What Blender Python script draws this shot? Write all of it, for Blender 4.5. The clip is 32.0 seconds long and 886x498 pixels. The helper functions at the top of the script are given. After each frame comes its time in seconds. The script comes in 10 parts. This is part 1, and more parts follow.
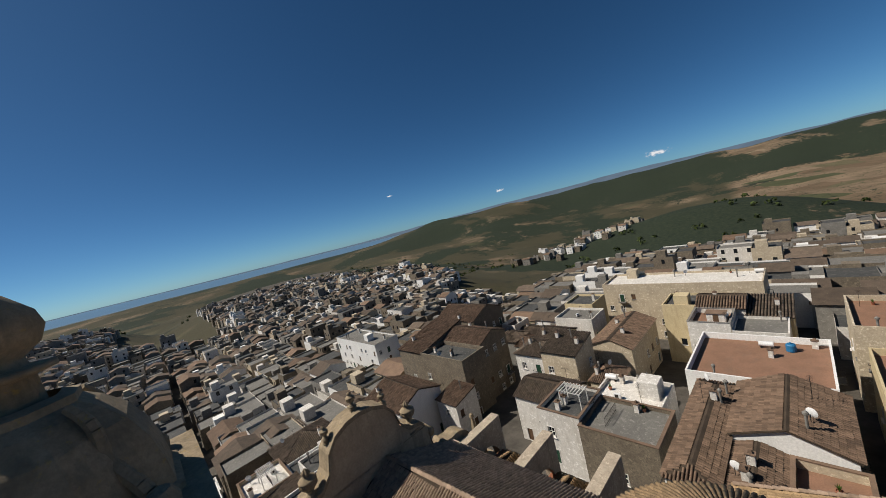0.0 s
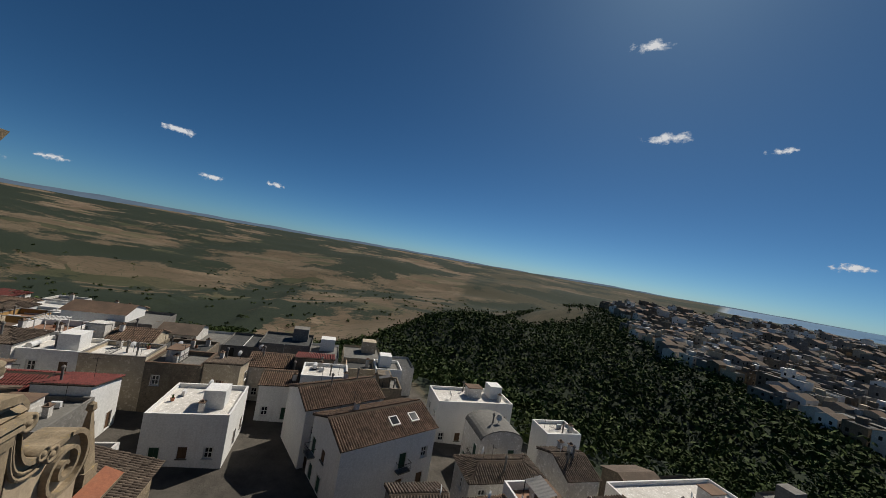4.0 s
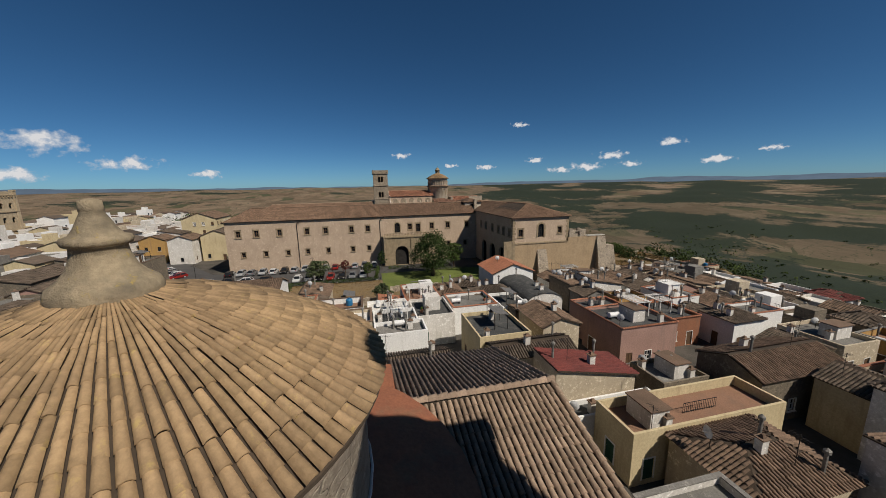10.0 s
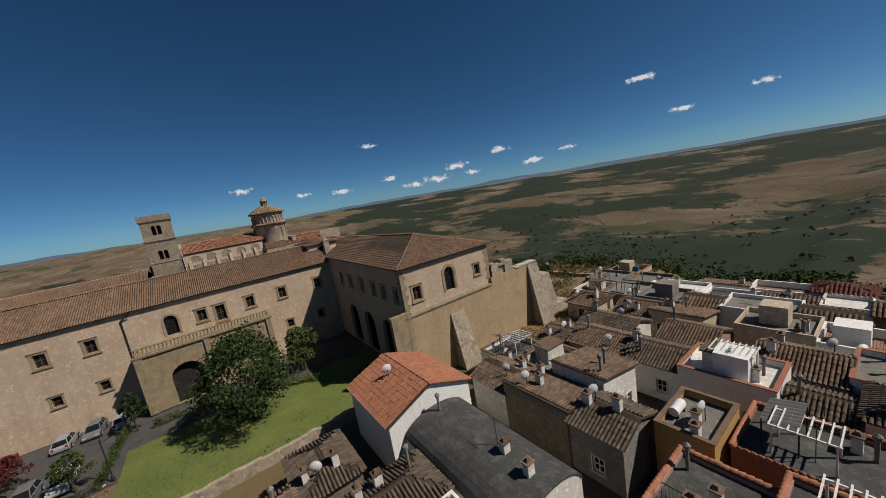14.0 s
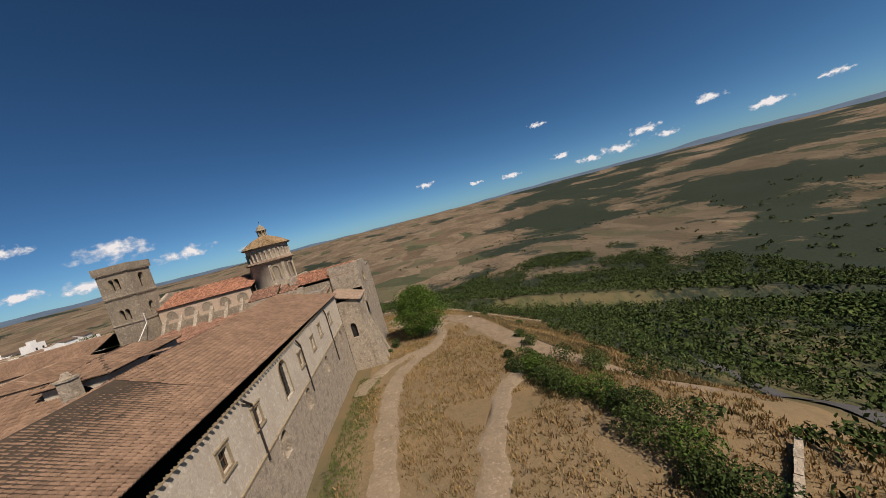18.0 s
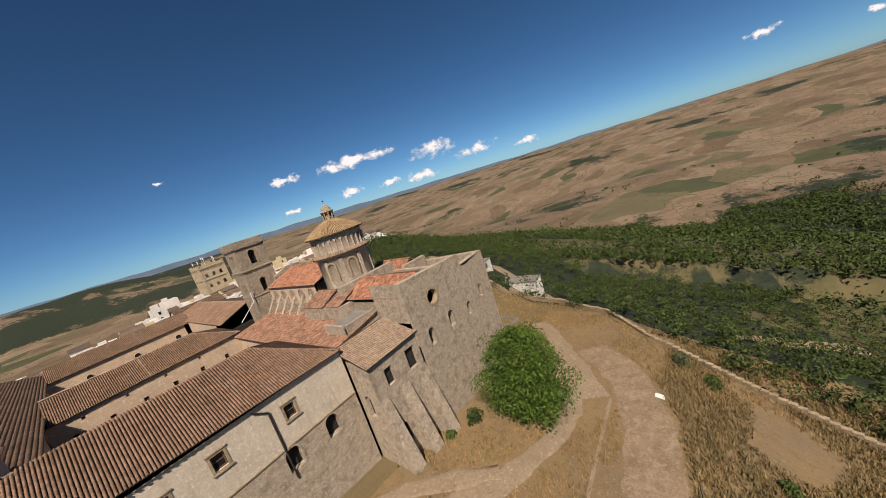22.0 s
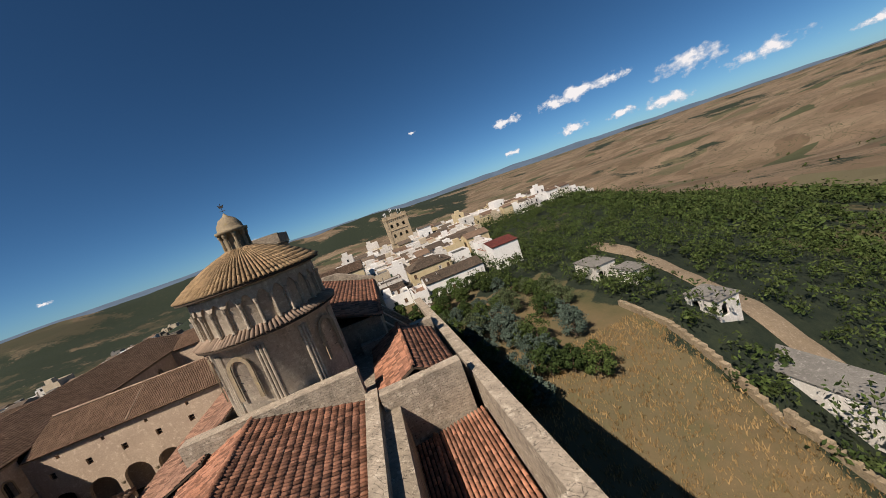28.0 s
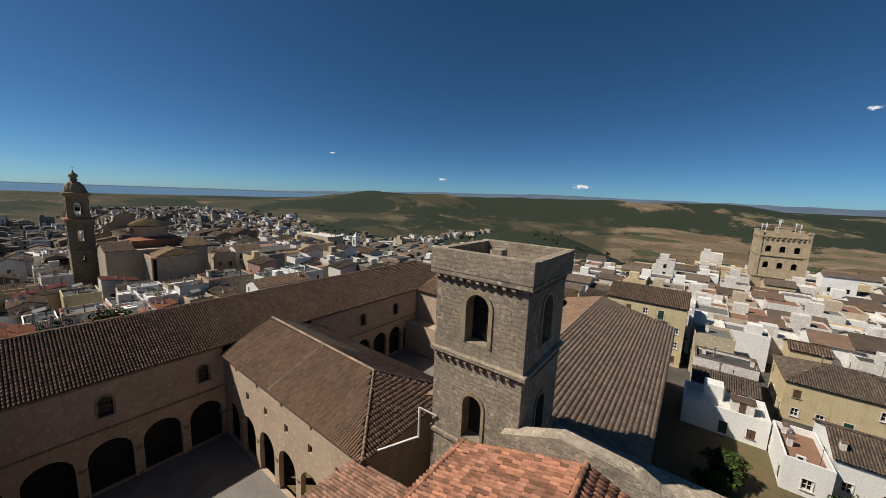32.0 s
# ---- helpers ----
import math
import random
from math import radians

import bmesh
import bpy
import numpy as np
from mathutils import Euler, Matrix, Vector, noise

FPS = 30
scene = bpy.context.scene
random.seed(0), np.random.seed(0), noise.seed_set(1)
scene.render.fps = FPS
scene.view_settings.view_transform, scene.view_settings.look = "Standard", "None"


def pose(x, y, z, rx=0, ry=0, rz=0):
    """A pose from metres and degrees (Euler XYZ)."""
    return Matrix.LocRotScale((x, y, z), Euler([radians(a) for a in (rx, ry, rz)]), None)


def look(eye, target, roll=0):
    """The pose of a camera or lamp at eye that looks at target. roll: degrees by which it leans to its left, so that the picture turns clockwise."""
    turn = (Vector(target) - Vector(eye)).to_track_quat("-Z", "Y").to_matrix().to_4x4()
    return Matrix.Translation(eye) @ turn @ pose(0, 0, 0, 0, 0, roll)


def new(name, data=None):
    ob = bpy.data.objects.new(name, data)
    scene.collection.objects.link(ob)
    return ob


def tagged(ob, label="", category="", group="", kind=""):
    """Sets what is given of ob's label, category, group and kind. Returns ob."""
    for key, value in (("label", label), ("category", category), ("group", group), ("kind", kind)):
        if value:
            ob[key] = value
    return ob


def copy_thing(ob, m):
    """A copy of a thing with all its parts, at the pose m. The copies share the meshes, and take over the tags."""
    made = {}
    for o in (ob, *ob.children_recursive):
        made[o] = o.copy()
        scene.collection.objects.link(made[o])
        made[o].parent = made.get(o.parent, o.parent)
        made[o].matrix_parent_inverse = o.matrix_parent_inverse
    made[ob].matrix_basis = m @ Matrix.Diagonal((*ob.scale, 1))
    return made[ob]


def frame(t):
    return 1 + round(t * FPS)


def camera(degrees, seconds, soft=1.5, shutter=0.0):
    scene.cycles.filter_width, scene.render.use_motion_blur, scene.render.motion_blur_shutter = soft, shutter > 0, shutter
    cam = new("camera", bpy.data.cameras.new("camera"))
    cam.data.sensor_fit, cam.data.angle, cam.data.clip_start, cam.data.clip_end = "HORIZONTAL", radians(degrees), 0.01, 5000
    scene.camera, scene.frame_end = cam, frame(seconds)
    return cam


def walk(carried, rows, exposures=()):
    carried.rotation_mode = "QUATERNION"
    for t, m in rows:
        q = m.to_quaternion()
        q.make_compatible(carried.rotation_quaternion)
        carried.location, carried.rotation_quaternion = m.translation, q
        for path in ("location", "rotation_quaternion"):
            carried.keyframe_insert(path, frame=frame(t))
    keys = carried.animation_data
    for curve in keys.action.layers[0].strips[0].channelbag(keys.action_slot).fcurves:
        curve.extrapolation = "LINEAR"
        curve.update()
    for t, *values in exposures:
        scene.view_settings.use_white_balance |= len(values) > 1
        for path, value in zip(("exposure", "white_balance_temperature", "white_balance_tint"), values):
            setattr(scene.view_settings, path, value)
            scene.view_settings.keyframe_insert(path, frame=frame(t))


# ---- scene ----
cam = camera(105.70, 32.0, 0.6, 0.0)
PATH = [
    (0.0, pose(-63.10, 41.95, 40.20, 85.36, 13.59, 46.39)),
    (0.5, pose(-64.71, 46.18, 40.09, 86.46, 13.47, 54.94)),
    (1.0, pose(-69.19, 51.23, 37.89, 88.21, 12.81, 61.53)),
    (1.5, pose(-76.48, 55.52, 35.59, 90.31, 11.64, 70.51)),
    (2.0, pose(-83.10, 60.27, 33.50, 93.21, 8.23, 85.54)),
    (2.5, pose(-88.98, 64.29, 31.97, 95.53, 2.97, 105.29)),
    (3.0, pose(-93.65, 66.58, 30.78, 96.28, -1.89, 125.93)),
    (3.5, pose(-97.42, 67.25, 31.07, 94.71, -5.80, 145.73)),
    (4.0, pose(-101.23, 64.52, 31.53, 91.38, -9.81, 163.24)),
    (4.5, pose(-105.37, 60.30, 31.29, 88.69, -11.63, -179.93)),
    (6.5, pose(-107.44, 41.69, 29.32, 77.99, -25.25, -106.97)),
    (7.0, pose(-103.54, 40.37, 28.87, 78.49, -24.42, -101.50)),
    (7.5, pose(-98.55, 40.94, 28.79, 78.60, -22.44, -97.86)),
    (8.0, pose(-93.13, 42.87, 29.33, 78.19, -19.05, -95.56)),
    (8.5, pose(-87.36, 46.34, 29.68, 78.19, -13.37, -98.08)),
    (9.0, pose(-82.88, 48.30, 29.58, 78.73, -5.63, -100.61)),
    (9.5, pose(-78.36, 49.22, 29.29, 78.94, -0.65, -102.43)),
    (10.0, pose(-74.16, 49.20, 28.72, 79.15, 1.13, -103.08)),
    (10.5, pose(-70.68, 49.45, 28.51, 79.89, 2.10, -103.79)),
    (11.0, pose(-66.57, 49.05, 28.81, 80.37, 2.96, -105.19)),
    (11.5, pose(-61.88, 48.35, 28.92, 80.82, 3.85, -108.01)),
    (12.0, pose(-57.04, 47.07, 29.08, 81.01, 4.81, -112.54)),
    (12.5, pose(-51.77, 44.83, 29.12, 80.98, 6.12, -116.97)),
    (13.0, pose(-46.70, 41.78, 29.08, 80.74, 7.41, -121.08)),
    (13.5, pose(-41.92, 37.89, 28.87, 80.58, 8.48, -124.53)),
    (14.0, pose(-36.81, 33.38, 28.97, 80.34, 9.43, -126.45)),
    (14.5, pose(-32.27, 28.31, 29.28, 80.17, 10.34, -127.39)),
    (16.5, pose(-14.18, 1.89, 27.90, 82.08, 14.05, -113.60)),
    (17.0, pose(-10.21, -4.10, 28.23, 82.49, 14.43, -108.70)),
    (17.5, pose(-5.38, -9.97, 28.48, 83.11, 14.47, -103.69)),
    (18.0, pose(0.59, -16.55, 29.13, 83.50, 14.63, -97.33)),
    (18.5, pose(7.57, -23.35, 29.99, 84.19, 15.11, -88.72)),
    (19.0, pose(14.69, -27.99, 31.30, 84.41, 15.00, -82.29)),
    (19.5, pose(21.49, -32.61, 32.05, 84.50, 15.11, -75.94)),
    (20.0, pose(28.56, -34.80, 32.23, 84.52, 15.28, -70.05)),
    (20.5, pose(34.84, -35.96, 32.75, 83.96, 15.43, -64.62)),
    (21.0, pose(40.02, -36.61, 33.25, 82.63, 15.88, -60.02)),
    (21.5, pose(44.96, -37.50, 34.01, 80.63, 16.68, -55.73)),
    (22.0, pose(49.17, -38.05, 34.38, 78.43, 17.44, -52.30)),
    (22.5, pose(53.16, -38.24, 34.40, 75.89, 18.17, -49.61)),
    (23.0, pose(56.87, -38.03, 34.09, 73.83, 18.66, -47.59)),
    (23.5, pose(60.65, -36.99, 33.70, 73.02, 19.04, -45.92)),
    (24.0, pose(64.45, -35.09, 33.68, 72.84, 19.40, -44.51)),
    (24.5, pose(68.14, -32.67, 33.90, 73.05, 19.63, -43.27)),
    (25.0, pose(71.73, -30.20, 33.85, 73.61, 19.98, -41.55)),
    (25.5, pose(75.42, -28.02, 33.33, 74.31, 21.20, -38.86)),
    (27.5, pose(89.20, -17.71, 33.02, 78.88, 20.05, -21.41)),
    (28.0, pose(92.37, -13.75, 32.80, 80.54, 18.99, -14.87)),
    (28.5, pose(95.59, -9.62, 32.88, 82.36, 17.83, -7.57)),
    (29.0, pose(98.15, -4.98, 33.59, 83.73, 15.48, -0.30)),
    (29.5, pose(99.87, 0.20, 34.49, 85.00, 11.99, 8.22)),
    (30.0, pose(100.56, 5.15, 35.30, 85.94, 7.82, 18.35)),
    (30.5, pose(99.52, 10.19, 36.51, 85.85, 4.07, 27.71)),
    (31.0, pose(96.46, 14.81, 37.79, 84.80, 1.52, 32.63)),
    (31.5, pose(92.33, 19.14, 38.61, 83.11, -1.18, 36.16)),
    (32.0, pose(87.18, 22.91, 38.36, 81.09, -2.31, 37.17)),
]
EXPOSURE = [(0.0, 0.22, 6450, 10), (1.0, 0.08, 6350, 9), (2.0, 0.1, 6350, 9), (4.0, -0.05, 6400, 9), (5.5, 0.1, 6500, 10), (7.0, 0.22, 6600, 11), (9.5, 0.08, 6500, 10), (11.0, -0.02, 6600, 11), (14.0, -0.07, 6500, 11), (17.0, 0.15, 6700, 14), (20.0, 0.5, 7000, 16), (25.0, 0.55, 7100, 17), (28.0, 0.42, 6750, 14), (30.0, 0.4, 6550, 11), (32.0, 0.3, 6500, 10)]
walk(cam, PATH, EXPOSURE)

# world: clear summer sky and one warm sun
LIGHT = Vector((12.6, 11.0, -18.4)).normalized()
world = bpy.data.worlds.new("world")
scene.world = world
world.use_nodes = True
wn = world.node_tree.nodes
sky = wn.new("ShaderNodeTexSky")
sky.sky_type = "NISHITA"
sky.sun_disc = False
sky.sun_elevation = math.asin(-LIGHT.z)
sky.sun_rotation = math.atan2(-LIGHT.x, -LIGHT.y)
sky.altitude = 350
sky.air_density, sky.dust_density, sky.ozone_density = 0.5, 0.3, 2.8
tint = wn.new("ShaderNodeMix")
tint.data_type, tint.blend_type = "RGBA", "MULTIPLY"
tint.inputs[0].default_value, tint.inputs[7].default_value = 1.0, (0.68, 0.95, 1.04, 1)
world.node_tree.links.new(sky.outputs[0], tint.inputs[6])
deep = wn.new("ShaderNodeHueSaturation")
deep.inputs["Saturation"].default_value = 1.08
world.node_tree.links.new(tint.outputs[2], deep.inputs["Color"])
world.node_tree.links.new(deep.outputs[0], wn["Background"].inputs[0])
wn["Background"].inputs[1].default_value = 0.056
sun = new("sun", bpy.data.lights.new("sun", "SUN"))
sun.data.energy, sun.data.angle, sun.data.color = 5.0, radians(0.53), (1.0, 0.92, 0.81)
sun.matrix_world = look((0, 0, 500), Vector((0, 0, 500)) + LIGHT)


# ---- materials ----
def ramp_mix(nt, fac, a, b):
    m = nt.nodes.new("ShaderNodeMix")
    m.data_type = "RGBA"
    nt.links.new(fac, m.inputs[0])
    for v, s in ((a, m.inputs[6]), (b, m.inputs[7])):
        if isinstance(v, tuple):
            s.default_value = (*v, 1)
        else:
            nt.links.new(v, s)
    return m.outputs[2]


def noise_at(nt, scale, detail=4.0, rough=0.6, lo=0.35, hi=0.65, stretch=None):
    geo = nt.nodes.new("ShaderNodeNewGeometry")
    src = geo.outputs["Position"]
    if stretch:
        mp = nt.nodes.new("ShaderNodeMapping")
        mp.inputs["Scale"].default_value = stretch
        nt.links.new(src, mp.inputs[0])
        src = mp.outputs[0]
    n = nt.nodes.new("ShaderNodeTexNoise")
    n.inputs["Scale"].default_value, n.inputs["Detail"].default_value, n.inputs["Roughness"].default_value = scale, detail, rough
    nt.links.new(src, n.inputs["Vector"])
    r = nt.nodes.new("ShaderNodeMapRange")
    r.inputs[1].default_value, r.inputs[2].default_value = lo, hi
    nt.links.new(n.outputs["Fac"], r.inputs[0])
    return r.outputs[0], n.outputs["Fac"]


def surface(name, c1, c2, scale=0.6, fine=6.0, rough=0.9, bump=0.3, stain=None, stain_amount=0.5, vary=0.0, blocks=None, lichen=None, streak=False, metal=0.0, joints=0.75, mottle=None):
    """A weathered surface: two colours at a broad scale, grain, stains with their own shape, and fine relief."""
    m = bpy.data.materials.new(name)
    m.use_nodes = True
    nt = m.node_tree
    bs = nt.nodes["Principled BSDF"]
    # paints and stones scaled down so that shade renders deeper against the sky
    k_ = 1.0 if name.startswith(("leaf", "straw", "grass", "glass", "dark_room", "white", "frame_white")) else 0.92 if name in ("cream", "yellow") else 0.76
    tone = lambda c: tuple(v * k_ for v in c)
    c1, c2 = tone(c1), tone(c2)
    stain, lichen = stain and tone(stain), lichen and tone(lichen)
    mottle = mottle and tuple(tone(c) for c in mottle)
    bs.inputs["Roughness"].default_value, bs.inputs["Metallic"].default_value = rough, metal
    bs.inputs["Specular IOR Level"].default_value = 0.06 if name.startswith(("leaf", "straw", "grass")) else 0.25
    broad, _ = noise_at(nt, scale)
    col = ramp_mix(nt, broad, c1, c2)
    grain, gfac = noise_at(nt, fine, 6.0, 0.7, 0.3, 0.7)
    dark = tuple(v * 0.5 for v in c2)
    g2 = nt.nodes.new("ShaderNodeMath")
    g2.operation = "MULTIPLY"
    g2.inputs[1].default_value = 0.55
    nt.links.new(grain, g2.inputs[0])
    col = ramp_mix(nt, g2.outputs[0], col, dark)
    if stain:
        s, _ = noise_at(nt, 0.9 if not streak else 1.6, 6.0, 0.65, 0.52, 0.72, (1, 1, 0.16) if streak else None)
        sm = nt.nodes.new("ShaderNodeMath")
        sm.operation = "MULTIPLY"
        sm.inputs[1].default_value = stain_amount
        nt.links.new(s, sm.inputs[0])
        col = ramp_mix(nt, sm.outputs[0], col, stain)
    if mottle:
        for c_, sc, lo_, hi_ in ((mottle[0], 2.2, 0.54, 0.64), (mottle[1], 4.5, 0.57, 0.63)):
            s, _ = noise_at(nt, sc, 7.0, 0.75, lo_, hi_)
            col = ramp_mix(nt, s, col, c_)
    if lichen:
        s, _ = noise_at(nt, 3.5, 5.0, 0.7, 0.6, 0.7)
        sm = nt.nodes.new("ShaderNodeMath")
        sm.operation = "MULTIPLY"
        sm.inputs[1].default_value = 0.6
        nt.links.new(s, sm.inputs[0])
        col = ramp_mix(nt, sm.outputs[0], col, lichen)
    if vary:
        geo = nt.nodes.new("ShaderNodeNewGeometry")
        info = nt.nodes.new("ShaderNodeObjectInfo")
        add = nt.nodes.new("ShaderNodeMath")
        add.operation = "ADD"
        nt.links.new(geo.outputs["Random Per Island"], add.inputs[0])
        nt.links.new(info.outputs["Random"], add.inputs[1])
        fr = nt.nodes.new("ShaderNodeMath")
        fr.operation = "FRACT"
        nt.links.new(add.outputs[0], fr.inputs[0])
        rg = nt.nodes.new("ShaderNodeMapRange")
        rg.inputs[3].default_value, rg.inputs[4].default_value = 1 - vary, 1 + vary
        nt.links.new(fr.outputs[0], rg.inputs[0])
        hs = nt.nodes.new("ShaderNodeHueSaturation")
        nt.links.new(rg.outputs[0], hs.inputs["Value"])
        nt.links.new(col, hs.inputs["Color"])
        col = hs.outputs[0]
    height = gfac
    if blocks:
        geo = nt.nodes.new("ShaderNodeNewGeometry")
        sep = nt.nodes.new("ShaderNodeSeparateXYZ")
        nt.links.new(geo.outputs["Position"], sep.inputs[0])
        ad = nt.nodes.new("ShaderNodeMath")
        ad.operation = "ADD"
        nt.links.new(sep.outputs[0], ad.inputs[0])
        nt.links.new(sep.outputs[1], ad.inputs[1])
        cmb = nt.nodes.new("ShaderNodeCombineXYZ")
        nt.links.new(ad.outputs[0], cmb.inputs[0])
        nt.links.new(sep.outputs[2], cmb.inputs[1])
        br = nt.nodes.new("ShaderNodeTexBrick")
        br.inputs["Scale"].default_value = 1.0
        br.inputs["Brick Width"].default_value, br.inputs["Row Height"].default_value = blocks
        br.inputs["Mortar Size"].default_value = 0.02
        br.inputs["Mortar Smooth"].default_value = 0.6
        br.inputs["Color1"].default_value = (1, 1, 1, 1)
        br.inputs["Color2"].default_value = (0.74, 0.74, 0.74, 1)
        br.inputs["Mortar"].default_value = (0.52, 0.52, 0.52, 1)
        wob = nt.nodes.new("ShaderNodeTexNoise")
        wob.inputs["Scale"].default_value, wob.inputs["Detail"].default_value = 1.1, 3.0
        nt.links.new(geo.outputs["Position"], wob.inputs["Vector"])
        shift = nt.nodes.new("ShaderNodeVectorMath")
        shift.operation = "MULTIPLY_ADD"
        shift.inputs[1].default_value = (0.9, 0.55, 0.0)
        nt.links.new(wob.outputs["Color"], shift.inputs[0])
        nt.links.new(cmb.outputs[0], shift.inputs[2])
        nt.links.new(shift.outputs[0], br.inputs["Vector"])
        upr = nt.nodes.new("ShaderNodeSeparateXYZ")
        nt.links.new(geo.outputs["True Normal"], upr.inputs[0])
        flat = nt.nodes.new("ShaderNodeMath")
        flat.operation = "ABSOLUTE"
        nt.links.new(upr.outputs[2], flat.inputs[0])
        amount = nt.nodes.new("ShaderNodeMapRange")
        amount.inputs[1].default_value, amount.inputs[2].default_value, amount.inputs[3].default_value, amount.inputs[4].default_value = 0.4, 0.8, joints, 0.0
        nt.links.new(flat.outputs[0], amount.inputs[0])
        mu = nt.nodes.new("ShaderNodeMix")
        mu.data_type, mu.blend_type = "RGBA", "MULTIPLY"
        nt.links.new(amount.outputs[0], mu.inputs[0])
        nt.links.new(col, mu.inputs[6])
        nt.links.new(br.outputs["Color"], mu.inputs[7])
        col = mu.outputs[2]
        hm = nt.nodes.new("ShaderNodeMath")
        hm.operation = "MULTIPLY_ADD"
        hm.inputs[1].default_value = -0.6
        nt.links.new(br.outputs["Fac"], hm.inputs[0])
        nt.links.new(gfac, hm.inputs[2])
        height = hm.outputs[0]
    if bump:
        b = nt.nodes.new("ShaderNodeBump")
        b.inputs["Strength"].default_value, b.inputs["Distance"].default_value = bump, 0.06
        nt.links.new(height, b.inputs["Height"])
        nt.links.new(b.outputs[0], bs.inputs["Normal"])
    nt.links.new(col, bs.inputs["Base Color"])
    return m


M = {}
M["plaster_abbey"] = surface("plaster_abbey", (0.66, 0.51, 0.37), (0.54, 0.41, 0.30), 0.35, 5, 0.92, 0.25, (0.30, 0.22, 0.15), 0.4, streak=True, mottle=((0.70, 0.55, 0.41), (0.44, 0.335, 0.245)))
M["plaster_abbey_white"] = surface("plaster_abbey_white", (0.68, 0.60, 0.48), (0.56, 0.48, 0.38), 0.4, 5, 0.92, 0.25, (0.32, 0.26, 0.20), 0.5, streak=True, mottle=((0.72, 0.65, 0.54), (0.40, 0.335, 0.26)))
M["stone_grey"] = surface("stone_grey", (0.46, 0.38, 0.28), (0.33, 0.27, 0.20), 0.5, 4, 0.95, 1.0, (0.15, 0.125, 0.095), 0.6, blocks=(0.62, 0.27), joints=0.28, mottle=((0.56, 0.48, 0.365), (0.17, 0.14, 0.105)))
M["stone_finial"] = surface("stone_finial", (0.46, 0.37, 0.24), (0.30, 0.24, 0.16), 1.6, 7, 0.95, 0.8, (0.10, 0.09, 0.07), 0.6, lichen=(0.50, 0.36, 0.08))
M["stone_bastion"] = surface("stone_bastion", (0.56, 0.41, 0.25), (0.46, 0.335, 0.205), 0.4, 4, 0.95, 0.6, (0.27, 0.205, 0.13), 0.6, streak=True)
M["stone_rubble"] = surface("stone_rubble", (0.60, 0.50, 0.38), (0.45, 0.37, 0.28), 0.9, 3, 0.97, 1.0, (0.16, 0.14, 0.11), 0.6, blocks=(0.36, 0.2), joints=0.5, mottle=((0.68, 0.58, 0.45), (0.19, 0.16, 0.12)))
M["stone_castle"] = surface("stone_castle", (0.60, 0.48, 0.32), (0.48, 0.38, 0.25), 0.5, 4, 0.95, 0.6, (0.22, 0.18, 0.12), 0.55, streak=True, mottle=((0.64, 0.53, 0.37), (0.28, 0.22, 0.15)))
M["tile_strip"] = surface("tile_strip", (0.36, 0.20, 0.135), (0.28, 0.155, 0.105), 0.4, 9, 0.95, 0.5, (0.13, 0.08, 0.055), 0.5, vary=0.4, lichen=(0.40, 0.28, 0.19))
M["stone_tan"] = surface("stone_tan", (0.47, 0.37, 0.245), (0.35, 0.27, 0.175), 0.45, 4, 0.95, 0.8, (0.15, 0.13, 0.09), 0.65, blocks=(0.75, 0.36), joints=0.45, mottle=((0.52, 0.42, 0.28), (0.18, 0.145, 0.10)), lichen=(0.50, 0.36, 0.10))
M["stone_front"] = surface("stone_front", (0.66, 0.53, 0.36), (0.52, 0.41, 0.28), 0.5, 5, 0.95, 0.4, (0.20, 0.17, 0.115), 0.55, streak=True, lichen=(0.42, 0.33, 0.15))
M["stone_moulding"] = surface("stone_moulding", (0.46, 0.36, 0.235), (0.32, 0.25, 0.16), 1.2, 6, 0.95, 0.6, (0.13, 0.115, 0.085), 0.6, lichen=(0.48, 0.33, 0.09), streak=True)
M["stone_drum"] = surface("stone_drum", (0.64, 0.54, 0.41), (0.52, 0.43, 0.33), 0.6, 5, 0.95, 0.6, (0.20, 0.165, 0.12), 0.55, streak=True, blocks=(0.6, 0.3), joints=0.18, mottle=((0.72, 0.61, 0.46), (0.36, 0.30, 0.22)))
M["tile_dome"] = surface("tile_dome", (0.46, 0.315, 0.17), (0.37, 0.25, 0.14), 0.5, 9, 0.95, 0.5, (0.17, 0.12, 0.075), 0.5, vary=0.22, lichen=(0.50, 0.37, 0.14))
M["tile_nave"] = surface("tile_nave", (0.43, 0.315, 0.23), (0.335, 0.24, 0.17), 0.5, 9, 0.95, 0.5, (0.15, 0.105, 0.075), 0.5, vary=0.22, lichen=(0.42, 0.32, 0.17))
M["tile_abbey"] = surface("tile_abbey", (0.33, 0.21, 0.14), (0.24, 0.152, 0.10), 0.3, 9, 0.95, 0.5, (0.11, 0.07, 0.048), 0.5, vary=0.2)
M["tile_red"] = surface("tile_red", (0.46, 0.21, 0.125), (0.35, 0.17, 0.11), 0.5, 9, 0.95, 0.5, (0.16, 0.095, 0.065), 0.6, vary=0.5, lichen=(0.46, 0.34, 0.22))
M["tile_grey"] = surface("tile_grey", (0.18, 0.135, 0.10), (0.12, 0.092, 0.07), 0.6, 9, 0.95, 0.5, (0.09, 0.075, 0.06), 0.5, vary=0.3, lichen=(0.30, 0.25, 0.16))
M["tile_town"] = surface("tile_town", (0.25, 0.165, 0.112), (0.17, 0.115, 0.08), 0.6, 9, 0.95, 0.5, (0.12, 0.09, 0.065), 0.5, vary=0.3)
M["tile_new"] = surface("tile_new", (0.47, 0.20, 0.115), (0.40, 0.165, 0.095), 0.6, 9, 0.9, 0.4, (0.27, 0.12, 0.08), 0.4, vary=0.15)
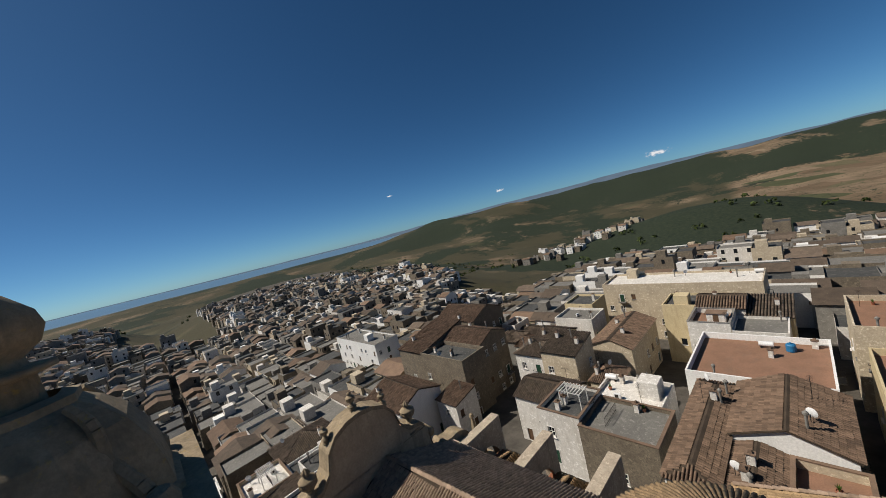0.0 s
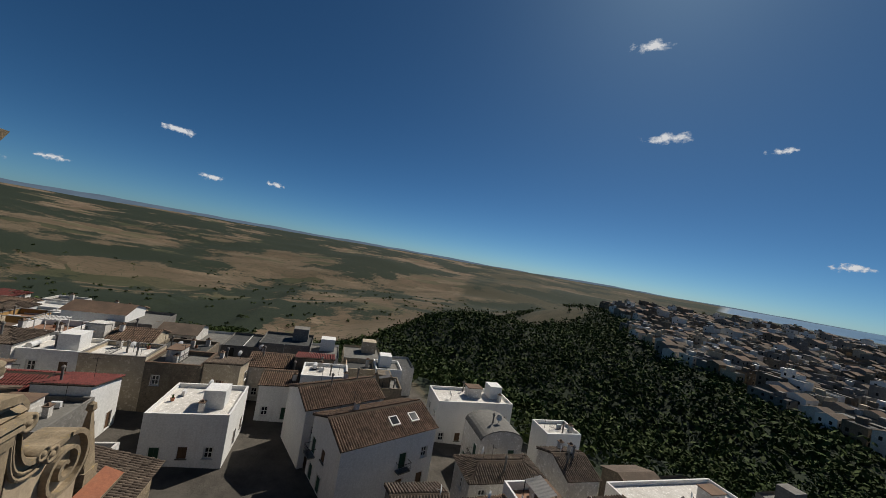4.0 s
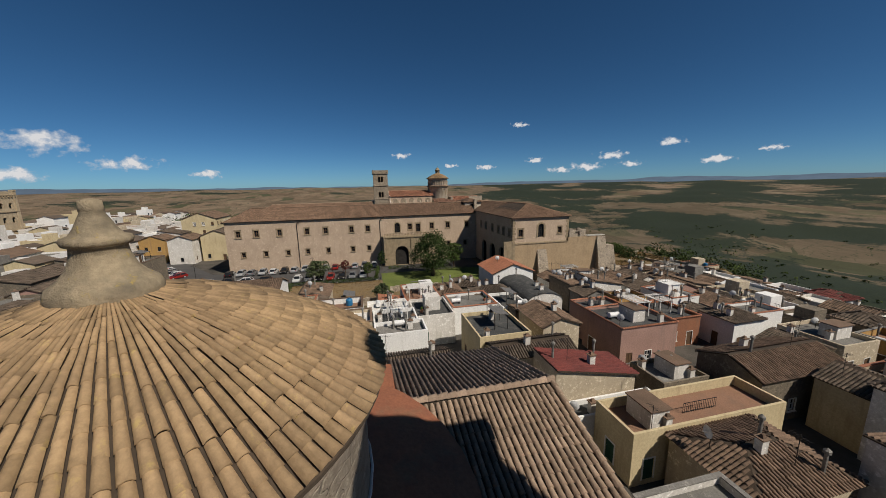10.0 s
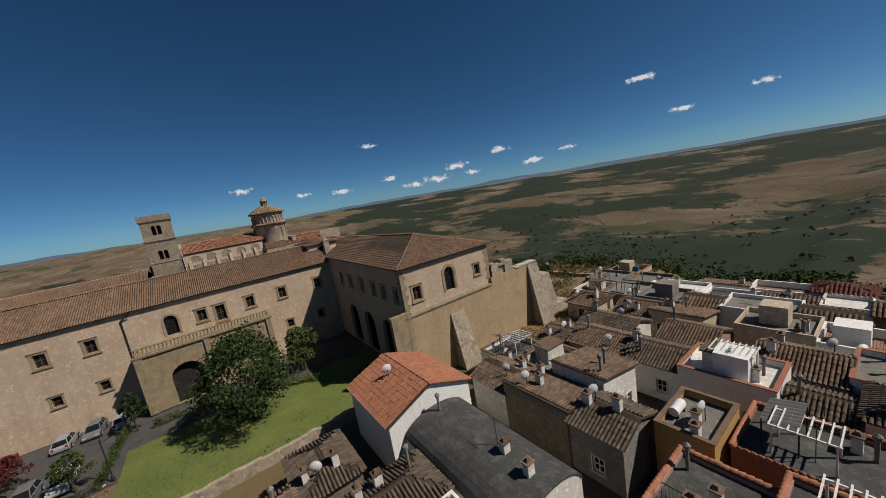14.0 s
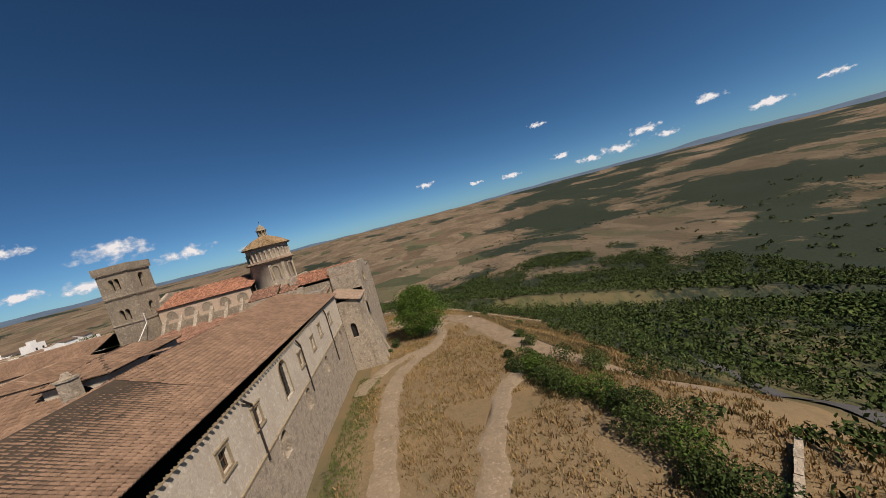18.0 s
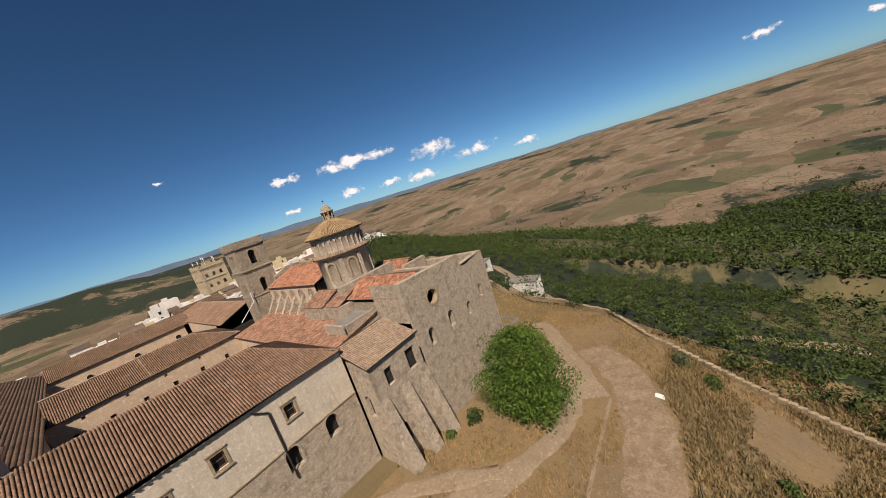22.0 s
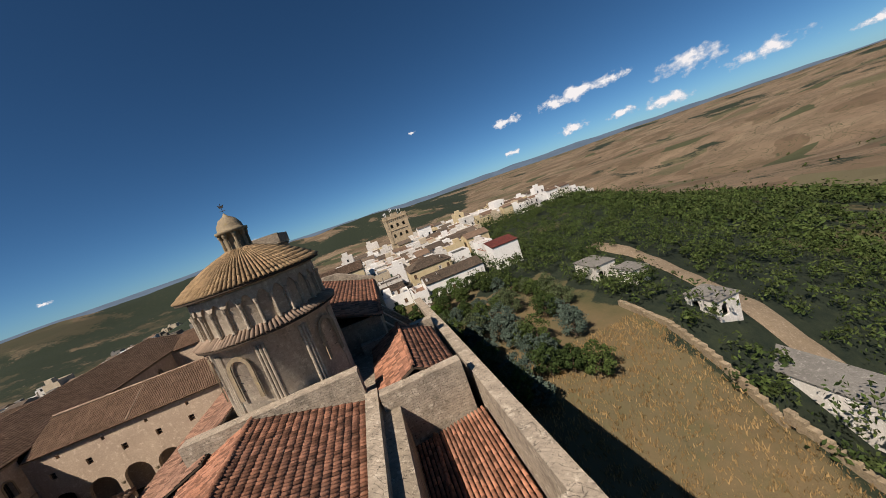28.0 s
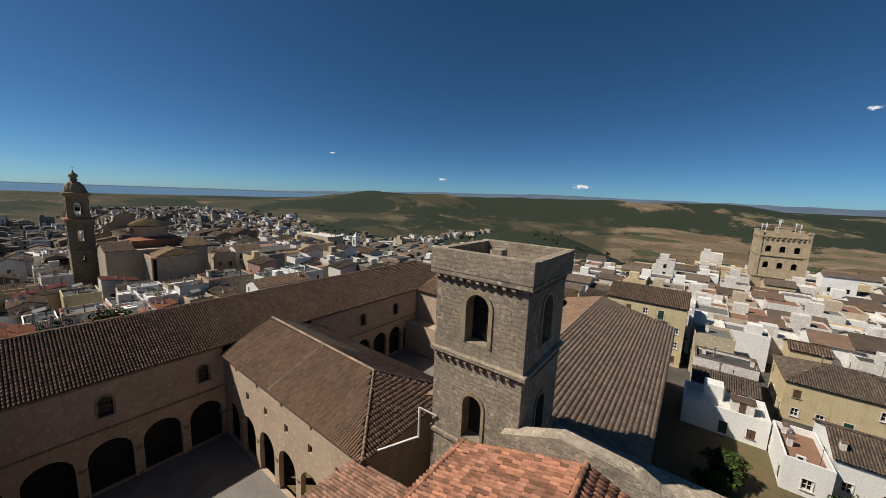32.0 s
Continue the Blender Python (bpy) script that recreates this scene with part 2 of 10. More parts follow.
M["tile_maroon"] = surface("tile_maroon", (0.22, 0.055, 0.045), (0.16, 0.045, 0.038), 0.6, 9, 0.85, 0.4, (0.11, 0.045, 0.04), 0.4, vary=0.15)
# deck under the tiles, darkened to paint deeper shade into the grooves
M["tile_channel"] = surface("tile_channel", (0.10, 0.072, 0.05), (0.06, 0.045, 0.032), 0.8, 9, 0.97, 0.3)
M["red_coat"] = surface("red_coat", (0.42, 0.165, 0.085), (0.33, 0.13, 0.075), 0.7, 7, 0.9, 0.3, (0.24, 0.15, 0.09), 0.6)
M["white"] = surface("white", (0.68, 0.65, 0.60), (0.56, 0.53, 0.48), 0.4, 5, 0.92, 0.2, (0.36, 0.33, 0.28), 0.72, streak=True, mottle=((0.79, 0.77, 0.73), (0.55, 0.51, 0.45)))
M["white_clean"] = surface("white_clean", (0.80, 0.79, 0.76), (0.74, 0.73, 0.70), 0.4, 5, 0.9, 0.15, (0.48, 0.46, 0.42), 0.35, streak=True)
M["cream"] = surface("cream", (0.56, 0.47, 0.34), (0.45, 0.375, 0.27), 0.4, 5, 0.92, 0.2, (0.32, 0.27, 0.20), 0.72, streak=True, mottle=((0.70, 0.61, 0.46), (0.44, 0.37, 0.27)))
M["yellow"] = surface("yellow", (0.64, 0.53, 0.33), (0.55, 0.45, 0.27), 0.4, 5, 0.92, 0.2, (0.34, 0.26, 0.15), 0.72, streak=True)
M["ochre"] = surface("ochre", (0.60, 0.37, 0.13), (0.52, 0.31, 0.11), 0.4, 5, 0.92, 0.2, (0.32, 0.21, 0.11), 0.72, streak=True)
M["pink"] = surface("pink", (0.50, 0.31, 0.25), (0.42, 0.26, 0.21), 0.4, 5, 0.92, 0.2, (0.27, 0.19, 0.16), 0.72, streak=True)
M["terracotta_wall"] = surface("terracotta_wall", (0.40, 0.175, 0.095), (0.32, 0.145, 0.085), 0.4, 5, 0.92, 0.2, (0.22, 0.13, 0.09), 0.5, streak=True)
M["old_stone"] = surface("old_stone", (0.29, 0.24, 0.175), (0.205, 0.17, 0.128), 0.5, 4, 0.95, 0.5, (0.15, 0.125, 0.095), 0.6, streak=True, blocks=(0.5, 0.28), joints=0.4, mottle=((0.33, 0.275, 0.20), (0.12, 0.10, 0.078)))
M["felt"] = surface("felt", (0.095, 0.097, 0.094), (0.066, 0.067, 0.065), 0.3, 8, 0.85, 0.2, (0.22, 0.21, 0.19), 0.5, mottle=((0.12, 0.118, 0.11), (0.05, 0.05, 0.048)))
M["felt_light"] = surface("felt_light", (0.25, 0.24, 0.215), (0.18, 0.172, 0.155), 0.3, 8, 0.85, 0.2, (0.16, 0.15, 0.13), 0.55, mottle=((0.30, 0.285, 0.255), (0.13, 0.123, 0.11)))
M["terrace_tile"] = surface("terrace_tile", (0.36, 0.20, 0.13), (0.29, 0.165, 0.105), 0.6, 8, 0.85, 0.2, (0.20, 0.14, 0.10), 0.5)
M["concrete"] = surface("concrete", (0.30, 0.285, 0.255), (0.22, 0.207, 0.185), 0.7, 6, 0.92, 0.3, (0.17, 0.16, 0.14), 0.5, mottle=((0.36, 0.34, 0.305), (0.15, 0.14, 0.123)))
M["paving"] = surface("paving", (0.30, 0.275, 0.24), (0.23, 0.21, 0.185), 0.4, 6, 0.9, 0.3, (0.22, 0.20, 0.17), 0.5)
M["asphalt"] = surface("asphalt", (0.115, 0.11, 0.105), (0.085, 0.082, 0.08), 0.4, 8, 0.9, 0.3, (0.16, 0.15, 0.14), 0.4)
M["glass"] = surface("glass", (0.018, 0.021, 0.025), (0.012, 0.014, 0.016), 1, 2, 0.08, 0)
# near-black stand-in for unlit interiors: the shade is in the colour
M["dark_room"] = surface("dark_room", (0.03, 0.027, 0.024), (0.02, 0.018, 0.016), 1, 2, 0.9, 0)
M["wood"] = surface("wood", (0.17, 0.10, 0.055), (0.12, 0.07, 0.04), 2, 12, 0.7, 0.2)
M["green_paint"] = surface("green_paint", (0.035, 0.095, 0.055), (0.028, 0.075, 0.045), 1, 8, 0.5, 0.1)
M["frame_white"] = surface("frame_white", (0.72, 0.70, 0.66), (0.64, 0.62, 0.58), 1, 8, 0.6, 0.1)
M["iron"] = surface("iron", (0.06, 0.055, 0.05), (0.045, 0.04, 0.038), 3, 12, 0.6, 0.2, (0.16, 0.08, 0.045), 0.4, metal=0.4)
M["lead"] = surface("lead", (0.19, 0.185, 0.18), (0.15, 0.145, 0.14), 2, 8, 0.55, 0.1)
M["white_metal"] = surface("white_metal", (0.74, 0.74, 0.73), (0.66, 0.66, 0.65), 2, 8, 0.4, 0.05)
M["blue_plastic"] = surface("blue_plastic", (0.035, 0.22, 0.45), (0.03, 0.19, 0.40), 2, 8, 0.4, 0.05)
M["bronze"] = surface("bronze", (0.10, 0.12, 0.095), (0.075, 0.09, 0.07), 3, 9, 0.5, 0.1, metal=0.7)
M["rock_white"] = surface("rock_white", (0.72, 0.68, 0.60), (0.62, 0.58, 0.50), 0.8, 5, 0.95, 0.6)
M["leaf"] = surface("leaf", (0.070, 0.098, 0.027), (0.044, 0.066, 0.019), 0.25, 3, 0.75, 0, vary=0.4)
M["leaf_bright"] = surface("leaf_bright", (0.08, 0.13, 0.022), (0.05, 0.09, 0.017), 0.25, 3, 0.7, 0, vary=0.4)
M["leaf_dark"] = surface("leaf_dark", (0.046, 0.070, 0.021), (0.030, 0.048, 0.015), 0.1, 3, 0.8, 0, vary=0.45)
M["leaf_olive"] = surface("leaf_olive", (0.095, 0.115, 0.055), (0.07, 0.09, 0.042), 0.25, 3, 0.75, 0, vary=0.4)
M["leaf_blue"] = surface("leaf_blue", (0.085, 0.115, 0.09), (0.06, 0.085, 0.065), 0.25, 3, 0.75, 0, vary=0.4)
M["leaf_red"] = surface("leaf_red", (0.14, 0.035, 0.03), (0.10, 0.03, 0.025), 0.3, 3, 0.75, 0, vary=0.4)
M["bark"] = surface("bark", (0.13, 0.095, 0.065), (0.09, 0.065, 0.045), 2, 9, 0.95, 0.6)
M["leaf_wood"] = surface("leaf_wood", (0.068, 0.088, 0.028), (0.044, 0.060, 0.02), 0.1, 3, 0.8, 0, vary=0.45)
M["dry_earth"] = surface("dry_earth", (0.30, 0.20, 0.095), (0.235, 0.17, 0.10), 0.10, 2.2, 0.97, 1.0, (0.12, 0.105, 0.045), 0.7, mottle=((0.30, 0.225, 0.125), (0.125, 0.10, 0.05)))
M["dirt"] = surface("dirt", (0.38, 0.29, 0.195), (0.29, 0.22, 0.145), 0.4, 3, 0.97, 0.9, (0.26, 0.195, 0.115), 0.6, mottle=((0.43, 0.345, 0.245), (0.21, 0.16, 0.10)))
M["gravel"] = surface("gravel", (0.36, 0.262, 0.17), (0.25, 0.182, 0.117), 0.5, 4, 0.97, 1.0, (0.44, 0.37, 0.28), 0.6, mottle=((0.40, 0.29, 0.17), (0.19, 0.14, 0.088)))
M["lamp_glass"] = surface("lamp_glass", (0.7, 0.68, 0.6), (0.62, 0.6, 0.54), 2, 5, 0.2, 0)
M["tail_red"] = surface("tail_red", (0.35, 0.02, 0.015), (0.3, 0.02, 0.015), 2, 5, 0.2, 0)
M["straw"] = surface("straw", (0.34, 0.23, 0.105), (0.235, 0.155, 0.07), 0.15, 4, 0.95, 0, vary=0.35)
M["grass_brown"] = surface("grass_brown", (0.24, 0.175, 0.085), (0.16, 0.125, 0.06), 0.15, 4, 0.95, 0, vary=0.35)
M["grass_green"] = surface("grass_green", (0.12, 0.145, 0.04), (0.09, 0.11, 0.034), 0.2, 4, 0.95, 0, vary=0.35)
for nm, c in (("car_white", (0.7, 0.7, 0.69)), ("car_grey", (0.22, 0.23, 0.24)), ("car_black", (0.02, 0.02, 0.022)), ("car_red", (0.33, 0.03, 0.025)), ("car_blue", (0.03, 0.06, 0.16)), ("car_silver", (0.42, 0.43, 0.44))):
    M[nm] = surface(nm, c, tuple(v * 0.9 for v in c), 1, 3, 0.25, 0)
M["rubber"] = surface("rubber", (0.02, 0.02, 0.02), (0.015, 0.015, 0.015), 2, 9, 0.9, 0)

# cloud sheets emit their white and grey-blue in place of sunlight on them
cl = bpy.data.materials.new("cloud")
cl.use_nodes = True
cn, ck = cl.node_tree.nodes, cl.node_tree.links
cn.remove(cn["Principled BSDF"])
ctc, cinf, cadd, cno = cn.new("ShaderNodeTexCoord"), cn.new("ShaderNodeObjectInfo"), cn.new("ShaderNodeVectorMath"), cn.new("ShaderNodeTexNoise")
cadd.operation = "MULTIPLY_ADD"
cadd.inputs[1].default_value = (37.0, 53.0, 71.0)
ck.new(cinf.outputs["Random"], cadd.inputs[0])
ck.new(ctc.outputs["Object"], cadd.inputs[2])
cno.inputs["Scale"].default_value, cno.inputs["Detail"].default_value, cno.inputs["Roughness"].default_value = 5.5, 8.0, 0.6
ck.new(cadd.outputs[0], cno.inputs["Vector"])
csp, cgr = cn.new("ShaderNodeVectorMath"), cn.new("ShaderNodeVectorMath")
csp.operation, cgr.operation = "MULTIPLY", "LENGTH"
csp.inputs[1].default_value = (2.0, 0.0, 5.6)
ck.new(ctc.outputs["Object"], csp.inputs[0])
ck.new(csp.outputs[0], cgr.inputs[0])
cma, crg = cn.new("ShaderNodeMath"), cn.new("ShaderNodeMapRange")
cma.operation = "MULTIPLY_ADD"
cma.inputs[1].default_value = -0.42
ck.new(cgr.outputs["Value"], cma.inputs[0])
ck.new(cno.outputs["Fac"], cma.inputs[2])
crg.inputs[1].default_value, crg.inputs[2].default_value = 0.20, 0.40
ck.new(cma.outputs[0], crg.inputs[0])
ccol = ramp_mix(cl.node_tree, crg.outputs[0], (0.36, 0.42, 0.50), (0.66, 0.66, 0.67))
ce, ctr, cmx = cn.new("ShaderNodeEmission"), cn.new("ShaderNodeBsdfTransparent"), cn.new("ShaderNodeMixShader")
ck.new(ccol, ce.inputs[0])
ck.new(crg.outputs[0], cmx.inputs[0])
ck.new(ctr.outputs[0], cmx.inputs[1])
ck.new(ce.outputs[0], cmx.inputs[2])
ck.new(cmx.outputs[0], cn["Material Output"].inputs[0])
M["cloud"] = cl


# ---- mesh helpers ----
class Shape:
    """Collects faces of one mesh."""

    def __init__(self):
        self.v, self.f, self.m, self.mats = [], [], [], []
        self.cur = 0

    def use(self, mat):
        if mat not in self.mats:
            self.mats.append(mat)
        self.cur = self.mats.index(mat)
        return self

    def face(self, *pts):
        n = len(self.v)
        self.v += [tuple(p) for p in pts]
        self.f.append(tuple(range(n, n + len(pts))))
        self.m.append(self.cur)
        return self

    def box(self, x0, x1, y0, y1, z0, z1, taper=0.0, skip=""):
        t = taper
        a = [(x0, y0, z0), (x1, y0, z0), (x1, y1, z0), (x0, y1, z0), (x0 + t, y0 + t, z1), (x1 - t, y0 + t, z1), (x1 - t, y1 - t, z1), (x0 + t, y1 - t, z1)]
        for key, idx in (("b", (3, 2, 1, 0)), ("t", (4, 5, 6, 7)), ("s", (0, 1, 5, 4)), ("e", (1, 2, 6, 5)), ("n", (2, 3, 7, 6)), ("w", (3, 0, 4, 7))):
            if key not in skip:
                self.face(*[a[i] for i in idx])
        return self

    def prism(self, pts, z0, z1, cap=True):
        """An upright prism over a plan, which runs anticlockwise."""
        n = len(pts)
        for i in range(n):
            a, b = pts[i], pts[(i + 1) % n]
            self.face((*a, z0), (*b, z0), (*b, z1), (*a, z1))
        if cap:
            self.face(*[(*p, z1) for p in pts])
            self.face(*[(*p, z0) for p in reversed(pts)])
        return self

    def lathe(self, profile, cx, cy, n=24, a0=0.0, a1=2 * math.pi):
        """A turned form: profile of (radius, z), from the bottom up."""
        steps = n if a1 - a0 > 6.28 else n
        for i in range(steps):
            p, q = a0 + (a1 - a0) * i / steps, a0 + (a1 - a0) * (i + 1) / steps
            for (r0, z0), (r1, z1) in zip(profile, profile[1:]):
                pts = [(cx + r0 * math.cos(p), cy + r0 * math.sin(p), z0), (cx + r0 * math.cos(q), cy + r0 * math.sin(q), z0),
                       (cx + r1 * math.cos(q), cy + r1 * math.sin(q), z1), (cx + r1 * math.cos(p), cy + r1 * math.sin(p), z1)]
                if r1 < 1e-4:
                    pts = pts[:3]
                elif r0 < 1e-4:
                    pts = [pts[0], pts[2], pts[3]]
                self.face(*pts)
        return self

    def tube(self, a, b, r0, r1=None, n=8):
        r1 = r0 if r1 is None else r1
        a, b = Vector(a), Vector(b)
        d = (b - a).normalized()
        s = d.orthogonal().normalized()
        w = d.cross(s)
        ring = lambda c, r: [c + (s * math.cos(2 * math.pi * i / n) + w * math.sin(2 * math.pi * i / n)) * r for i in range(n)]
        p, q = ring(a, r0), ring(b, r1)
        for i in range(n):
            j = (i + 1) % n
            self.face(p[i], p[j], q[j], q[i])
        self.face(*reversed(p))
        self.face(*q)
        return self

    def sweep(self, profile, path, closed=False):
        """A moulding: profile of (out, up) carried along plan points (x, y, z), out to the right of the way."""
        n = len(path)
        rings = []
        for i, p in enumerate(path):
            a = Vector(path[i - 1] if i or closed else path[0])
            b = Vector(path[(i + 1) % n] if i < n - 1 or closed else path[-1])
            c = Vector(p)
            d0 = (c - a).to_2d() if (c - a).to_2d().length > 1e-6 else (b - c).to_2d()
            d1 = (b - c).to_2d() if (b - c).to_2d().length > 1e-6 else d0
            d0, d1 = d0.normalized(), d1.normalized()
            n0, n1 = Vector((d0.y, -d0.x)), Vector((d1.y, -d1.x))
            m = (n0 + n1)
            m = m / max(0.3, m.dot(n0))
            rings.append([(c.x + m.x * o, c.y + m.y * o, c.z + h) for o, h in profile])
        for i in range(n if closed else n - 1):
            a, b = rings[i], rings[(i + 1) % n]
            for k in range(len(profile) - 1):
                self.face(a[k], b[k], b[k + 1], a[k + 1])
        if not closed:
            self.face(*rings[0])
            self.face(*reversed(rings[-1]))
        return self

    def wall(self, p, q, z0, z1, holes=(), depth=0.35, arch=8):
        """A wall face from p to q (outside to the right of the way), with openings (s0, s1, z0, z1, arched) that go in by depth."""
        p, q = Vector(p), Vector(q)
        L = (q - p).length
        d = (q - p) / L
        nrm = Vector((d.y, -d.x))
        at = lambda s, z, k=0.0: (p.x + d.x * s - nrm.x * k, p.y + d.y * s - nrm.y * k, z)
        holes = [h if len(h) > 4 else (*h, False) for h in holes if h[0] > 0.01 and h[1] < L - 0.01]
        ss = sorted({0.0, L, *[round(h[0], 4) for h in holes], *[round(h[1], 4) for h in holes]})
        zs = sorted({z0, z1, *[round(min(max(h[2], z0), z1), 4) for h in holes], *[round(min(max(h[3], z0), z1), 4) for h in holes]})
        for s0, s1 in zip(ss, ss[1:]):
            z_run = None
            for za, zb in zip(zs, zs[1:]):
                cs, cz = (s0 + s1) / 2, (za + zb) / 2
                inside = any(h[0] < cs < h[1] and h[2] < cz < h[3] for h in holes)
                if inside:
                    if z_run is not None:
                        self.face(at(s0, z_run), at(s1, z_run), at(s1, za), at(s0, za))
                        z_run = None
                elif z_run is None:
                    z_run = za
            if z_run is not None:
                self.face(at(s0, z_run), at(s1, z_run), at(s1, z1), at(s0, z1))
        for s0, s1, za, zb, rnd in holes:
            za = max(za, z0)
            if rnd:
                r = (s1 - s0) / 2
                c, spring = (s0 + s1) / 2, max(zb - r, za)
                arc = [(c - r * math.cos(math.pi * i / arch), spring + (zb - spring) * math.sin(math.pi * i / arch)) for i in range(arch + 1)]
                for (a, b), (a2, b2) in zip(arc, arc[1:]):
                    self.face(at(a, b), at(a2, b2), at(a2, zb), at(a, zb))
                    self.face(at(a, b), at(a, b, depth), at(a2, b2, depth), at(a2, b2))
                top = spring
            else:
                top = zb
                self.face(at(s0, zb), at(s0, zb, depth), at(s1, zb, depth), at(s1, zb))
            self.face(at(s0, za), at(s0, za, depth), at(s0, top, depth), at(s0, top))
            self.face(at(s1, top), at(s1, top, depth), at(s1, za, depth), at(s1, za))
            self.face(at(s0, za, depth), at(s0, za), at(s1, za), at(s1, za, depth))
        return self

    def mesh(self, name, mat=None, smooth=False):
        me = bpy.data.meshes.new(name)
        seen, vs, fs = {}, [], []
        for f in self.f:
            g = []
            for i in f:
                p = self.v[i]
                key = (round(p[0], 4), round(p[1], 4), round(p[2], 4))
                if key not in seen:
                    seen[key] = len(vs)
                    vs.append(p)
                g.append(seen[key])
            fs.append(tuple(g) if len(set(g)) == len(g) else tuple(dict.fromkeys(g)))
        keep = [k for k, f in enumerate(fs) if len(f) > 2]
        me.from_pydata(vs, [], [fs[k] for k in keep])
        for mt in (self.mats or [mat]):
            me.materials.append(M[mt] if isinstance(mt, str) else mt)
        if self.mats:
            me.polygons.foreach_set("material_index", [self.m[k] for k in keep])
        if smooth:
            me.polygons.foreach_set("use_smooth", [True] * len(keep))
        me.update()
        return me


def part(name, shape, mat, parent, label="", smooth=False):
    """One mesh object under a thing; a pair of meshes gives the piece and what sits in it."""
    inner = ()
    if isinstance(shape, tuple):
        shape, *inner = shape
    me = shape if isinstance(shape, bpy.types.Mesh) else shape.mesh(name, mat, smooth)
    ob = new(name, me)
    ob.parent = parent
    if label:
        tagged(ob, label)
    for piece in inner:
        new(piece.name.split(".")[0], piece).parent = ob
    return ob


def thing(name, label, category, group="", kind="", at=(0, 0, 0)):
    ob = new(name)
    ob.location = at
    ob.empty_display_size = 0.5
    return tagged(ob, label, category, group, kind)


def single(name, shape, mat, label, category, group="", kind="", smooth=False):
    ob = new(name, shape.mesh(name, mat, smooth))
    return tagged(ob, label, category, group, kind)


def place(name, me, parent, x, y, z, rz=0.0, s=1.0, sz=None):
    """A piece on a shared mesh."""
    ob = part(name, me, None, parent)
    ob.location, ob.rotation_euler = (x, y, z), (0, 0, rz)
    if isinstance(s, tuple):
        ob.scale = s
    else:
        ob.scale = (s, s, s if sz is None else sz)
    return ob


def np_mesh(name, verts, quads, mats, smooth=False, index=None):
    me = bpy.data.meshes.new(name)
    verts, quads = np.asarray(verts, np.float32), np.asarray(quads, np.int32)
    me.vertices.add(len(verts))
    me.vertices.foreach_set("co", verts.ravel())
    k = quads.shape[1]
    me.loops.add(quads.size)
    me.loops.foreach_set("vertex_index", quads.ravel())
    me.polygons.add(len(quads))
    me.polygons.foreach_set("loop_start", np.arange(0, quads.size, k, dtype=np.int32))
    me.polygons.foreach_set("loop_total", np.full(len(quads), k, np.int32))
    if smooth:
        me.polygons.foreach_set("use_smooth", np.ones(len(quads), bool))
    for mt in mats:
        me.materials.append(M[mt])
    if index is not None:
        me.polygons.foreach_set("material_index", np.asarray(index, np.int32))
    me.update(calc_edges=True)
    return me


# barrel tile: an arched shell, wider at its lower end, with a lip
ARC = [math.pi * i / 4 for i in range(5)]
TILE_V = np.array([(-math.cos(a) * 0.42, 0.0, math.sin(a) * 0.46 + 0.14) for a in ARC] + [(-math.cos(a) * 0.34, 1.1, math.sin(a) * 0.40) for a in ARC]
                  + [(-math.cos(a) * 0.30, 0.02, math.sin(a) * 0.30 + 0.06) for a in ARC])
TILE_F = np.array([(i, i + 1, 6 + i, 5 + i) for i in range(4)] + [(10 + i, 11 + i, i + 1, i) for i in range(4)])
rng = np.random.default_rng(7)


def tiles_mesh(name, org, e, s, n, w, l, mat, lip=True):
    """Tiles with their lower ends at org, e across, s up the slope, n out: arrays of rows."""
    k = len(org)
    w = np.broadcast_to(w, k)
    jit = rng.normal(0, 0.03, (k, 2))
    T_V, T_F = (TILE_V, TILE_F) if lip else (TILE_V[:10], TILE_F[:4])
    tv = T_V[None]
    e2 = e + s * jit[:, :1]
    p = org[:, None] + tv[..., :1] * (w[:, None, None] * 1.02) * e2[:, None] + tv[..., 1:2] * l * s[:, None] + (tv[..., 2:] * w[:, None, None] * (1 + jit[:, 1:, None] * 2)) * n[:, None]
    f = (T_F[None] + (np.arange(k) * len(T_V))[:, None, None]).reshape(-1, 4)
    return np_mesh(name, p.reshape(-1, 3), f, [mat], True)


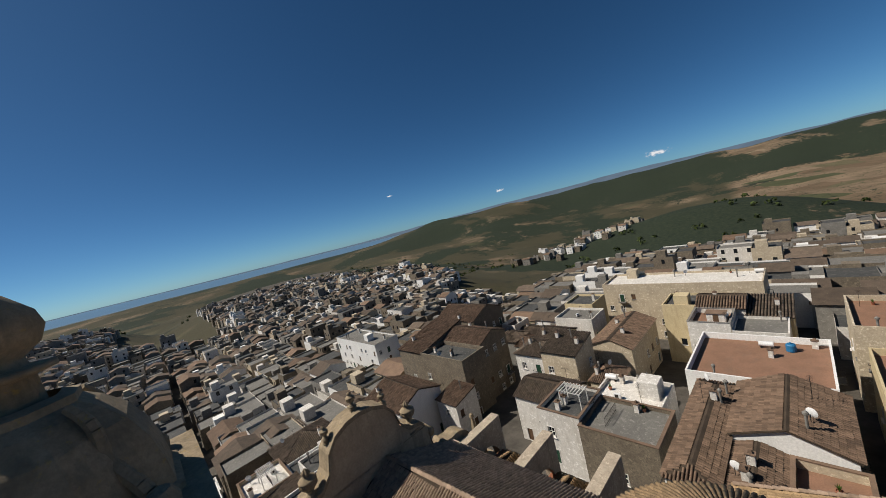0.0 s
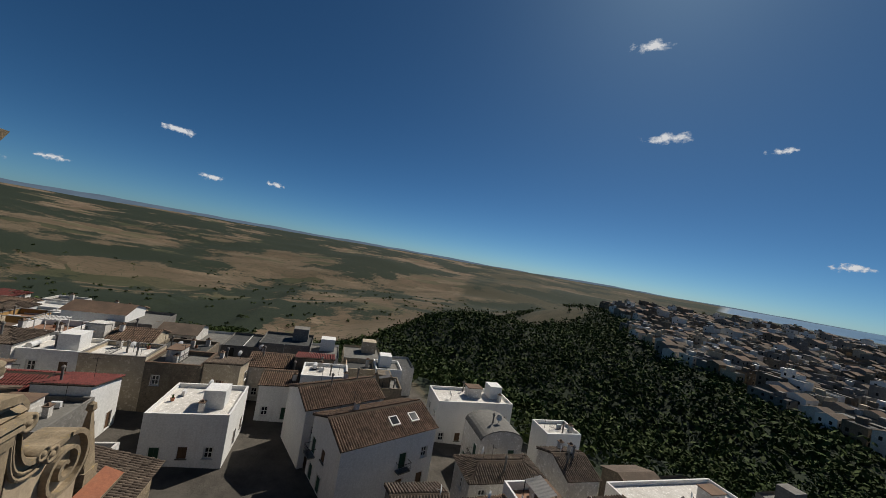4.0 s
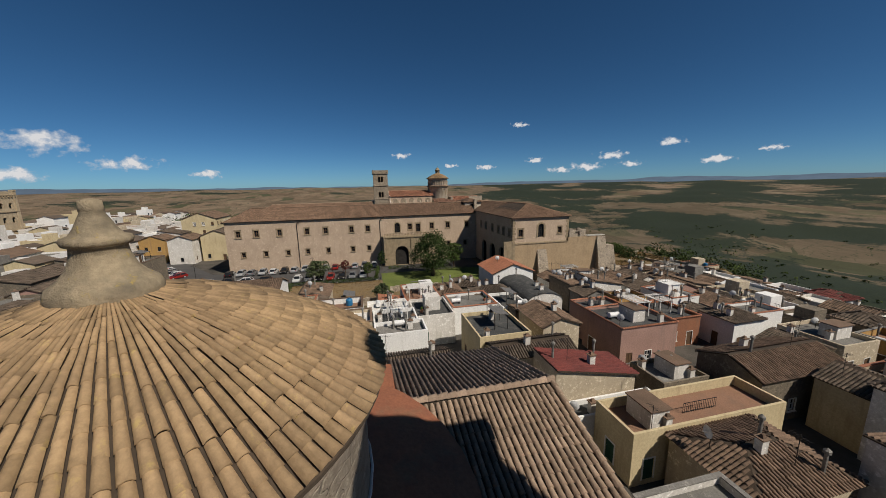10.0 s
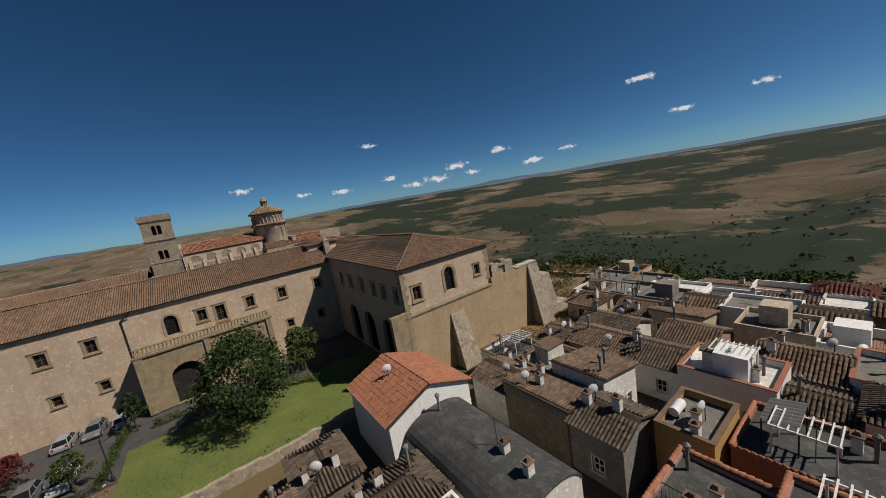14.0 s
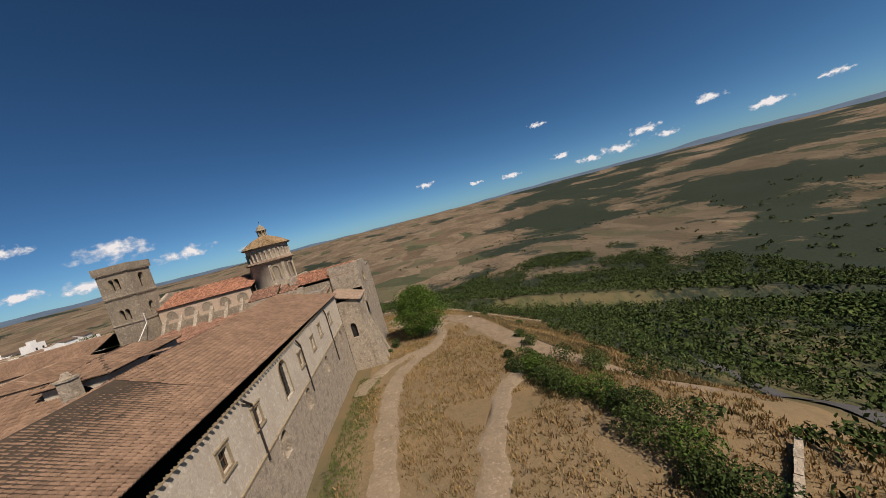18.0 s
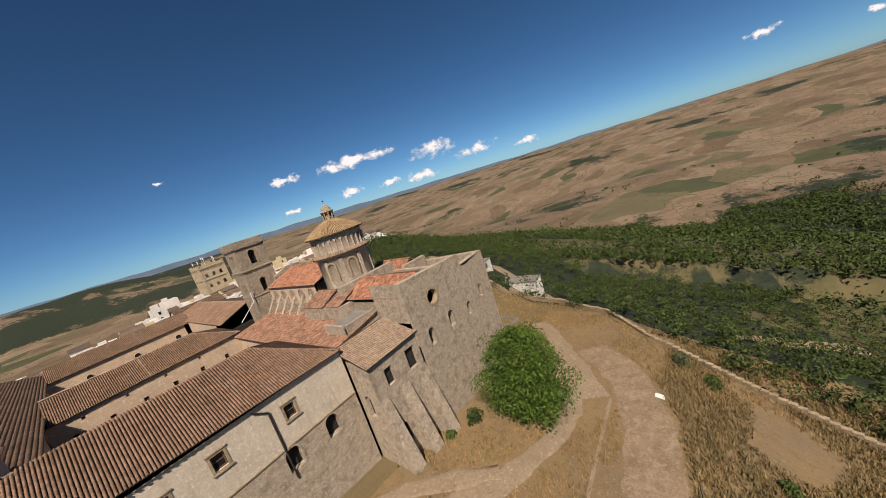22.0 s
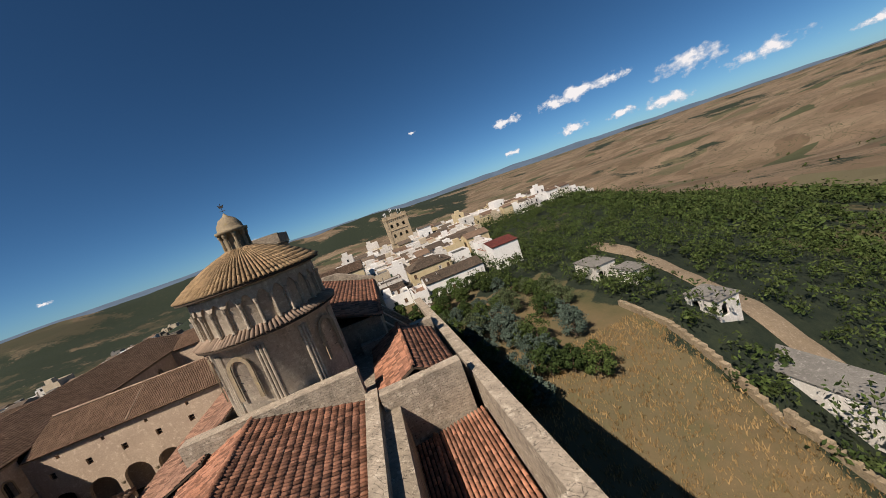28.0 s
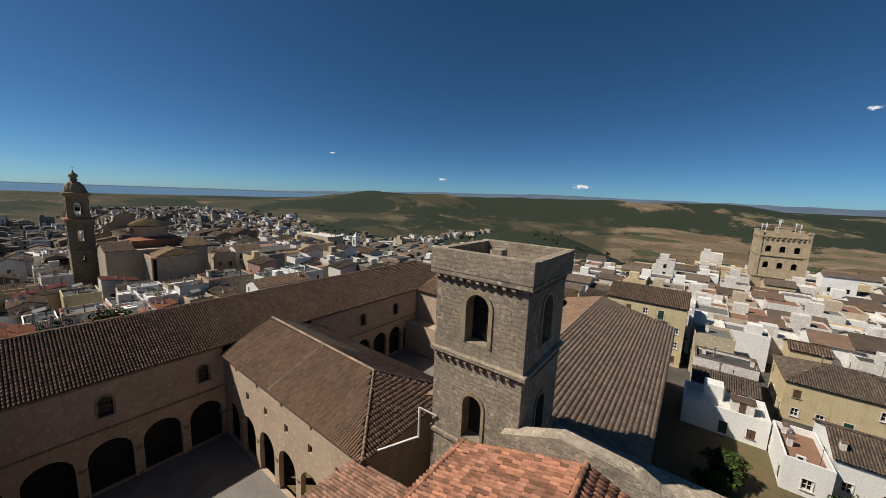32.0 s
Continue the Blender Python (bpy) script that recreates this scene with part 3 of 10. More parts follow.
def tile_slope(poly, mat, parent, w=0.27, l=0.45, name="tiles", slab=0.12, over=0.12, label=""):
    """A tiled slope: a plane polygon whose first edge is the eave, run so that the outside lies up."""
    P = [Vector(p) for p in poly]
    if (P[1] - P[0]).cross(P[-1] - P[0]).z < 0:
        P = [P[1], P[0]] + P[:1:-1]
    e = (P[1] - P[0]).normalized()
    n = e.cross(P[-1] - P[0]).normalized()
    s = n.cross(e).normalized()
    ab = np.array([((p - P[0]).dot(e), (p - P[0]).dot(s)) for p in P])
    lo, hi = ab[:, 0].min(), ab[:, 0].max()
    cols = np.arange(lo + w / 2, hi, w)
    org = []
    for a in cols:
        bs = []
        for (a0, b0), (a1, b1) in zip(ab, np.roll(ab, -1, 0)):
            if (a0 - a) * (a1 - a) <= 0 and abs(a1 - a0) > 1e-6:
                bs.append(b0 + (b1 - b0) * (a - a0) / (a1 - a0))
        if len(bs) < 2:
            continue
        b0, b1 = min(bs), max(bs)
        if b0 < 0.05:
            b0 = -over
        k = max(1, int((b1 - b0) / l))
        if b1 - b0 < l * 0.4:
            continue
        for i in range(k):
            org.append((a, b0 + i * l, 0))
    if org:
        o = np.array(org)
        E, S, N = np.array(e), np.array(s), np.array(n)
        pos = np.array(P[0]) + o[:, :1] * E + o[:, 1:2] * S + rng.normal(0, 0.012, (len(o), 1)) * N + N * 0.02
        k = len(o)
        ob = part(name, tiles_mesh(name, pos, np.tile(E, (k, 1)), np.tile(S, (k, 1)), np.tile(N, (k, 1)), w, l, mat, w < 0.29), None, parent, label)
        tagged(ob, kind="stuff")
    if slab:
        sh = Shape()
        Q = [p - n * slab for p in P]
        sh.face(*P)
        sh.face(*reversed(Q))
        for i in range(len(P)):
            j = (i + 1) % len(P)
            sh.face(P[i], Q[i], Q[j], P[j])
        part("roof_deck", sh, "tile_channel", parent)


def ridge(a, b, mat, parent, r=0.17, step=0.42):
    """A line of capping tiles."""
    a, b = Vector(a), Vector(b)
    L = (b - a).length
    d = (b - a) / L
    k = max(1, int(L / step))
    e = d.cross(Vector((0, 0, 1))).normalized()
    n = e.cross(d)
    org = np.array([a + d * (L * i / k) + n * 0.06 for i in range(k)])
    rep = lambda v: np.tile(np.array(v), (k, 1))
    ob = part("ridge_tiles", tiles_mesh("ridge_tiles", org, rep(e), rep(d), rep(n), r * 2, L / k, mat), None, parent)
    tagged(ob, kind="stuff")


# ---- ground ----
SPINE = [(150, 190, 4, 75), (60, 75, 5, 88), (-40, 50, 5, 78), (-110, 50, 1.5, 72), (-165, 62, -5, 66), (-240, 95, -14, 62), (-340, 20, -14, 75), (-440, -90, -6, 120), (-600, -190, 4, 190), (-860, -270, 4, 270)]


BRANCH = [[(-240, 95, -14, 62), (-360, 185, -14, 95), (-560, 235, -17, 125), (-860, 285, -22, 160), (-1100, 330, -28, 170)], [(-40, 50, 5, 78), (-55, 180, -2, 92), (-75, 255, -13, 62)]]
SEGS = [q for line in [SPINE] + BRANCH for q in zip(line, line[1:])]


def ground_z(x, y):
    wsum = zsum = 0.0
    dmin = 1e9
    for (x0, y0, z0, h0), (x1, y1, z1, h1) in SEGS:
        dx, dy = x1 - x0, y1 - y0
        t = min(1.0, max(0.0, ((x - x0) * dx + (y - y0) * dy) / (dx * dx + dy * dy)))
        d = math.hypot(x - x0 - dx * t, y - y0 - dy * t)
        w = 1.0 / (d * d + 60.0) ** 2
        wsum += w
        zsum += w * (z0 + (z1 - z0) * t)
        dmin = min(dmin, d - (h0 + (h1 - h0) * t))
    z = zsum / wsum
    d = max(0.0, dmin)
    if y < 10 and -5 < x < 130:
        d = max(0.0, d - 22)
    drop = 0.40 * min(d, 60) + 0.26 * min(max(d - 60, 0), 330) + 0.07 * min(max(d - 390, 0), 700)
    # the open hill top falls to the east
    if 30 < x < 200 and y < 24:
        tip = max(0.0, min(9.0, z - (8.7 - 0.095 * x + 0.075 * y)))
        z -= tip * min(1.0, (24 - y) / 20) * min(1.0, (x - 30) / 12)
    r = math.hypot(x, y)
    a = math.atan2(y, x)
    bump = noise.noise((x * 0.004, y * 0.004, 1.3)) * 16 + noise.noise((x * 0.0012, y * 0.0012, 4.1)) * 34
    z += 9 * math.exp(-((x + 225) ** 2 + (y + 35) ** 2) / 3600) * -1
    shoulder = math.exp(-(((x + 225) / 95) ** 2 + ((y + 215) / 75) ** 2)) + 0.9 * math.exp(-(((x + 420) / 90) ** 2 + ((y + 300) / 70) ** 2))
    z = z - drop * max(0.0, 1 - 0.9 * shoulder) + bump * min(1.0, d / 260)
    # green hill beyond the northern roofs
    knoll = math.exp(-(((x + 120) / 150) ** 2 + ((y - 580) / 150) ** 2)) + 0.45 * math.exp(-(((x + 300) / 110) ** 2 + ((y - 570) / 120) ** 2))
    z += (-18 - z) * min(1.0, knoll) if z < -18 else 0.0
    # far land climbs back towards the sky line
    sea = max(0.0, math.cos(a - 2.95)) ** 3
    rim = 17 + 7 * noise.noise((math.cos(a) * 3, math.sin(a) * 3, 2.0)) + 12 * (1 - sea) * noise.noise((math.cos(a) * 9, math.sin(a) * 9, 5.0)) - 12 * sea
    t = min(1.0, max(0.0, (r - 1500) / 3100))
    z = z * (1 - t) ** 1.3 + rim * (1 - (1 - t) ** 1.3)
    if r > 1300:
        # long wooded ridge inland, and low hills seaward of the fields
        band = min(1.0, max(0.0, (a - 1.25) / 0.25)) * min(1.0, max(0.0, (2.75 - a) / 0.35))
        crest = 2950 + 260 * noise.noise((math.cos(a) * 4, math.sin(a) * 4, 9.0))
        z += band * (116 + 20 * noise.noise((x * 0.0016, y * 0.0016, 6.0)) + 16 * noise.noise((x * 0.005, y * 0.005, 2.0))) * math.exp(-((r - crest) / 560) ** 2)
        band = min(1.0, max(0.0, (-1.45 - a) / 0.3)) * min(1.0, max(0.0, (a + 2.95) / 0.2))
        z += band * (22 + 16 * noise.noise((x * 0.0018, y * 0.0018, 3.0))) * math.exp(-((r - 2300) / 420) ** 2)
    return z


def wall_line(y):
    """Where the garden wall closes the dry hill to the east."""
    return 124.6 + ((y + 4) * 0.12 if y > -4 else (y + 4) * 0.45)


def zone_woods(x, y):
    """Where woods and scrub stand, 0 to 1; raised on the sunward plain to dim it."""
    w = 0.0
    r = math.hypot(x, y)
    n = noise.noise((x * 0.012, y * 0.012, 7.0))
    n2 = noise.noise((x * 0.0021, y * 0.0021, 3.0))
    az = math.atan2(y, x)
    if r < 900:
        if 88 < x < wall_line(y) and -52 < y < 66:
            return 0.0
        if x > -10 and (y < (-39 if x < 46 else -47) or x > 90 and (x - 90) * 1.42 + (-44 - y) * -1.0 > 0 and y < 0 or x > 116) and y < 320:
            w = max(w, (0.80 + 1.0 * n + 0.2 * min(1.0, max(0.0, r - 180) / 120) - max(0, r - 560) / 240) if y < -40 else 0.9 + 0.8 * n - max(0, r - (540 if az < 0.3 else 330)) / 160)
            if 150 < x < 330 and -170 < y < 90:
                w = min(w, 0.62 + 1.2 * n)
        elif -70 < x <= -10 and y < -62:
            w = max(w, 0.15 + 1.1 * n)
        if x < -40 and math.hypot((x + 215) / 100, (y + 40) / 72) < 1:
            w = max(w, 1.0)
        if x < -70 and y < -55 and y > -420:
            sd = min(math.hypot(x - a0, y - b0) - c0 for a0, b0, _z, c0 in SPINE)
            if sd > 0:
                w = max(w, 0.85 + 0.9 * n - max(0, -y - 250) / 160)
        if math.hypot((x + 110) / 200, (y - 590) / 260) < 1 or math.hypot((x + 270) / 230, (y - 600) / 200) < 1:
            w = max(w, 1.0 + 0.6 * n)
    if r > 600:
        d = math.degrees(az)
        if -105 < d < -12:
            bias = 0.12 if r < 1000 else 0.6 if r < 1900 else 0.45 if r < 2300 else 0.85
            bias *= min(1.0, (-12 - d) / 14)
        elif -12 <= d < 70:
            bias = -0.22
        elif 70 <= d < 155:
            bias = 0.95 if r > 2250 else 0.3 if d > 95 else 0.05
        else:
            # extra wood cover here also paints the backlit dimness of the plain
            bias = 0.3
        w = max(w, n2 * 1.7 + 0.75 * n + bias)
    return min(1.0, max(0.0, w))


rings = [0.0]
while rings[-1] < 4750:
    rings.append(rings[-1] + max(4.0, rings[-1] * 0.032))
NA = 280
gv, gf, zone = [], [], []
for i, r in enumerate(rings):
    for j in range(NA):
        a = 2 * math.pi * j / NA
        x, y = 20 + r * math.cos(a), 20 + r * math.sin(a)
        gv.append((x, y, ground_z(x, y)))
        zw = zone_woods(x, y)
        zone.append(zw * 0.45 if x > 195 and y < 60 and math.hypot(x, y) < 420 else zw)
for i in range(len(rings) - 1):
    for j in range(NA):
        k = (j + 1) % NA
        gf.append((i * NA + j, (i + 1) * NA + j, (i + 1) * NA + k, i * NA + k))
gm = np_mesh("ground", gv, gf, [], True)
att = gm.attributes.new("woods", "FLOAT", "POINT")
att.data.foreach_set("value", zone)
# dull grass; 0.95 on the sunward side paints backlit darkness into the fields
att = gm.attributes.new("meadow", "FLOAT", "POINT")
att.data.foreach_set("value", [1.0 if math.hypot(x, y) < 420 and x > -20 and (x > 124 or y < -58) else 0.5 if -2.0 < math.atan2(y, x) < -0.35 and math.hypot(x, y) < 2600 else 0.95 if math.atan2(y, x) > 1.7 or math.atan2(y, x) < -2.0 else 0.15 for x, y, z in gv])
att = gm.attributes.new("sea", "FLOAT", "POINT")
att.data.foreach_set("value", [min(1.0, max(0.0, (math.hypot(x, y) - 3500) / 60)) if math.cos(math.atan2(y, x) - 3.05) > 0.80 else 0.0 for x, y, z in gv])
att = gm.attributes.new("paved", "FLOAT", "POINT")
att.data.foreach_set("value", [1.0 if (x < -9 or y > 90) and w < 0.3 and min(math.hypot(x - a, y - b) - c for line in [SPINE] + BRANCH for a, b, _z, c in line) < 6 else 0.0 for (x, y, z), w in zip(gv, zone)])


def field_material():
    m = bpy.data.materials.new("fields")
    m.use_nodes = True
    nt = m.node_tree
    bs = nt.nodes["Principled BSDF"]
    bs.inputs["Roughness"].default_value = 0.97
    bs.inputs["Specular IOR Level"].default_value = 0.1
    geo = nt.nodes.new("ShaderNodeNewGeometry")
    mp = nt.nodes.new("ShaderNodeMapping")
    mp.inputs["Scale"].default_value = (0.0060, 0.0115, 0.0)
    mp.inputs["Rotation"].default_value = (0, 0, 0.7)
    warp = nt.nodes.new("ShaderNodeTexNoise")
    warp.inputs["Scale"].default_value = 0.006
    nt.links.new(geo.outputs["Position"], warp.inputs["Vector"])
    add = nt.nodes.new("ShaderNodeVectorMath")
    add.operation = "MULTIPLY_ADD"
    add.inputs[1].default_value = (130, 130, 0)
    nt.links.new(warp.outputs["Color"], add.inputs[0])
    nt.links.new(geo.outputs["Position"], add.inputs[2])
    nt.links.new(add.outputs[0], mp.inputs[0])
    vo = nt.nodes.new("ShaderNodeTexVoronoi")
    vo.inputs["Scale"].default_value = 1.0
    nt.links.new(mp.outputs[0], vo.inputs["Vector"])
    sep = nt.nodes.new("ShaderNodeSeparateColor")
    nt.links.new(vo.outputs["Color"], sep.inputs[0])
    cr = nt.nodes.new("ShaderNodeValToRGB")
    cr.color_ramp.interpolation = "CONSTANT"
    stops = [(0.0, (0.191, 0.136, 0.092)), (0.17, (0.156, 0.111, 0.073)), (0.33, (0.215, 0.160, 0.109)), (0.5, (0.129, 0.090, 0.059)), (0.60, (0.183, 0.133, 0.090)), (0.75, (0.117, 0.105, 0.061)), (0.84, (0.203, 0.148, 0.100)), (0.95, (0.055, 0.066, 0.033))]
    el = cr.color_ramp.elements
    el[0].position, el[0].color = 0.0, (*stops[0][1], 1)
    el[1].position, el[1].color = stops[1][0], (*stops[1][1], 1)
    for p, c in stops[2:]:
        q = el.new(p)
        q.color = (*c, 1)
    nt.links.new(sep.outputs[0], cr.inputs[0])
    col = cr.outputs[0]
    v2 = nt.nodes.new("ShaderNodeTexVoronoi")
    v2.inputs["Scale"].default_value = 2.7
    nt.links.new(mp.outputs[0], v2.inputs["Vector"])
    s2 = nt.nodes.new("ShaderNodeSeparateColor")
    nt.links.new(v2.outputs["Color"], s2.inputs[0])
    hv2 = nt.nodes.new("ShaderNodeHueSaturation")
    mr2 = nt.nodes.new("ShaderNodeMapRange")
    mr2.inputs[3].default_value, mr2.inputs[4].default_value = 0.82, 1.12
    nt.links.new(s2.outputs[1], mr2.inputs[0])
    nt.links.new(mr2.outputs[0], hv2.inputs["Value"])
    nt.links.new(col, hv2.inputs["Color"])
    col = hv2.outputs[0]
    ve = nt.nodes.new("ShaderNodeTexVoronoi")
    ve.feature = "DISTANCE_TO_EDGE"
    nt.links.new(mp.outputs[0], ve.inputs["Vector"])
    hedge = nt.nodes.new("ShaderNodeMapRange")
    hedge.inputs[1].default_value, hedge.inputs[2].default_value, hedge.inputs[3].default_value, hedge.inputs[4].default_value = 0.012, 0.034, 0.9, 0.0
    nt.links.new(ve.outputs["Distance"], hedge.inputs[0])
    hn, _ = noise_at(nt, 0.012, 3, 0.6, 0.40, 0.5)
    hx = nt.nodes.new("ShaderNodeMath")
    hx.operation = "MULTIPLY"
    nt.links.new(hedge.outputs[0], hx.inputs[0])
    nt.links.new(hn, hx.inputs[1])
    col = ramp_mix(nt, hx.outputs[0], col, (0.05, 0.06, 0.03))
    # ploughing and tone inside the fields
    tone, _ = noise_at(nt, 0.02, 6, 0.7, 0.3, 0.7)
    t2 = nt.nodes.new("ShaderNodeMath")
    t2.operation = "MULTIPLY"
    t2.inputs[1].default_value = 0.28
    nt.links.new(tone, t2.inputs[0])
    col = ramp_mix(nt, t2.outputs[0], col, (0.10, 0.073, 0.046))
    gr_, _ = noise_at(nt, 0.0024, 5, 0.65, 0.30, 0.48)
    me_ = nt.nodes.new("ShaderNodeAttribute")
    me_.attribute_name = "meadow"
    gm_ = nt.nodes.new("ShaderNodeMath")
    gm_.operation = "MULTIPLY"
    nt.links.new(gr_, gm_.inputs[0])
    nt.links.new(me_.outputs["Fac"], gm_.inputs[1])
    # dull grass colour, deepened to carry the backlit shade of sunward fields
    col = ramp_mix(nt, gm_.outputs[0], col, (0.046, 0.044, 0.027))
    # near ground: dry grass, dirt and patches of green
    near = nt.nodes.new("ShaderNodeVectorMath")
    near.operation = "LENGTH"
    nt.links.new(geo.outputs["Position"], near.inputs[0])
    nr = nt.nodes.new("ShaderNodeMapRange")
    nr.inputs[1].default_value, nr.inputs[2].default_value, nr.inputs[3].default_value, nr.inputs[4].default_value = 240, 420, 1.0, 0.0
    nt.links.new(near.outputs["Value"], nr.inputs[0])
    d1, _ = noise_at(nt, 0.09, 7, 0.65, 0.42, 0.6)
    dry = ramp_mix(nt, d1, (0.16, 0.113, 0.06), (0.125, 0.10, 0.056))
    d2, _ = noise_at(nt, 0.35, 6, 0.7, 0.5, 0.7)
    d2m = nt.nodes.new("ShaderNodeMath")
    d2m.operation = "MULTIPLY"
    d2m.inputs[1].default_value = 0.6
    nt.links.new(d2, d2m.inputs[0])
    dry = ramp_mix(nt, d2m.outputs[0], dry, (0.10, 0.092, 0.042))
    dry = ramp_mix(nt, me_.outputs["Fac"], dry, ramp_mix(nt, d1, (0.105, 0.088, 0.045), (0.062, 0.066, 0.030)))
    col = ramp_mix(nt, nr.outputs[0], col, dry)
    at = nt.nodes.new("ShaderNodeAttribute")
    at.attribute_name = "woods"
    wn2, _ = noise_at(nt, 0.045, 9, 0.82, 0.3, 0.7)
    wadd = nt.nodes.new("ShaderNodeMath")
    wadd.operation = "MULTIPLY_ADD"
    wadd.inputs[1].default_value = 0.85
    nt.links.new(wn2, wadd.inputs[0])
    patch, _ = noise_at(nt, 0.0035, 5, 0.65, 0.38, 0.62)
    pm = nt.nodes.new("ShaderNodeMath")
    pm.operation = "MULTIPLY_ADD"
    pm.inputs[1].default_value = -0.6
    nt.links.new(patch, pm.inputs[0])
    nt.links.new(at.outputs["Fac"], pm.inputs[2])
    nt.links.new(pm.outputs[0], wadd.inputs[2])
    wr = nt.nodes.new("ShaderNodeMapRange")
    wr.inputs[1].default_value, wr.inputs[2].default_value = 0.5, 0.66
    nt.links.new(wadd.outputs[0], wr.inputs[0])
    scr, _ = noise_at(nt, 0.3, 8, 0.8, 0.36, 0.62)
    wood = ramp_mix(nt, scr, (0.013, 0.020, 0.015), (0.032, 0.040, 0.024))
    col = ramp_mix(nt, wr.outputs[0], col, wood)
    pv = nt.nodes.new("ShaderNodeAttribute")
    pv.attribute_name = "paved"
    pn, _ = noise_at(nt, 0.25, 6, 0.7, 0.35, 0.65)
    col = ramp_mix(nt, pv.outputs["Fac"], col, ramp_mix(nt, pn, (0.10, 0.09, 0.077), (0.055, 0.05, 0.043)))
    sea = nt.nodes.new("ShaderNodeAttribute")
    sea.attribute_name = "sea"
    col = ramp_mix(nt, sea.outputs["Fac"], col, (0.10, 0.17, 0.24))
    gloss = nt.nodes.new("ShaderNodeMapRange")
    gloss.inputs[3].default_value, gloss.inputs[4].default_value = 0.97, 0.3
    nt.links.new(sea.outputs["Fac"], gloss.inputs[0])
    nt.links.new(gloss.outputs[0], bs.inputs["Roughness"])
    nt.links.new(col, bs.inputs["Base Color"])
    bp = nt.nodes.new("ShaderNodeBump")
    bp.inputs["Strength"].default_value, bp.inputs["Distance"].default_value = 0.6, 0.3
    _, bf = noise_at(nt, 1.2, 8, 0.75)
    nt.links.new(bf, bp.inputs["Height"])
    nt.links.new(bp.outputs[0], bs.inputs["Normal"])
    return m


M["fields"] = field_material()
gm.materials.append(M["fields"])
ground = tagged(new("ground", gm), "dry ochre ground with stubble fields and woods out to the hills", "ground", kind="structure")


# hill ring behind all the rest, its haze put into a glowing blue colour
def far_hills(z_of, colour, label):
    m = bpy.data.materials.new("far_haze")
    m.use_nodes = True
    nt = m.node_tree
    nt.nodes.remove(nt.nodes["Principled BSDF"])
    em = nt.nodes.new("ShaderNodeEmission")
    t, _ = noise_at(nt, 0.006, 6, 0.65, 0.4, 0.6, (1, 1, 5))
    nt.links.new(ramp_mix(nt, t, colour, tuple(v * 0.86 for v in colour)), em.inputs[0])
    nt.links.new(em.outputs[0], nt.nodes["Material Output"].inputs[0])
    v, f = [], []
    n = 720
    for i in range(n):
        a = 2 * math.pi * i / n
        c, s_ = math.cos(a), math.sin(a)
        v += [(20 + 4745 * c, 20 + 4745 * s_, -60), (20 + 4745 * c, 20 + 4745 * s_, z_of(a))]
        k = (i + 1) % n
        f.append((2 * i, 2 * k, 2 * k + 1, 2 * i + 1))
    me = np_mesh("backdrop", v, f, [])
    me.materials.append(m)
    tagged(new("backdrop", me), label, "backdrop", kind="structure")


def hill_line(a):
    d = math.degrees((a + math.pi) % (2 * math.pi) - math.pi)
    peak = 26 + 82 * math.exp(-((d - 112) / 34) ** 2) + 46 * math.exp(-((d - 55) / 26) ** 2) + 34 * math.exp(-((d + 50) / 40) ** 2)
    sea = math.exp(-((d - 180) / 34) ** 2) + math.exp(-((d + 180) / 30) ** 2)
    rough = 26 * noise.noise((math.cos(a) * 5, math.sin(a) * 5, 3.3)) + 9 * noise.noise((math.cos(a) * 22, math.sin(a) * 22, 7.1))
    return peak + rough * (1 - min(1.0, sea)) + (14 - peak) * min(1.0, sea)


far_hills(hill_line, (0.115, 0.155, 0.205), "hills on the sky line with blue haze painted in as glow")


# ---- abbey ----
def arched_window(w, h, depth, frame="stone_moulding", pane="glass", grid=True, rim=0.18):
    """A window for an arched opening of that size, centre of the sill at the origin, outside towards -y."""
    r = w / 2
    arc = [(-r * math.cos(math.pi * i / 10), h - r + r * math.sin(math.pi * i / 10)) for i in range(11)]
    gl = Shape().use(pane).face(*[(x, depth, z) for x, z in [(-r, 0), (r, 0)] + arc[::-1]])
    sh = Shape().use(frame)
    if rim:
        o = [(-(r + rim) * math.cos(math.pi * i / 10), h - r + (r + rim) * math.sin(math.pi * i / 10)) for i in range(11)]
        inner, outer = [(-r, 0)] + arc + [(r, 0)], [(-r - rim, 0)] + o + [(r + rim, 0)]
        for i in range(len(inner) - 1):
            a, b, c, d = inner[i], inner[i + 1], outer[i + 1], outer[i]
            sh.face(*[(p[0], -0.07, p[1]) for p in (d, c, b, a)])
            sh.face((d[0], -0.07, d[1]), (d[0], 0.02, d[1]), (c[0], 0.02, c[1]), (c[0], -0.07, c[1]))
            sh.face((a[0], 0.02, a[1]), (a[0], -0.07, a[1]), (b[0], -0.07, b[1]), (b[0], 0.02, b[1]))
    out = [sh.mesh("arched_window")] if sh.f else []
    if grid:
        bars = int(h / 0.6)
        zs = [0.0] + [v for i in range(1, bars) for v in (i * 0.6 - 0.02, i * 0.6 + 0.02)] + [h - r * 0.5]
        zs = [v for v in zs if v <= h - r * 0.5 + 1e-6]
        xs = [-r * 0.97, -r / 3 - 0.025, -r / 3 + 0.025, r / 3 - 0.025, r / 3 + 0.025, r * 0.97]
        out.append(lattice(xs, zs, lambda i, k: i in (1, 3) or k % 2 == 1, depth - 0.06, depth - 0.01, "iron").mesh("grille"))
    out.append(gl.mesh("pane"))
    return tuple(out) if len(out) > 1 else out[0]


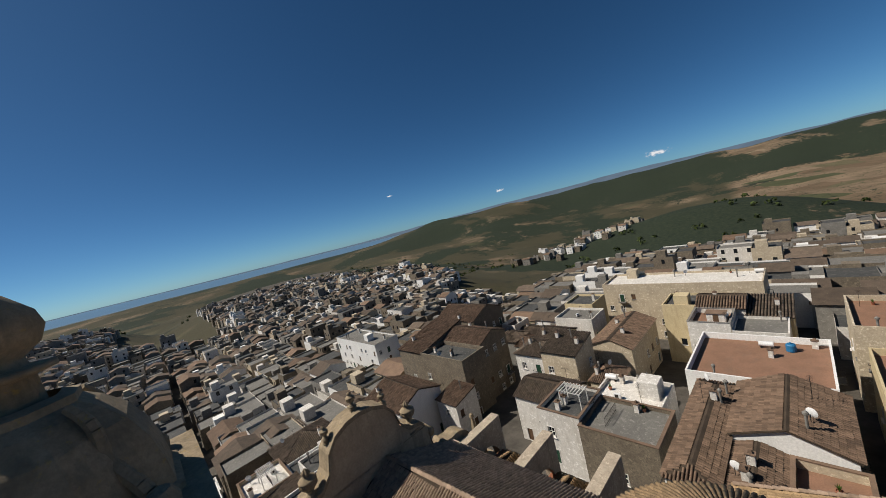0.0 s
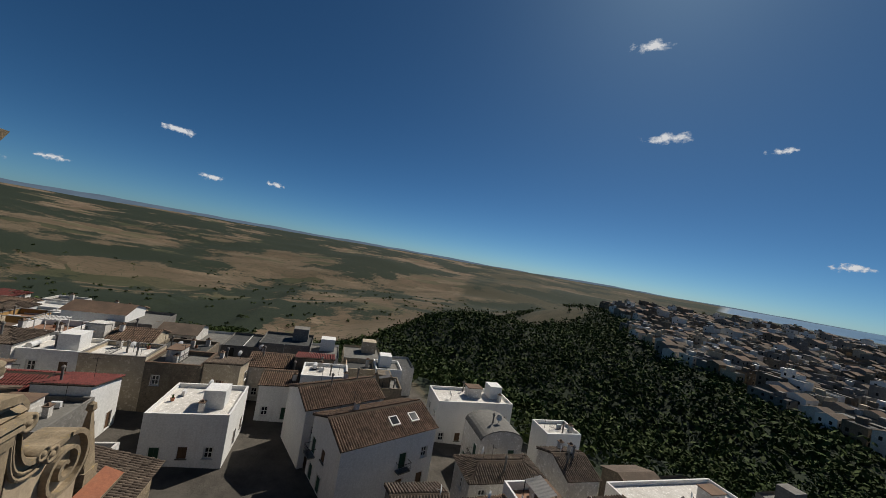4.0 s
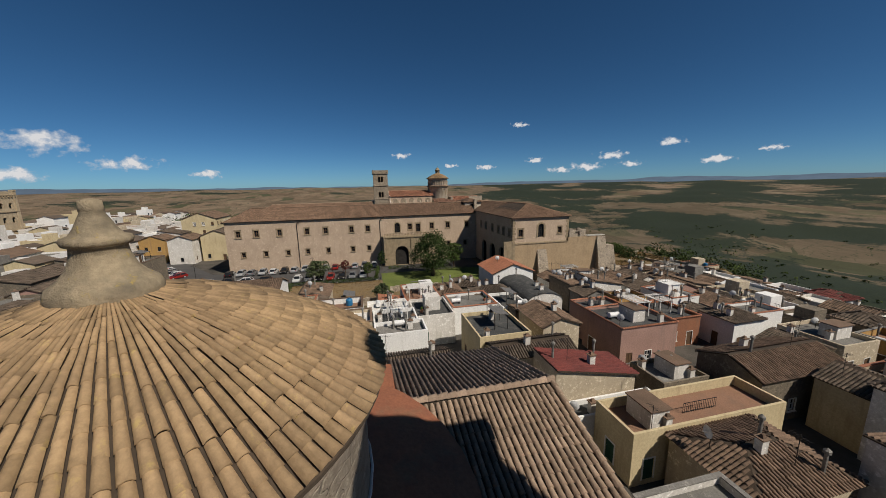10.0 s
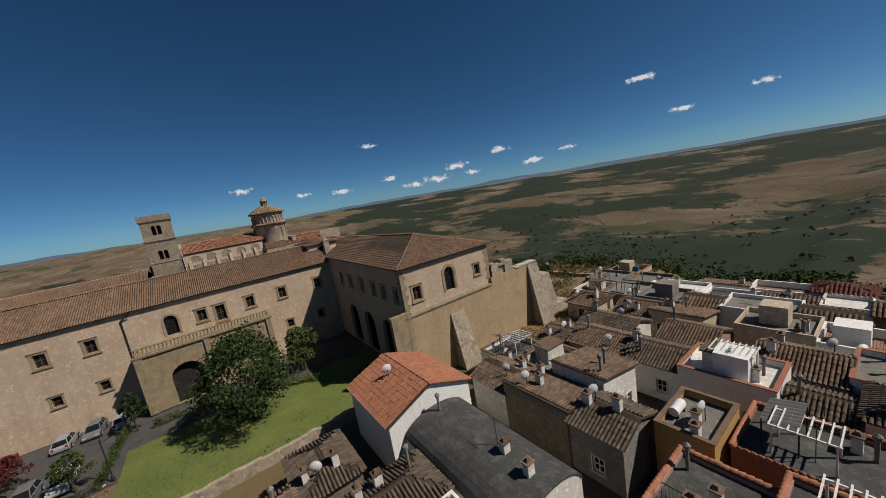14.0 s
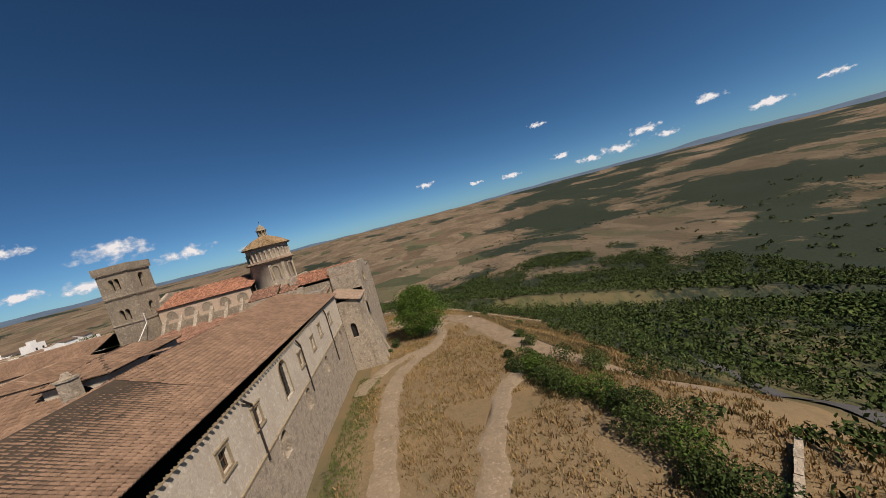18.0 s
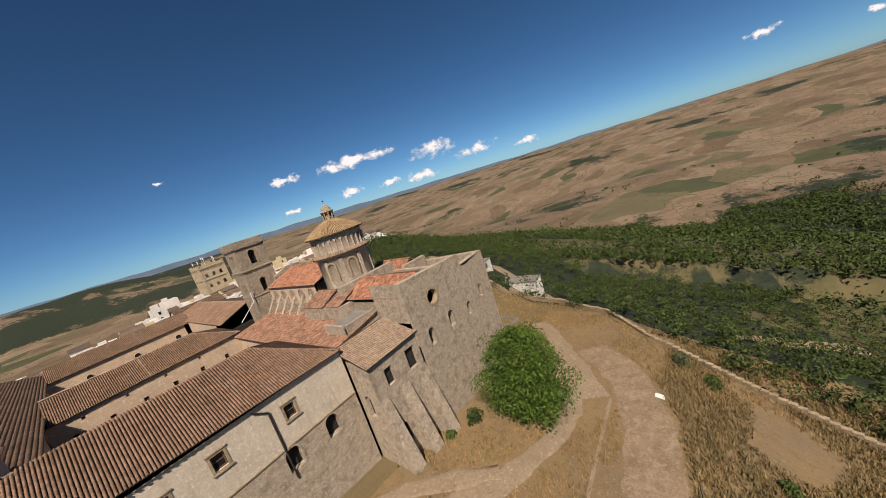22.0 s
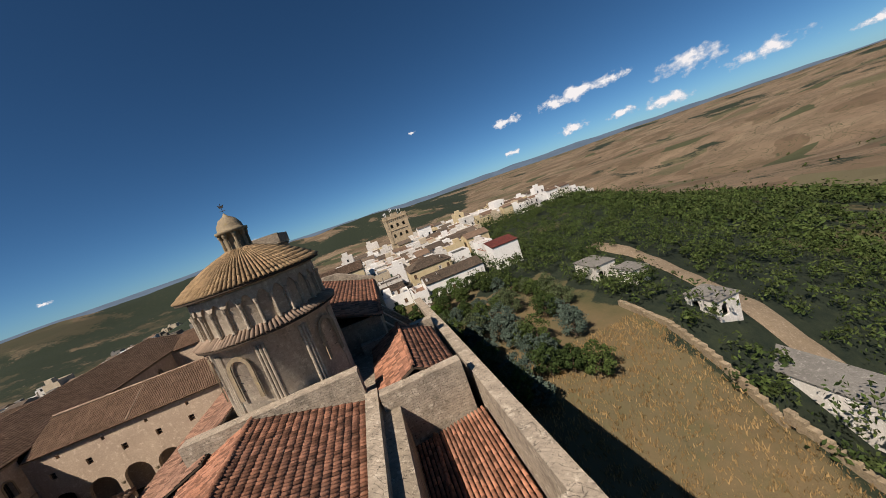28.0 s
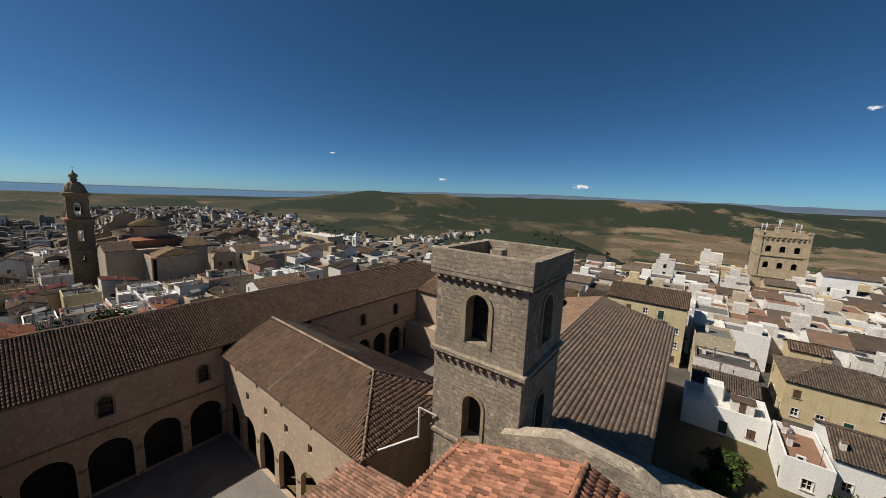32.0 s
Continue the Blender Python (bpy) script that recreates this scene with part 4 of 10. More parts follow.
def lattice(xs, zs, solid, y0, y1, mat):
    """A flat frame in one piece: bars where solid(i, k) holds over the cells of xs and zs."""
    sh = Shape().use(mat)
    on = lambda i, k: 0 <= i < len(xs) - 1 and 0 <= k < len(zs) - 1 and solid(i, k)
    for i in range(len(xs) - 1):
        for k in range(len(zs) - 1):
            if not on(i, k):
                continue
            a, b, c, d = xs[i], xs[i + 1], zs[k], zs[k + 1]
            sh.face((a, y0, c), (b, y0, c), (b, y0, d), (a, y0, d))
            if not on(i - 1, k):
                sh.face((a, y1, c), (a, y0, c), (a, y0, d), (a, y1, d))
            if not on(i + 1, k):
                sh.face((b, y0, c), (b, y1, c), (b, y1, d), (b, y0, d))
            if not on(i, k - 1):
                sh.face((a, y1, c), (b, y1, c), (b, y0, c), (a, y0, c))
            if not on(i, k + 1):
                sh.face((a, y0, d), (b, y0, d), (b, y1, d), (a, y1, d))
    return sh


def square_window(w, h, depth, frame="stone_moulding", rim=0.2, sill=True, panes=2, sash="frame_white"):
    """A window in its pieces: surround, sash, pane, sill and hood."""
    gl = Shape().use("glass").face((-w / 2, depth, 0), (w / 2, depth, 0), (w / 2, depth, h), (-w / 2, depth, h))
    t = 0.06
    xs = [-w / 2, -w / 2 + 2 * t] + ([-t * 0.7, t * 0.7] if panes > 1 else []) + [w / 2 - 2 * t, w / 2]
    zs = [0, 2 * t, h * 0.5 - t * 0.6, h * 0.5 + t * 0.6, h - 2 * t, h]
    out = [lattice(xs, zs, lambda i, k: i % 2 == 0 or k % 2 == 0, depth - 0.07, depth - 0.01, sash).mesh("sash"), gl.mesh("pane")]
    if rim:
        ring = lattice([-w / 2 - rim, -w / 2, w / 2, w / 2 + rim], [-rim * 0.4, 0, h, h + rim], lambda i, k: not (i == 1 and k == 1), -0.06, 0.03, frame)
        out.insert(0, ring.mesh("window"))
        if sill:
            out.append(Shape().use(frame).box(-w / 2 - rim - 0.08, w / 2 + rim + 0.08, -0.17, 0.03, -rim, -rim * 0.4).mesh("sill"))
            if rim > 0.15:
                out.append(Shape().use(frame).box(-w / 2 - rim - 0.08, w / 2 + rim + 0.08, -0.15, 0.03, h + rim, h + rim + 0.1).mesh("hood"))
    return tuple(out)


FACE = {"w": -math.pi / 2, "s": 0.0, "e": math.pi / 2, "n": math.pi}
WIN_UP = square_window(1.15, 1.75, 0.35, rim=0.28, panes=2, sash="wood")
WIN_LOW = square_window(1.0, 1.35, 0.35, rim=0.22, panes=1, sash="wood")
WIN_SMALL = square_window(0.8, 0.8, 0.3, rim=0.0, sill=False, panes=1, sash="wood")
DOOR_BALC = square_window(1.3, 2.5, 0.35, rim=0.3, panes=2, sash="wood")


def eave_teeth(a, b, parent, z, out, mat="stone_moulding", step=0.62, h=0.22, d=0.34):
    """A row of corbels under an eave, out to the right of the way."""
    a, b = Vector(a), Vector(b)
    L = (b - a).length
    dr = (b - a) / L
    nr = Vector((dr.y, -dr.x))
    sh = Shape()
    k = int(L / step)
    for i in range(k):
        c = a + dr * (step * (i + 0.5))
        p0, p1 = c - dr * 0.11, c + dr * 0.11
        q0, q1 = p0 + nr * d, p1 + nr * d
        sh.face((*p0, z - h), (*p1, z - h), (*q1, z - h * 0.4), (*q0, z - h * 0.4))
        sh.face((*q0, z - h * 0.4), (*q1, z - h * 0.4), (*q1, z), (*q0, z))
        sh.face((*p0, z - h), (*q0, z - h * 0.4), (*q0, z), (*p0, z))
        sh.face((*p1, z - h), (*p1, z), (*q1, z), (*q1, z - h * 0.4))
    tagged(part("corbel_table", sh, mat, parent), kind="stuff")


abbey = thing("abbey", "cream plastered monastery with brown barrel-tiled roofs round two cloisters", "monastery")
ABZ = 5.5

# right range and front wing: x 0 to 68, y 0 to 17
right = Shape()
right.use("plaster_abbey")
# front face (looks to -x): runs from y=15 to y=0
right.wall((0, 15), (0, 0), 14.3, 20.4, [(1.5, 2.7, 15.9, 17.7), (12.1, 13.1, 16.4, 17.9), (6.7, 8.3, 15.6, 18.9, True)])
# long face (looks to -y)
LONGW = [(6.0, 15.6), (12.0, 15.6), (17.0, 15.6), (25.0, 15.2), (30.5, 15.2), (37.5, 15.2), (43.2, 15.0), (48.9, 15.0), (53.4, 15.4), (60.5, 15.2)]
lh = [(s - 0.6, s + 0.6, z, z + 1.6) for s, z in LONGW if s not in (37.5,)] + [(36.6, 38.6, 13.9, 18.0, True)]
LOWARCH = [(8.0, 10.3), (22.0, 10.0), (33.5, 9.8), (42.0, 9.8), (52.0, 9.8), (59.0, 9.8), (64.0, 9.8)]
right.use("plaster_abbey_white").wall((0, 0), (68, 0), 12.6, 18.6, lh)
right.use("stone_rubble").wall((0, 0), (68, 0), 1.0, 12.6, [(s - 0.85, s + 0.85, z, z + 2.6, True) for s, z in LOWARCH], 0.8)
right.use("plaster_abbey")
SIDEW = [22.5, 18.2, 13.3, 9.0, 5.6, 1.9]
right.wall((28, 15), (0, 15), ABZ, 20.4, [(28 - x - 0.55, 28 - x + 0.55, 15.9, 17.6) for x in SIDEW] + [(28 - x - 1.9, 28 - x + 1.9, ABZ, 12.4, True) for x in (19.8, 13.2, 6.6)], 0.5)
part("wall", right, None, abbey, "cream plaster over rubble stone of the right range")
# near-black boxes behind the porch arches paint the shade inside
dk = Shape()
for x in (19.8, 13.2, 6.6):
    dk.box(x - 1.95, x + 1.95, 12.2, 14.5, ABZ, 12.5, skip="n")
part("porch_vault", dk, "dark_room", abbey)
for s, z in LONGW:
    if s != 37.5:
        place("window", WIN_LOW, abbey, s, 0, z, FACE["s"], (1.15, 1, 1.15))
place("window", arched_window(2.0, 4.1, 0.35), abbey, 37.6, 0, 13.9, FACE["s"])
# near-black panes: the unlit inside put in as colour
LOWWIN = arched_window(1.7, 2.6, 0.8, "stone_rubble", "dark_room", False, 0.25)
for s, z in LOWARCH:
    place("window", LOWWIN, abbey, s, 0, z, FACE["s"])
for x in SIDEW:
    place("window", WIN_UP, abbey, x, 15, 15.9, FACE["n"], (0.95, 1, 0.97))
place("window", WIN_UP, abbey, 0, 12.9, 15.9, FACE["w"], (1.04, 1, 1.03))
place("window", WIN_UP, abbey, 0, 2.4, 16.4, FACE["w"], (0.86, 1, 0.86))
place("window", arched_window(1.6, 3.3, 0.35, rim=0.4), abbey, 0, 7.5, 15.6, FACE["w"])
# quoins of the wing
for i in range(9):
    for yy in (0, 15):
        s = 0.8 if i % 2 else 0.5
        y0, y1 = (-0.05, s) if yy == 0 else (15 - s, 15.05)
        part("quoin", Shape().box(-0.05, 0.5 + (0.3 if i % 2 == 0 else 0), y0, y1, 14.5 + i * 0.64, 14.5 + i * 0.64 + 0.56), "stone_moulding", abbey)
band = Shape().sweep([(0, 0), (0.16, 0.05), (0.16, 0.22), (0, 0.3)], [(0, 15.0, 14.2), (0, 0, 14.2), (0, 0, 12.4), (68, 0, 12.4)][:2])
band.sweep([(0, 0), (0.12, 0.05), (0.12, 0.2), (0, 0.26)], [(0, 0, 12.5), (68, 0, 12.5)])
part("string_course", band, "stone_moulding", abbey)

# roof of the right range: hipped at the front
ez, rz_, o = 20.5, 23.4, 0.45
A, B_, C_, D_ = (-o, 15 + o, ez), (-o, -o, ez), (28, 15 + o, ez), (68, -o, 18.7)
roof = abbey
tile_slope([(-o, 15 + o, ez), (-o, -o, ez), (7.5, 7.5, rz_)], "tile_abbey", roof)
tile_slope([(-o, -o, ez), (28, -o, 19.8), (28, 7.5, rz_ - 0.3), (7.5, 7.5, rz_)], "tile_abbey", roof)
tile_slope([(28, -o, 19.8), (68, -o, 18.7), (61.5, 8.2, 22.1), (28, 7.5, 23.1)], "tile_abbey", roof)
tile_slope([(68, -o, 18.7), (68, 17.4, 18.4), (61.5, 8.2, 22.1)], "tile_abbey", roof)
tile_slope([(28, 15 + o, ez), (-o, 15 + o, ez), (7.5, 7.5, rz_), (28, 7.5, rz_ - 0.3)], "tile_abbey", roof)
tile_slope([(68, 17.4, 18.4), (28, 17.4, 19.4), (28, 7.5, 23.1), (61.5, 8.2, 22.1)], "tile_abbey", roof)
for a, b in (((-o, 15 + o, ez), (7.5, 7.5, rz_)), ((-o, -o, ez), (7.5, 7.5, rz_)), ((7.5, 7.5, rz_), (61.5, 8.2, 22.1)), ((68, -o, 18.7), (61.5, 8.2, 22.1)), ((68, 17.4, 18.4), (61.5, 8.2, 22.1)), ((42, -o, 19.5), (42, 8, 22.8))):
    ridge(a, b, "tile_abbey", roof)
eave_teeth((0, 0), (68, 0), abbey, 18.75, 1)
# low belvedere let into the roof
bv = Shape().use("plaster_abbey_white").wall((32.6, 11.6), (41.4, 11.6), 19, 22.9, [(3.6, 6.2, 20.6, 22.5, True)], 0.4).wall((41.4, 11.6), (41.4, 17.2), 18, 22.9).wall((32.6, 17.2), (32.6, 11.6), 18, 22.9, [(1.6, 4.2, 20.6, 22.4, True)], 0.4).wall((41.4, 17.2), (32.6, 17.2), 18, 22.9)
part("belvedere", bv, None, abbey, "low grey-white belvedere with dark arched openings")
# near-black fill paints the shade within the belvedere
part("belvedere_room", Shape().box(33.1, 41.0, 12.1, 16.8, 19.5, 22.8), "dark_room", abbey)
for P_ in ([(32.2, 11.2, 22.9), (41.8, 11.2, 22.9), (38.6, 14.4, 24.0), (35.4, 14.4, 24.0)], [(41.8, 17.6, 22.9), (32.2, 17.6, 22.9), (35.4, 14.4, 24.0), (38.6, 14.4, 24.0)], [(41.8, 11.2, 22.9), (41.8, 17.6, 22.9), (38.6, 14.4, 24.0)], [(32.2, 17.6, 22.9), (32.2, 11.2, 22.9), (35.4, 14.4, 24.0)]):
    tile_slope(P_, "tile_abbey", abbey)
part("chimney", Shape().box(31.0, 32.0, 13.4, 14.4, 19, 23.4).box(30.9, 32.1, 13.3, 14.5, 23.4, 23.6).box(31.2, 31.8, 13.6, 14.2, 23.6, 24.1, 0.15), "stone_rubble", abbey, "stone chimney stack")
# front range: x 28 to 42.5, y 15 to 87
UPY = [83.8, 79.2, 73.2, 65.9, 60.8, 53.5, 48.8, 36.1, 29.3, 24.2, 18.0]
LOY = [83.0, 77.3, 71.4, 66.1, 60.4, 53.4, 48.7, 24.0, 18.5]
fr = Shape().use("plaster_abbey")
hol = [(87 - y - 0.58, 87 - y + 0.58, 15.4, 17.15) for y in UPY] + [(87 - y - 0.5, 87 - y + 0.5, 9.7, 11.05) for y in LOY]
hol += [(87 - 40 - 0.8, 87 - 40 + 0.8, 14.6, 17.6, True), (87 - 33.6 - 0.65, 87 - 33.6 + 0.65, 14.6, 17.1)]
fr.wall((28, 87), (28, 15), ABZ - 0.5, 19.6, hol)
fr.wall((42.5, 87), (28, 87), ABZ - 1, 19.6, [(4, 5.1, 15.4, 17.1), (9.5, 10.6, 15.4, 17.1), (4, 5, 9.5, 10.9), (9.5, 10.5, 9.5, 10.9)])
part("wall", fr, None, abbey, "long cream plaster front with two rows of windows")
for y in UPY:
    place("window", WIN_UP, abbey, 28, y, 15.4, FACE["w"])
for y in LOY:
    place("window", WIN_LOW, abbey, 28, y, 9.7, FACE["w"])
for x in (38.0 - 0.05, 32.45):
    place("window", WIN_UP, abbey, x, 87, 15.4, FACE["n"], (0.95, 1, 0.97))
    place("window", WIN_LOW, abbey, x, 87, 9.5, FACE["n"])
place("window", arched_window(1.6, 3.0, 0.35, rim=0.3), abbey, 28, 40, 14.6, FACE["w"])
place("window", DOOR_BALC, abbey, 28, 33.6, 14.6, FACE["w"])
tile_slope([(28 - o, 87 + o, 19.7), (28 - o, 15, 19.7), (35.3, 15, 22.9), (35.3, 82, 22.9)], "tile_abbey", abbey)
tile_slope([(43, 15, 19.3), (43, 87 + o, 19.3), (35.3, 82, 22.9), (35.3, 15, 22.9)], "tile_abbey", abbey)
tile_slope([(43, 87 + o, 19.5), (28 - o, 87 + o, 19.5), (35.3, 82, 22.9)], "tile_abbey", abbey)
ridge((35.3, 8, 22.9), (35.3, 82, 22.9), "tile_abbey", abbey)
ridge((28 - o, 46, 19.75), (35.3, 46, 22.95), "tile_abbey", abbey)
ridge((28 - o, 66, 19.75), (35.3, 66, 22.95), "tile_abbey", abbey)
eave_teeth((28, 87), (28, 15), abbey, 19.75, 1)
# drain pipes
for y in (45.2, 68.5):
    part("drainpipe", Shape().tube((27.9, y, 6), (27.9, y, 18.6), 0.09).tube((27.9, y, 18.6), (27.4, y - 1.2, 19.5), 0.09), "iron", abbey)
for x, z in ((30.0, 12), (58.5, 9), (44.0, 11)):
    part("drainpipe", Shape().tube((x, -0.12, z), (x, -0.12, 17.3), 0.1).tube((x, -0.12, 17.3), (x - 1.4, -0.3, 18.4), 0.1), "iron", abbey)

# entrance porch with balustrade
po = Shape().use("stone_moulding")
po.wall((23.5, 44.4), (23.5, 27.5), ABZ, 13.9, [(3.1, 7.1, ABZ, 11.2, True), (11.6, 13.2, 8.2, 10.6, True)], 0.9)
po.wall((28, 44.4), (23.5, 44.4), ABZ, 13.9).wall((23.5, 27.5), (28, 27.5), ABZ, 13.9)
po.face((23.5, 44.4, 13.9), (23.5, 27.5, 13.9), (28, 27.5, 13.9), (28, 44.4, 13.9))
po.sweep([(0, 0), (0.25, 0.1), (0.3, 0.35), (0, 0.4)], [(28, 44.4, 13.6), (23.5, 44.4, 13.6), (23.5, 27.5, 13.6), (28, 27.5, 13.6)])
po.box(23.25, 23.5, 43.6, 44.5, ABZ, 13.6).box(23.25, 23.5, 35.9, 36.6, ABZ, 13.6).box(23.25, 23.5, 27.5, 28.2, ABZ, 13.6)
part("porch", po, None, abbey, "stone entrance porch with an arched gate")
# near-black panel in the gateway, its unlit depth put in as colour
part("gate", Shape().box(24.3, 24.4, 37.3, 41.3, ABZ, 11.3), "dark_room", abbey)
bal = Shape().box(23.45, 23.75, 27.5, 44.4, 14.9, 15.08).box(23.45, 23.75, 27.5, 44.4, 13.9, 14.05)
part("rail", bal, "stone_moulding", abbey)
BALUSTER = Shape().lathe([(0.10, 0), (0.10, 0.08), (0.05, 0.16), (0.11, 0.38), (0.05, 0.68), (0.1, 0.78), (0.1, 0.86)], 0, 0, 8).mesh("baluster", "stone_moulding", True)
for i in range(38):
    place("baluster", BALUSTER, abbey, 23.6, 27.9 + i * 0.44, 14.05)

# cloister faces
def cloister_face(a, b, z0, z1, n, up_every=2):
    a, b = Vector(a), Vector(b)
    L = (b - a).length
    st = L / n
    sh = Shape().use("plaster_abbey")
    hs = [(st * (i + 0.5) - st * 0.4, st * (i + 0.5) + st * 0.4, z0, z0 + 5.4, True) for i in range(n)]
    wins = [st * (i + 0.5) for i in range(0, n, up_every)]
    hs += [(s - 0.55, s + 0.55, z0 + 8.0, z0 + 10.2, True) for s in wins]
    sh.wall(a, b, z0, z1, hs, 0.6)
    d = (b - a) / L
    nr = Vector((d.y, -d.x))
    sh.use("stone_moulding")
    sh.sweep([(0, 0), (0.14, 0.04), (0.14, 0.2), (0, 0.25)], [(*a, z0 + 6.6), (*b, z0 + 6.6)])
    sh.sweep([(0, 0), (0.2, 0.06), (0.25, 0.3), (0, 0.36)], [(*a, z1 - 0.4), (*b, z1 - 0.4)])
    back = Shape()
    p, q2 = a - nr * 3.2, b - nr * 3.2
    back.face((*p, z0), (*q2, z0), (*q2, z0 + 6), (*p, z0 + 6))
    back.face((*p, z0 + 5.6), (*q2, z0 + 5.6), (*b, z0 + 5.6), (*a, z0 + 5.6))
    part("cloister_wall", sh, None, abbey, "plastered cloister wall on round arches")
    part("walk_wall", back, "plaster_abbey", abbey)
    rot = math.atan2(nr.y, nr.x) + math.pi / 2
    for s in wins:
        c = a + d * s
        place("window", CLWIN, abbey, c.x, c.y, z0 + 8.0, rot)
    for i in range(n + 1):
        c = a + d * min(max(st * i, 0.25), L - 0.25) + nr * 0.02
        place("column", COLUMN, abbey, c.x - nr.x * 0.3, c.y - nr.y * 0.3, z0)


CLWIN = arched_window(1.1, 2.2, 0.5, rim=0.2)
COLUMN = Shape().lathe([(0.36, 0), (0.36, 0.3), (0.26, 0.4), (0.24, 2.9), (0.34, 3.05), (0.42, 3.3), (0.42, 3.45)], 0, 0, 12).mesh("column", "stone_moulding", True)
CZ = 7.2
cloister_face((42.5, 17), (42.5, 38), CZ, 19.2, 5)
cloister_face((68, 17), (42.5, 17), CZ, 18.4, 6)
cloister_face((42.5, 50), (42.5, 74), CZ, 19.2, 6)
cloister_face((68, 74), (42.5, 74), CZ, 19.0, 6)
# middle range, hipped towards the church
mid = Shape().use("plaster_abbey")
mh = [(0.6 + i * 4.2, 3.9 + i * 4.2, CZ, CZ + 5.2, True) for i in range(6)] + [(2.0 + i * 4.2, 2.7 + i * 4.2, 14.6, 15.5) for i in range(6)] + [(3.6 + i * 5.2, 4.0 + i * 5.2, 17.0, 17.5) for i in range(4)]
mid.wall((42.5, 38), (69, 38), CZ, 18.2, mh, 0.5)
mid.wall((69, 50), (42.5, 50), CZ, 18.2, [(0.6 + i * 4.2, 3.9 + i * 4.2, CZ, CZ + 5.2, True) for i in range(6)], 0.5)
mid.wall((69, 38), (69, 50), CZ, 18.2)
part("wall", mid, None, abbey, "cream plaster range between the two cloisters")
md = Shape().box(43, 68.5, 41.2, 46.8, CZ, 14)
part("walk_wall", md, "plaster_abbey", abbey)
for i in range(6):
    place("window", WIN_SMALL, abbey, 42.5 + 2.35 + i * 4.2, 38, 14.6, FACE["s"], (0.85, 1, 1.1))
for i in range(7):
    place("column", COLUMN, abbey, 42.5 + 0.2 + i * 4.2, 38.3, CZ)
    place("column", COLUMN, abbey, 42.5 + 0.2 + i * 4.2, 49.7, CZ)
tile_slope([(43, 37.6, 18.3), (69.4, 37.6, 18.3), (63.4, 44, 20.9), (43, 44, 21.2)], "tile_abbey", abbey)
tile_slope([(69.4, 50.4, 18.3), (43, 50.4, 18.3), (43, 44, 21.2), (63.4, 44, 20.9)], "tile_abbey", abbey)
tile_slope([(69.4, 37.6, 18.3), (69.4, 50.4, 18.3), (63.4, 44, 20.9)], "tile_abbey", abbey)
for a, b in (((43, 44, 21.2), (63.4, 44, 20.9)), ((69.4, 37.6, 18.3), (63.4, 44, 20.9)), ((69.4, 50.4, 18.3), (63.4, 44, 20.9)), ((55, 37.6, 18.35), (55, 44, 21.1))):
    ridge(a, b, "tile_nave", abbey)
eave_teeth((42.5, 38), (69, 38), abbey, 18.25, 1)

# far range and end range
fa = Shape().use("plaster_abbey_white").wall((69, 88), (42.5, 88), CZ - 2, 18.4, [(5 + i * 5, 6 + i * 5, 14, 15.6) for i in range(4)])
part("wall", fa, None, abbey)
tile_slope([(43, 73.6, 19.1), (70, 73.6, 19.1), (70, 81, 21.6), (43, 81, 21.6)], "tile_abbey", abbey)
tile_slope([(70, 88.4, 18.5), (43, 88.4, 18.5), (43, 81, 21.6), (70, 81, 21.6)], "tile_abbey", abbey)
en = Shape().use("stone_rubble").wall((86, 46), (86, 89), 1, 18.0, [(4 + i * 6.4, 5 + i * 6.4, 13, 14.6) for i in range(6)] + [(6 + i * 7, 7 + i * 7, 8, 9.6) for i in range(5)], 0.5)
en.wall((86, 89), (69, 89), 1, 18.0, [(6, 7, 13, 14.6)], 0.4).use("plaster_abbey").wall((69, 74), (69, 50), CZ, 19.5, [(2 + i * 4, 4.6 + i * 4, CZ, CZ + 5, True) for i in range(5)], 0.5)
part("wall", en, None, abbey, "tall rubble wall of the end range")
for i in range(6):
    place("window", WIN_SMALL, abbey, 86, 46 + 4.5 + i * 6.4, 13, FACE["e"], (1.25, 1, 2))
for i in range(5):
    place("window", WIN_SMALL, abbey, 86, 46 + 6.5 + i * 7, 8, FACE["e"], (1.25, 1, 2))
tile_slope([(86.5, 46, 18.1), (86.5, 89.4, 18.1), (75.5, 86, 22.0), (75.5, 46, 22.0)], "tile_nave", abbey)
tile_slope([(68.8, 89.4, 19.6), (68.8, 46, 19.6), (75.5, 46, 22.0), (75.5, 86, 22.0)], "tile_abbey", abbey)
tile_slope([(86.5, 89.4, 18.1), (68.8, 89.4, 18.8), (75.5, 86, 22.0)], "tile_nave", abbey)
ridge((75.5, 46, 22.0), (75.5, 86, 22.0), "tile_nave", abbey)
court = Shape()
court.face((42.5, 17, CZ), (69, 17, CZ), (69, 38, CZ), (42.5, 38, CZ)).face((42.5, 50, CZ), (69, 50, CZ), (69, 74, CZ), (42.5, 74, CZ))
part("court_floor", court, "paving", abbey, "worn paving of the cloister courts")
# near-black fills inside the ranges, painted shade rather than walls
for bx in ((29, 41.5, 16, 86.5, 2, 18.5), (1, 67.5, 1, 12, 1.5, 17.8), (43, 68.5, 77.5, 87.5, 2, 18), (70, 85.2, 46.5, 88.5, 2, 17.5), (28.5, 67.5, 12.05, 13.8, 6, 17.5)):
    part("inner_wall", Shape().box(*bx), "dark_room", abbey)

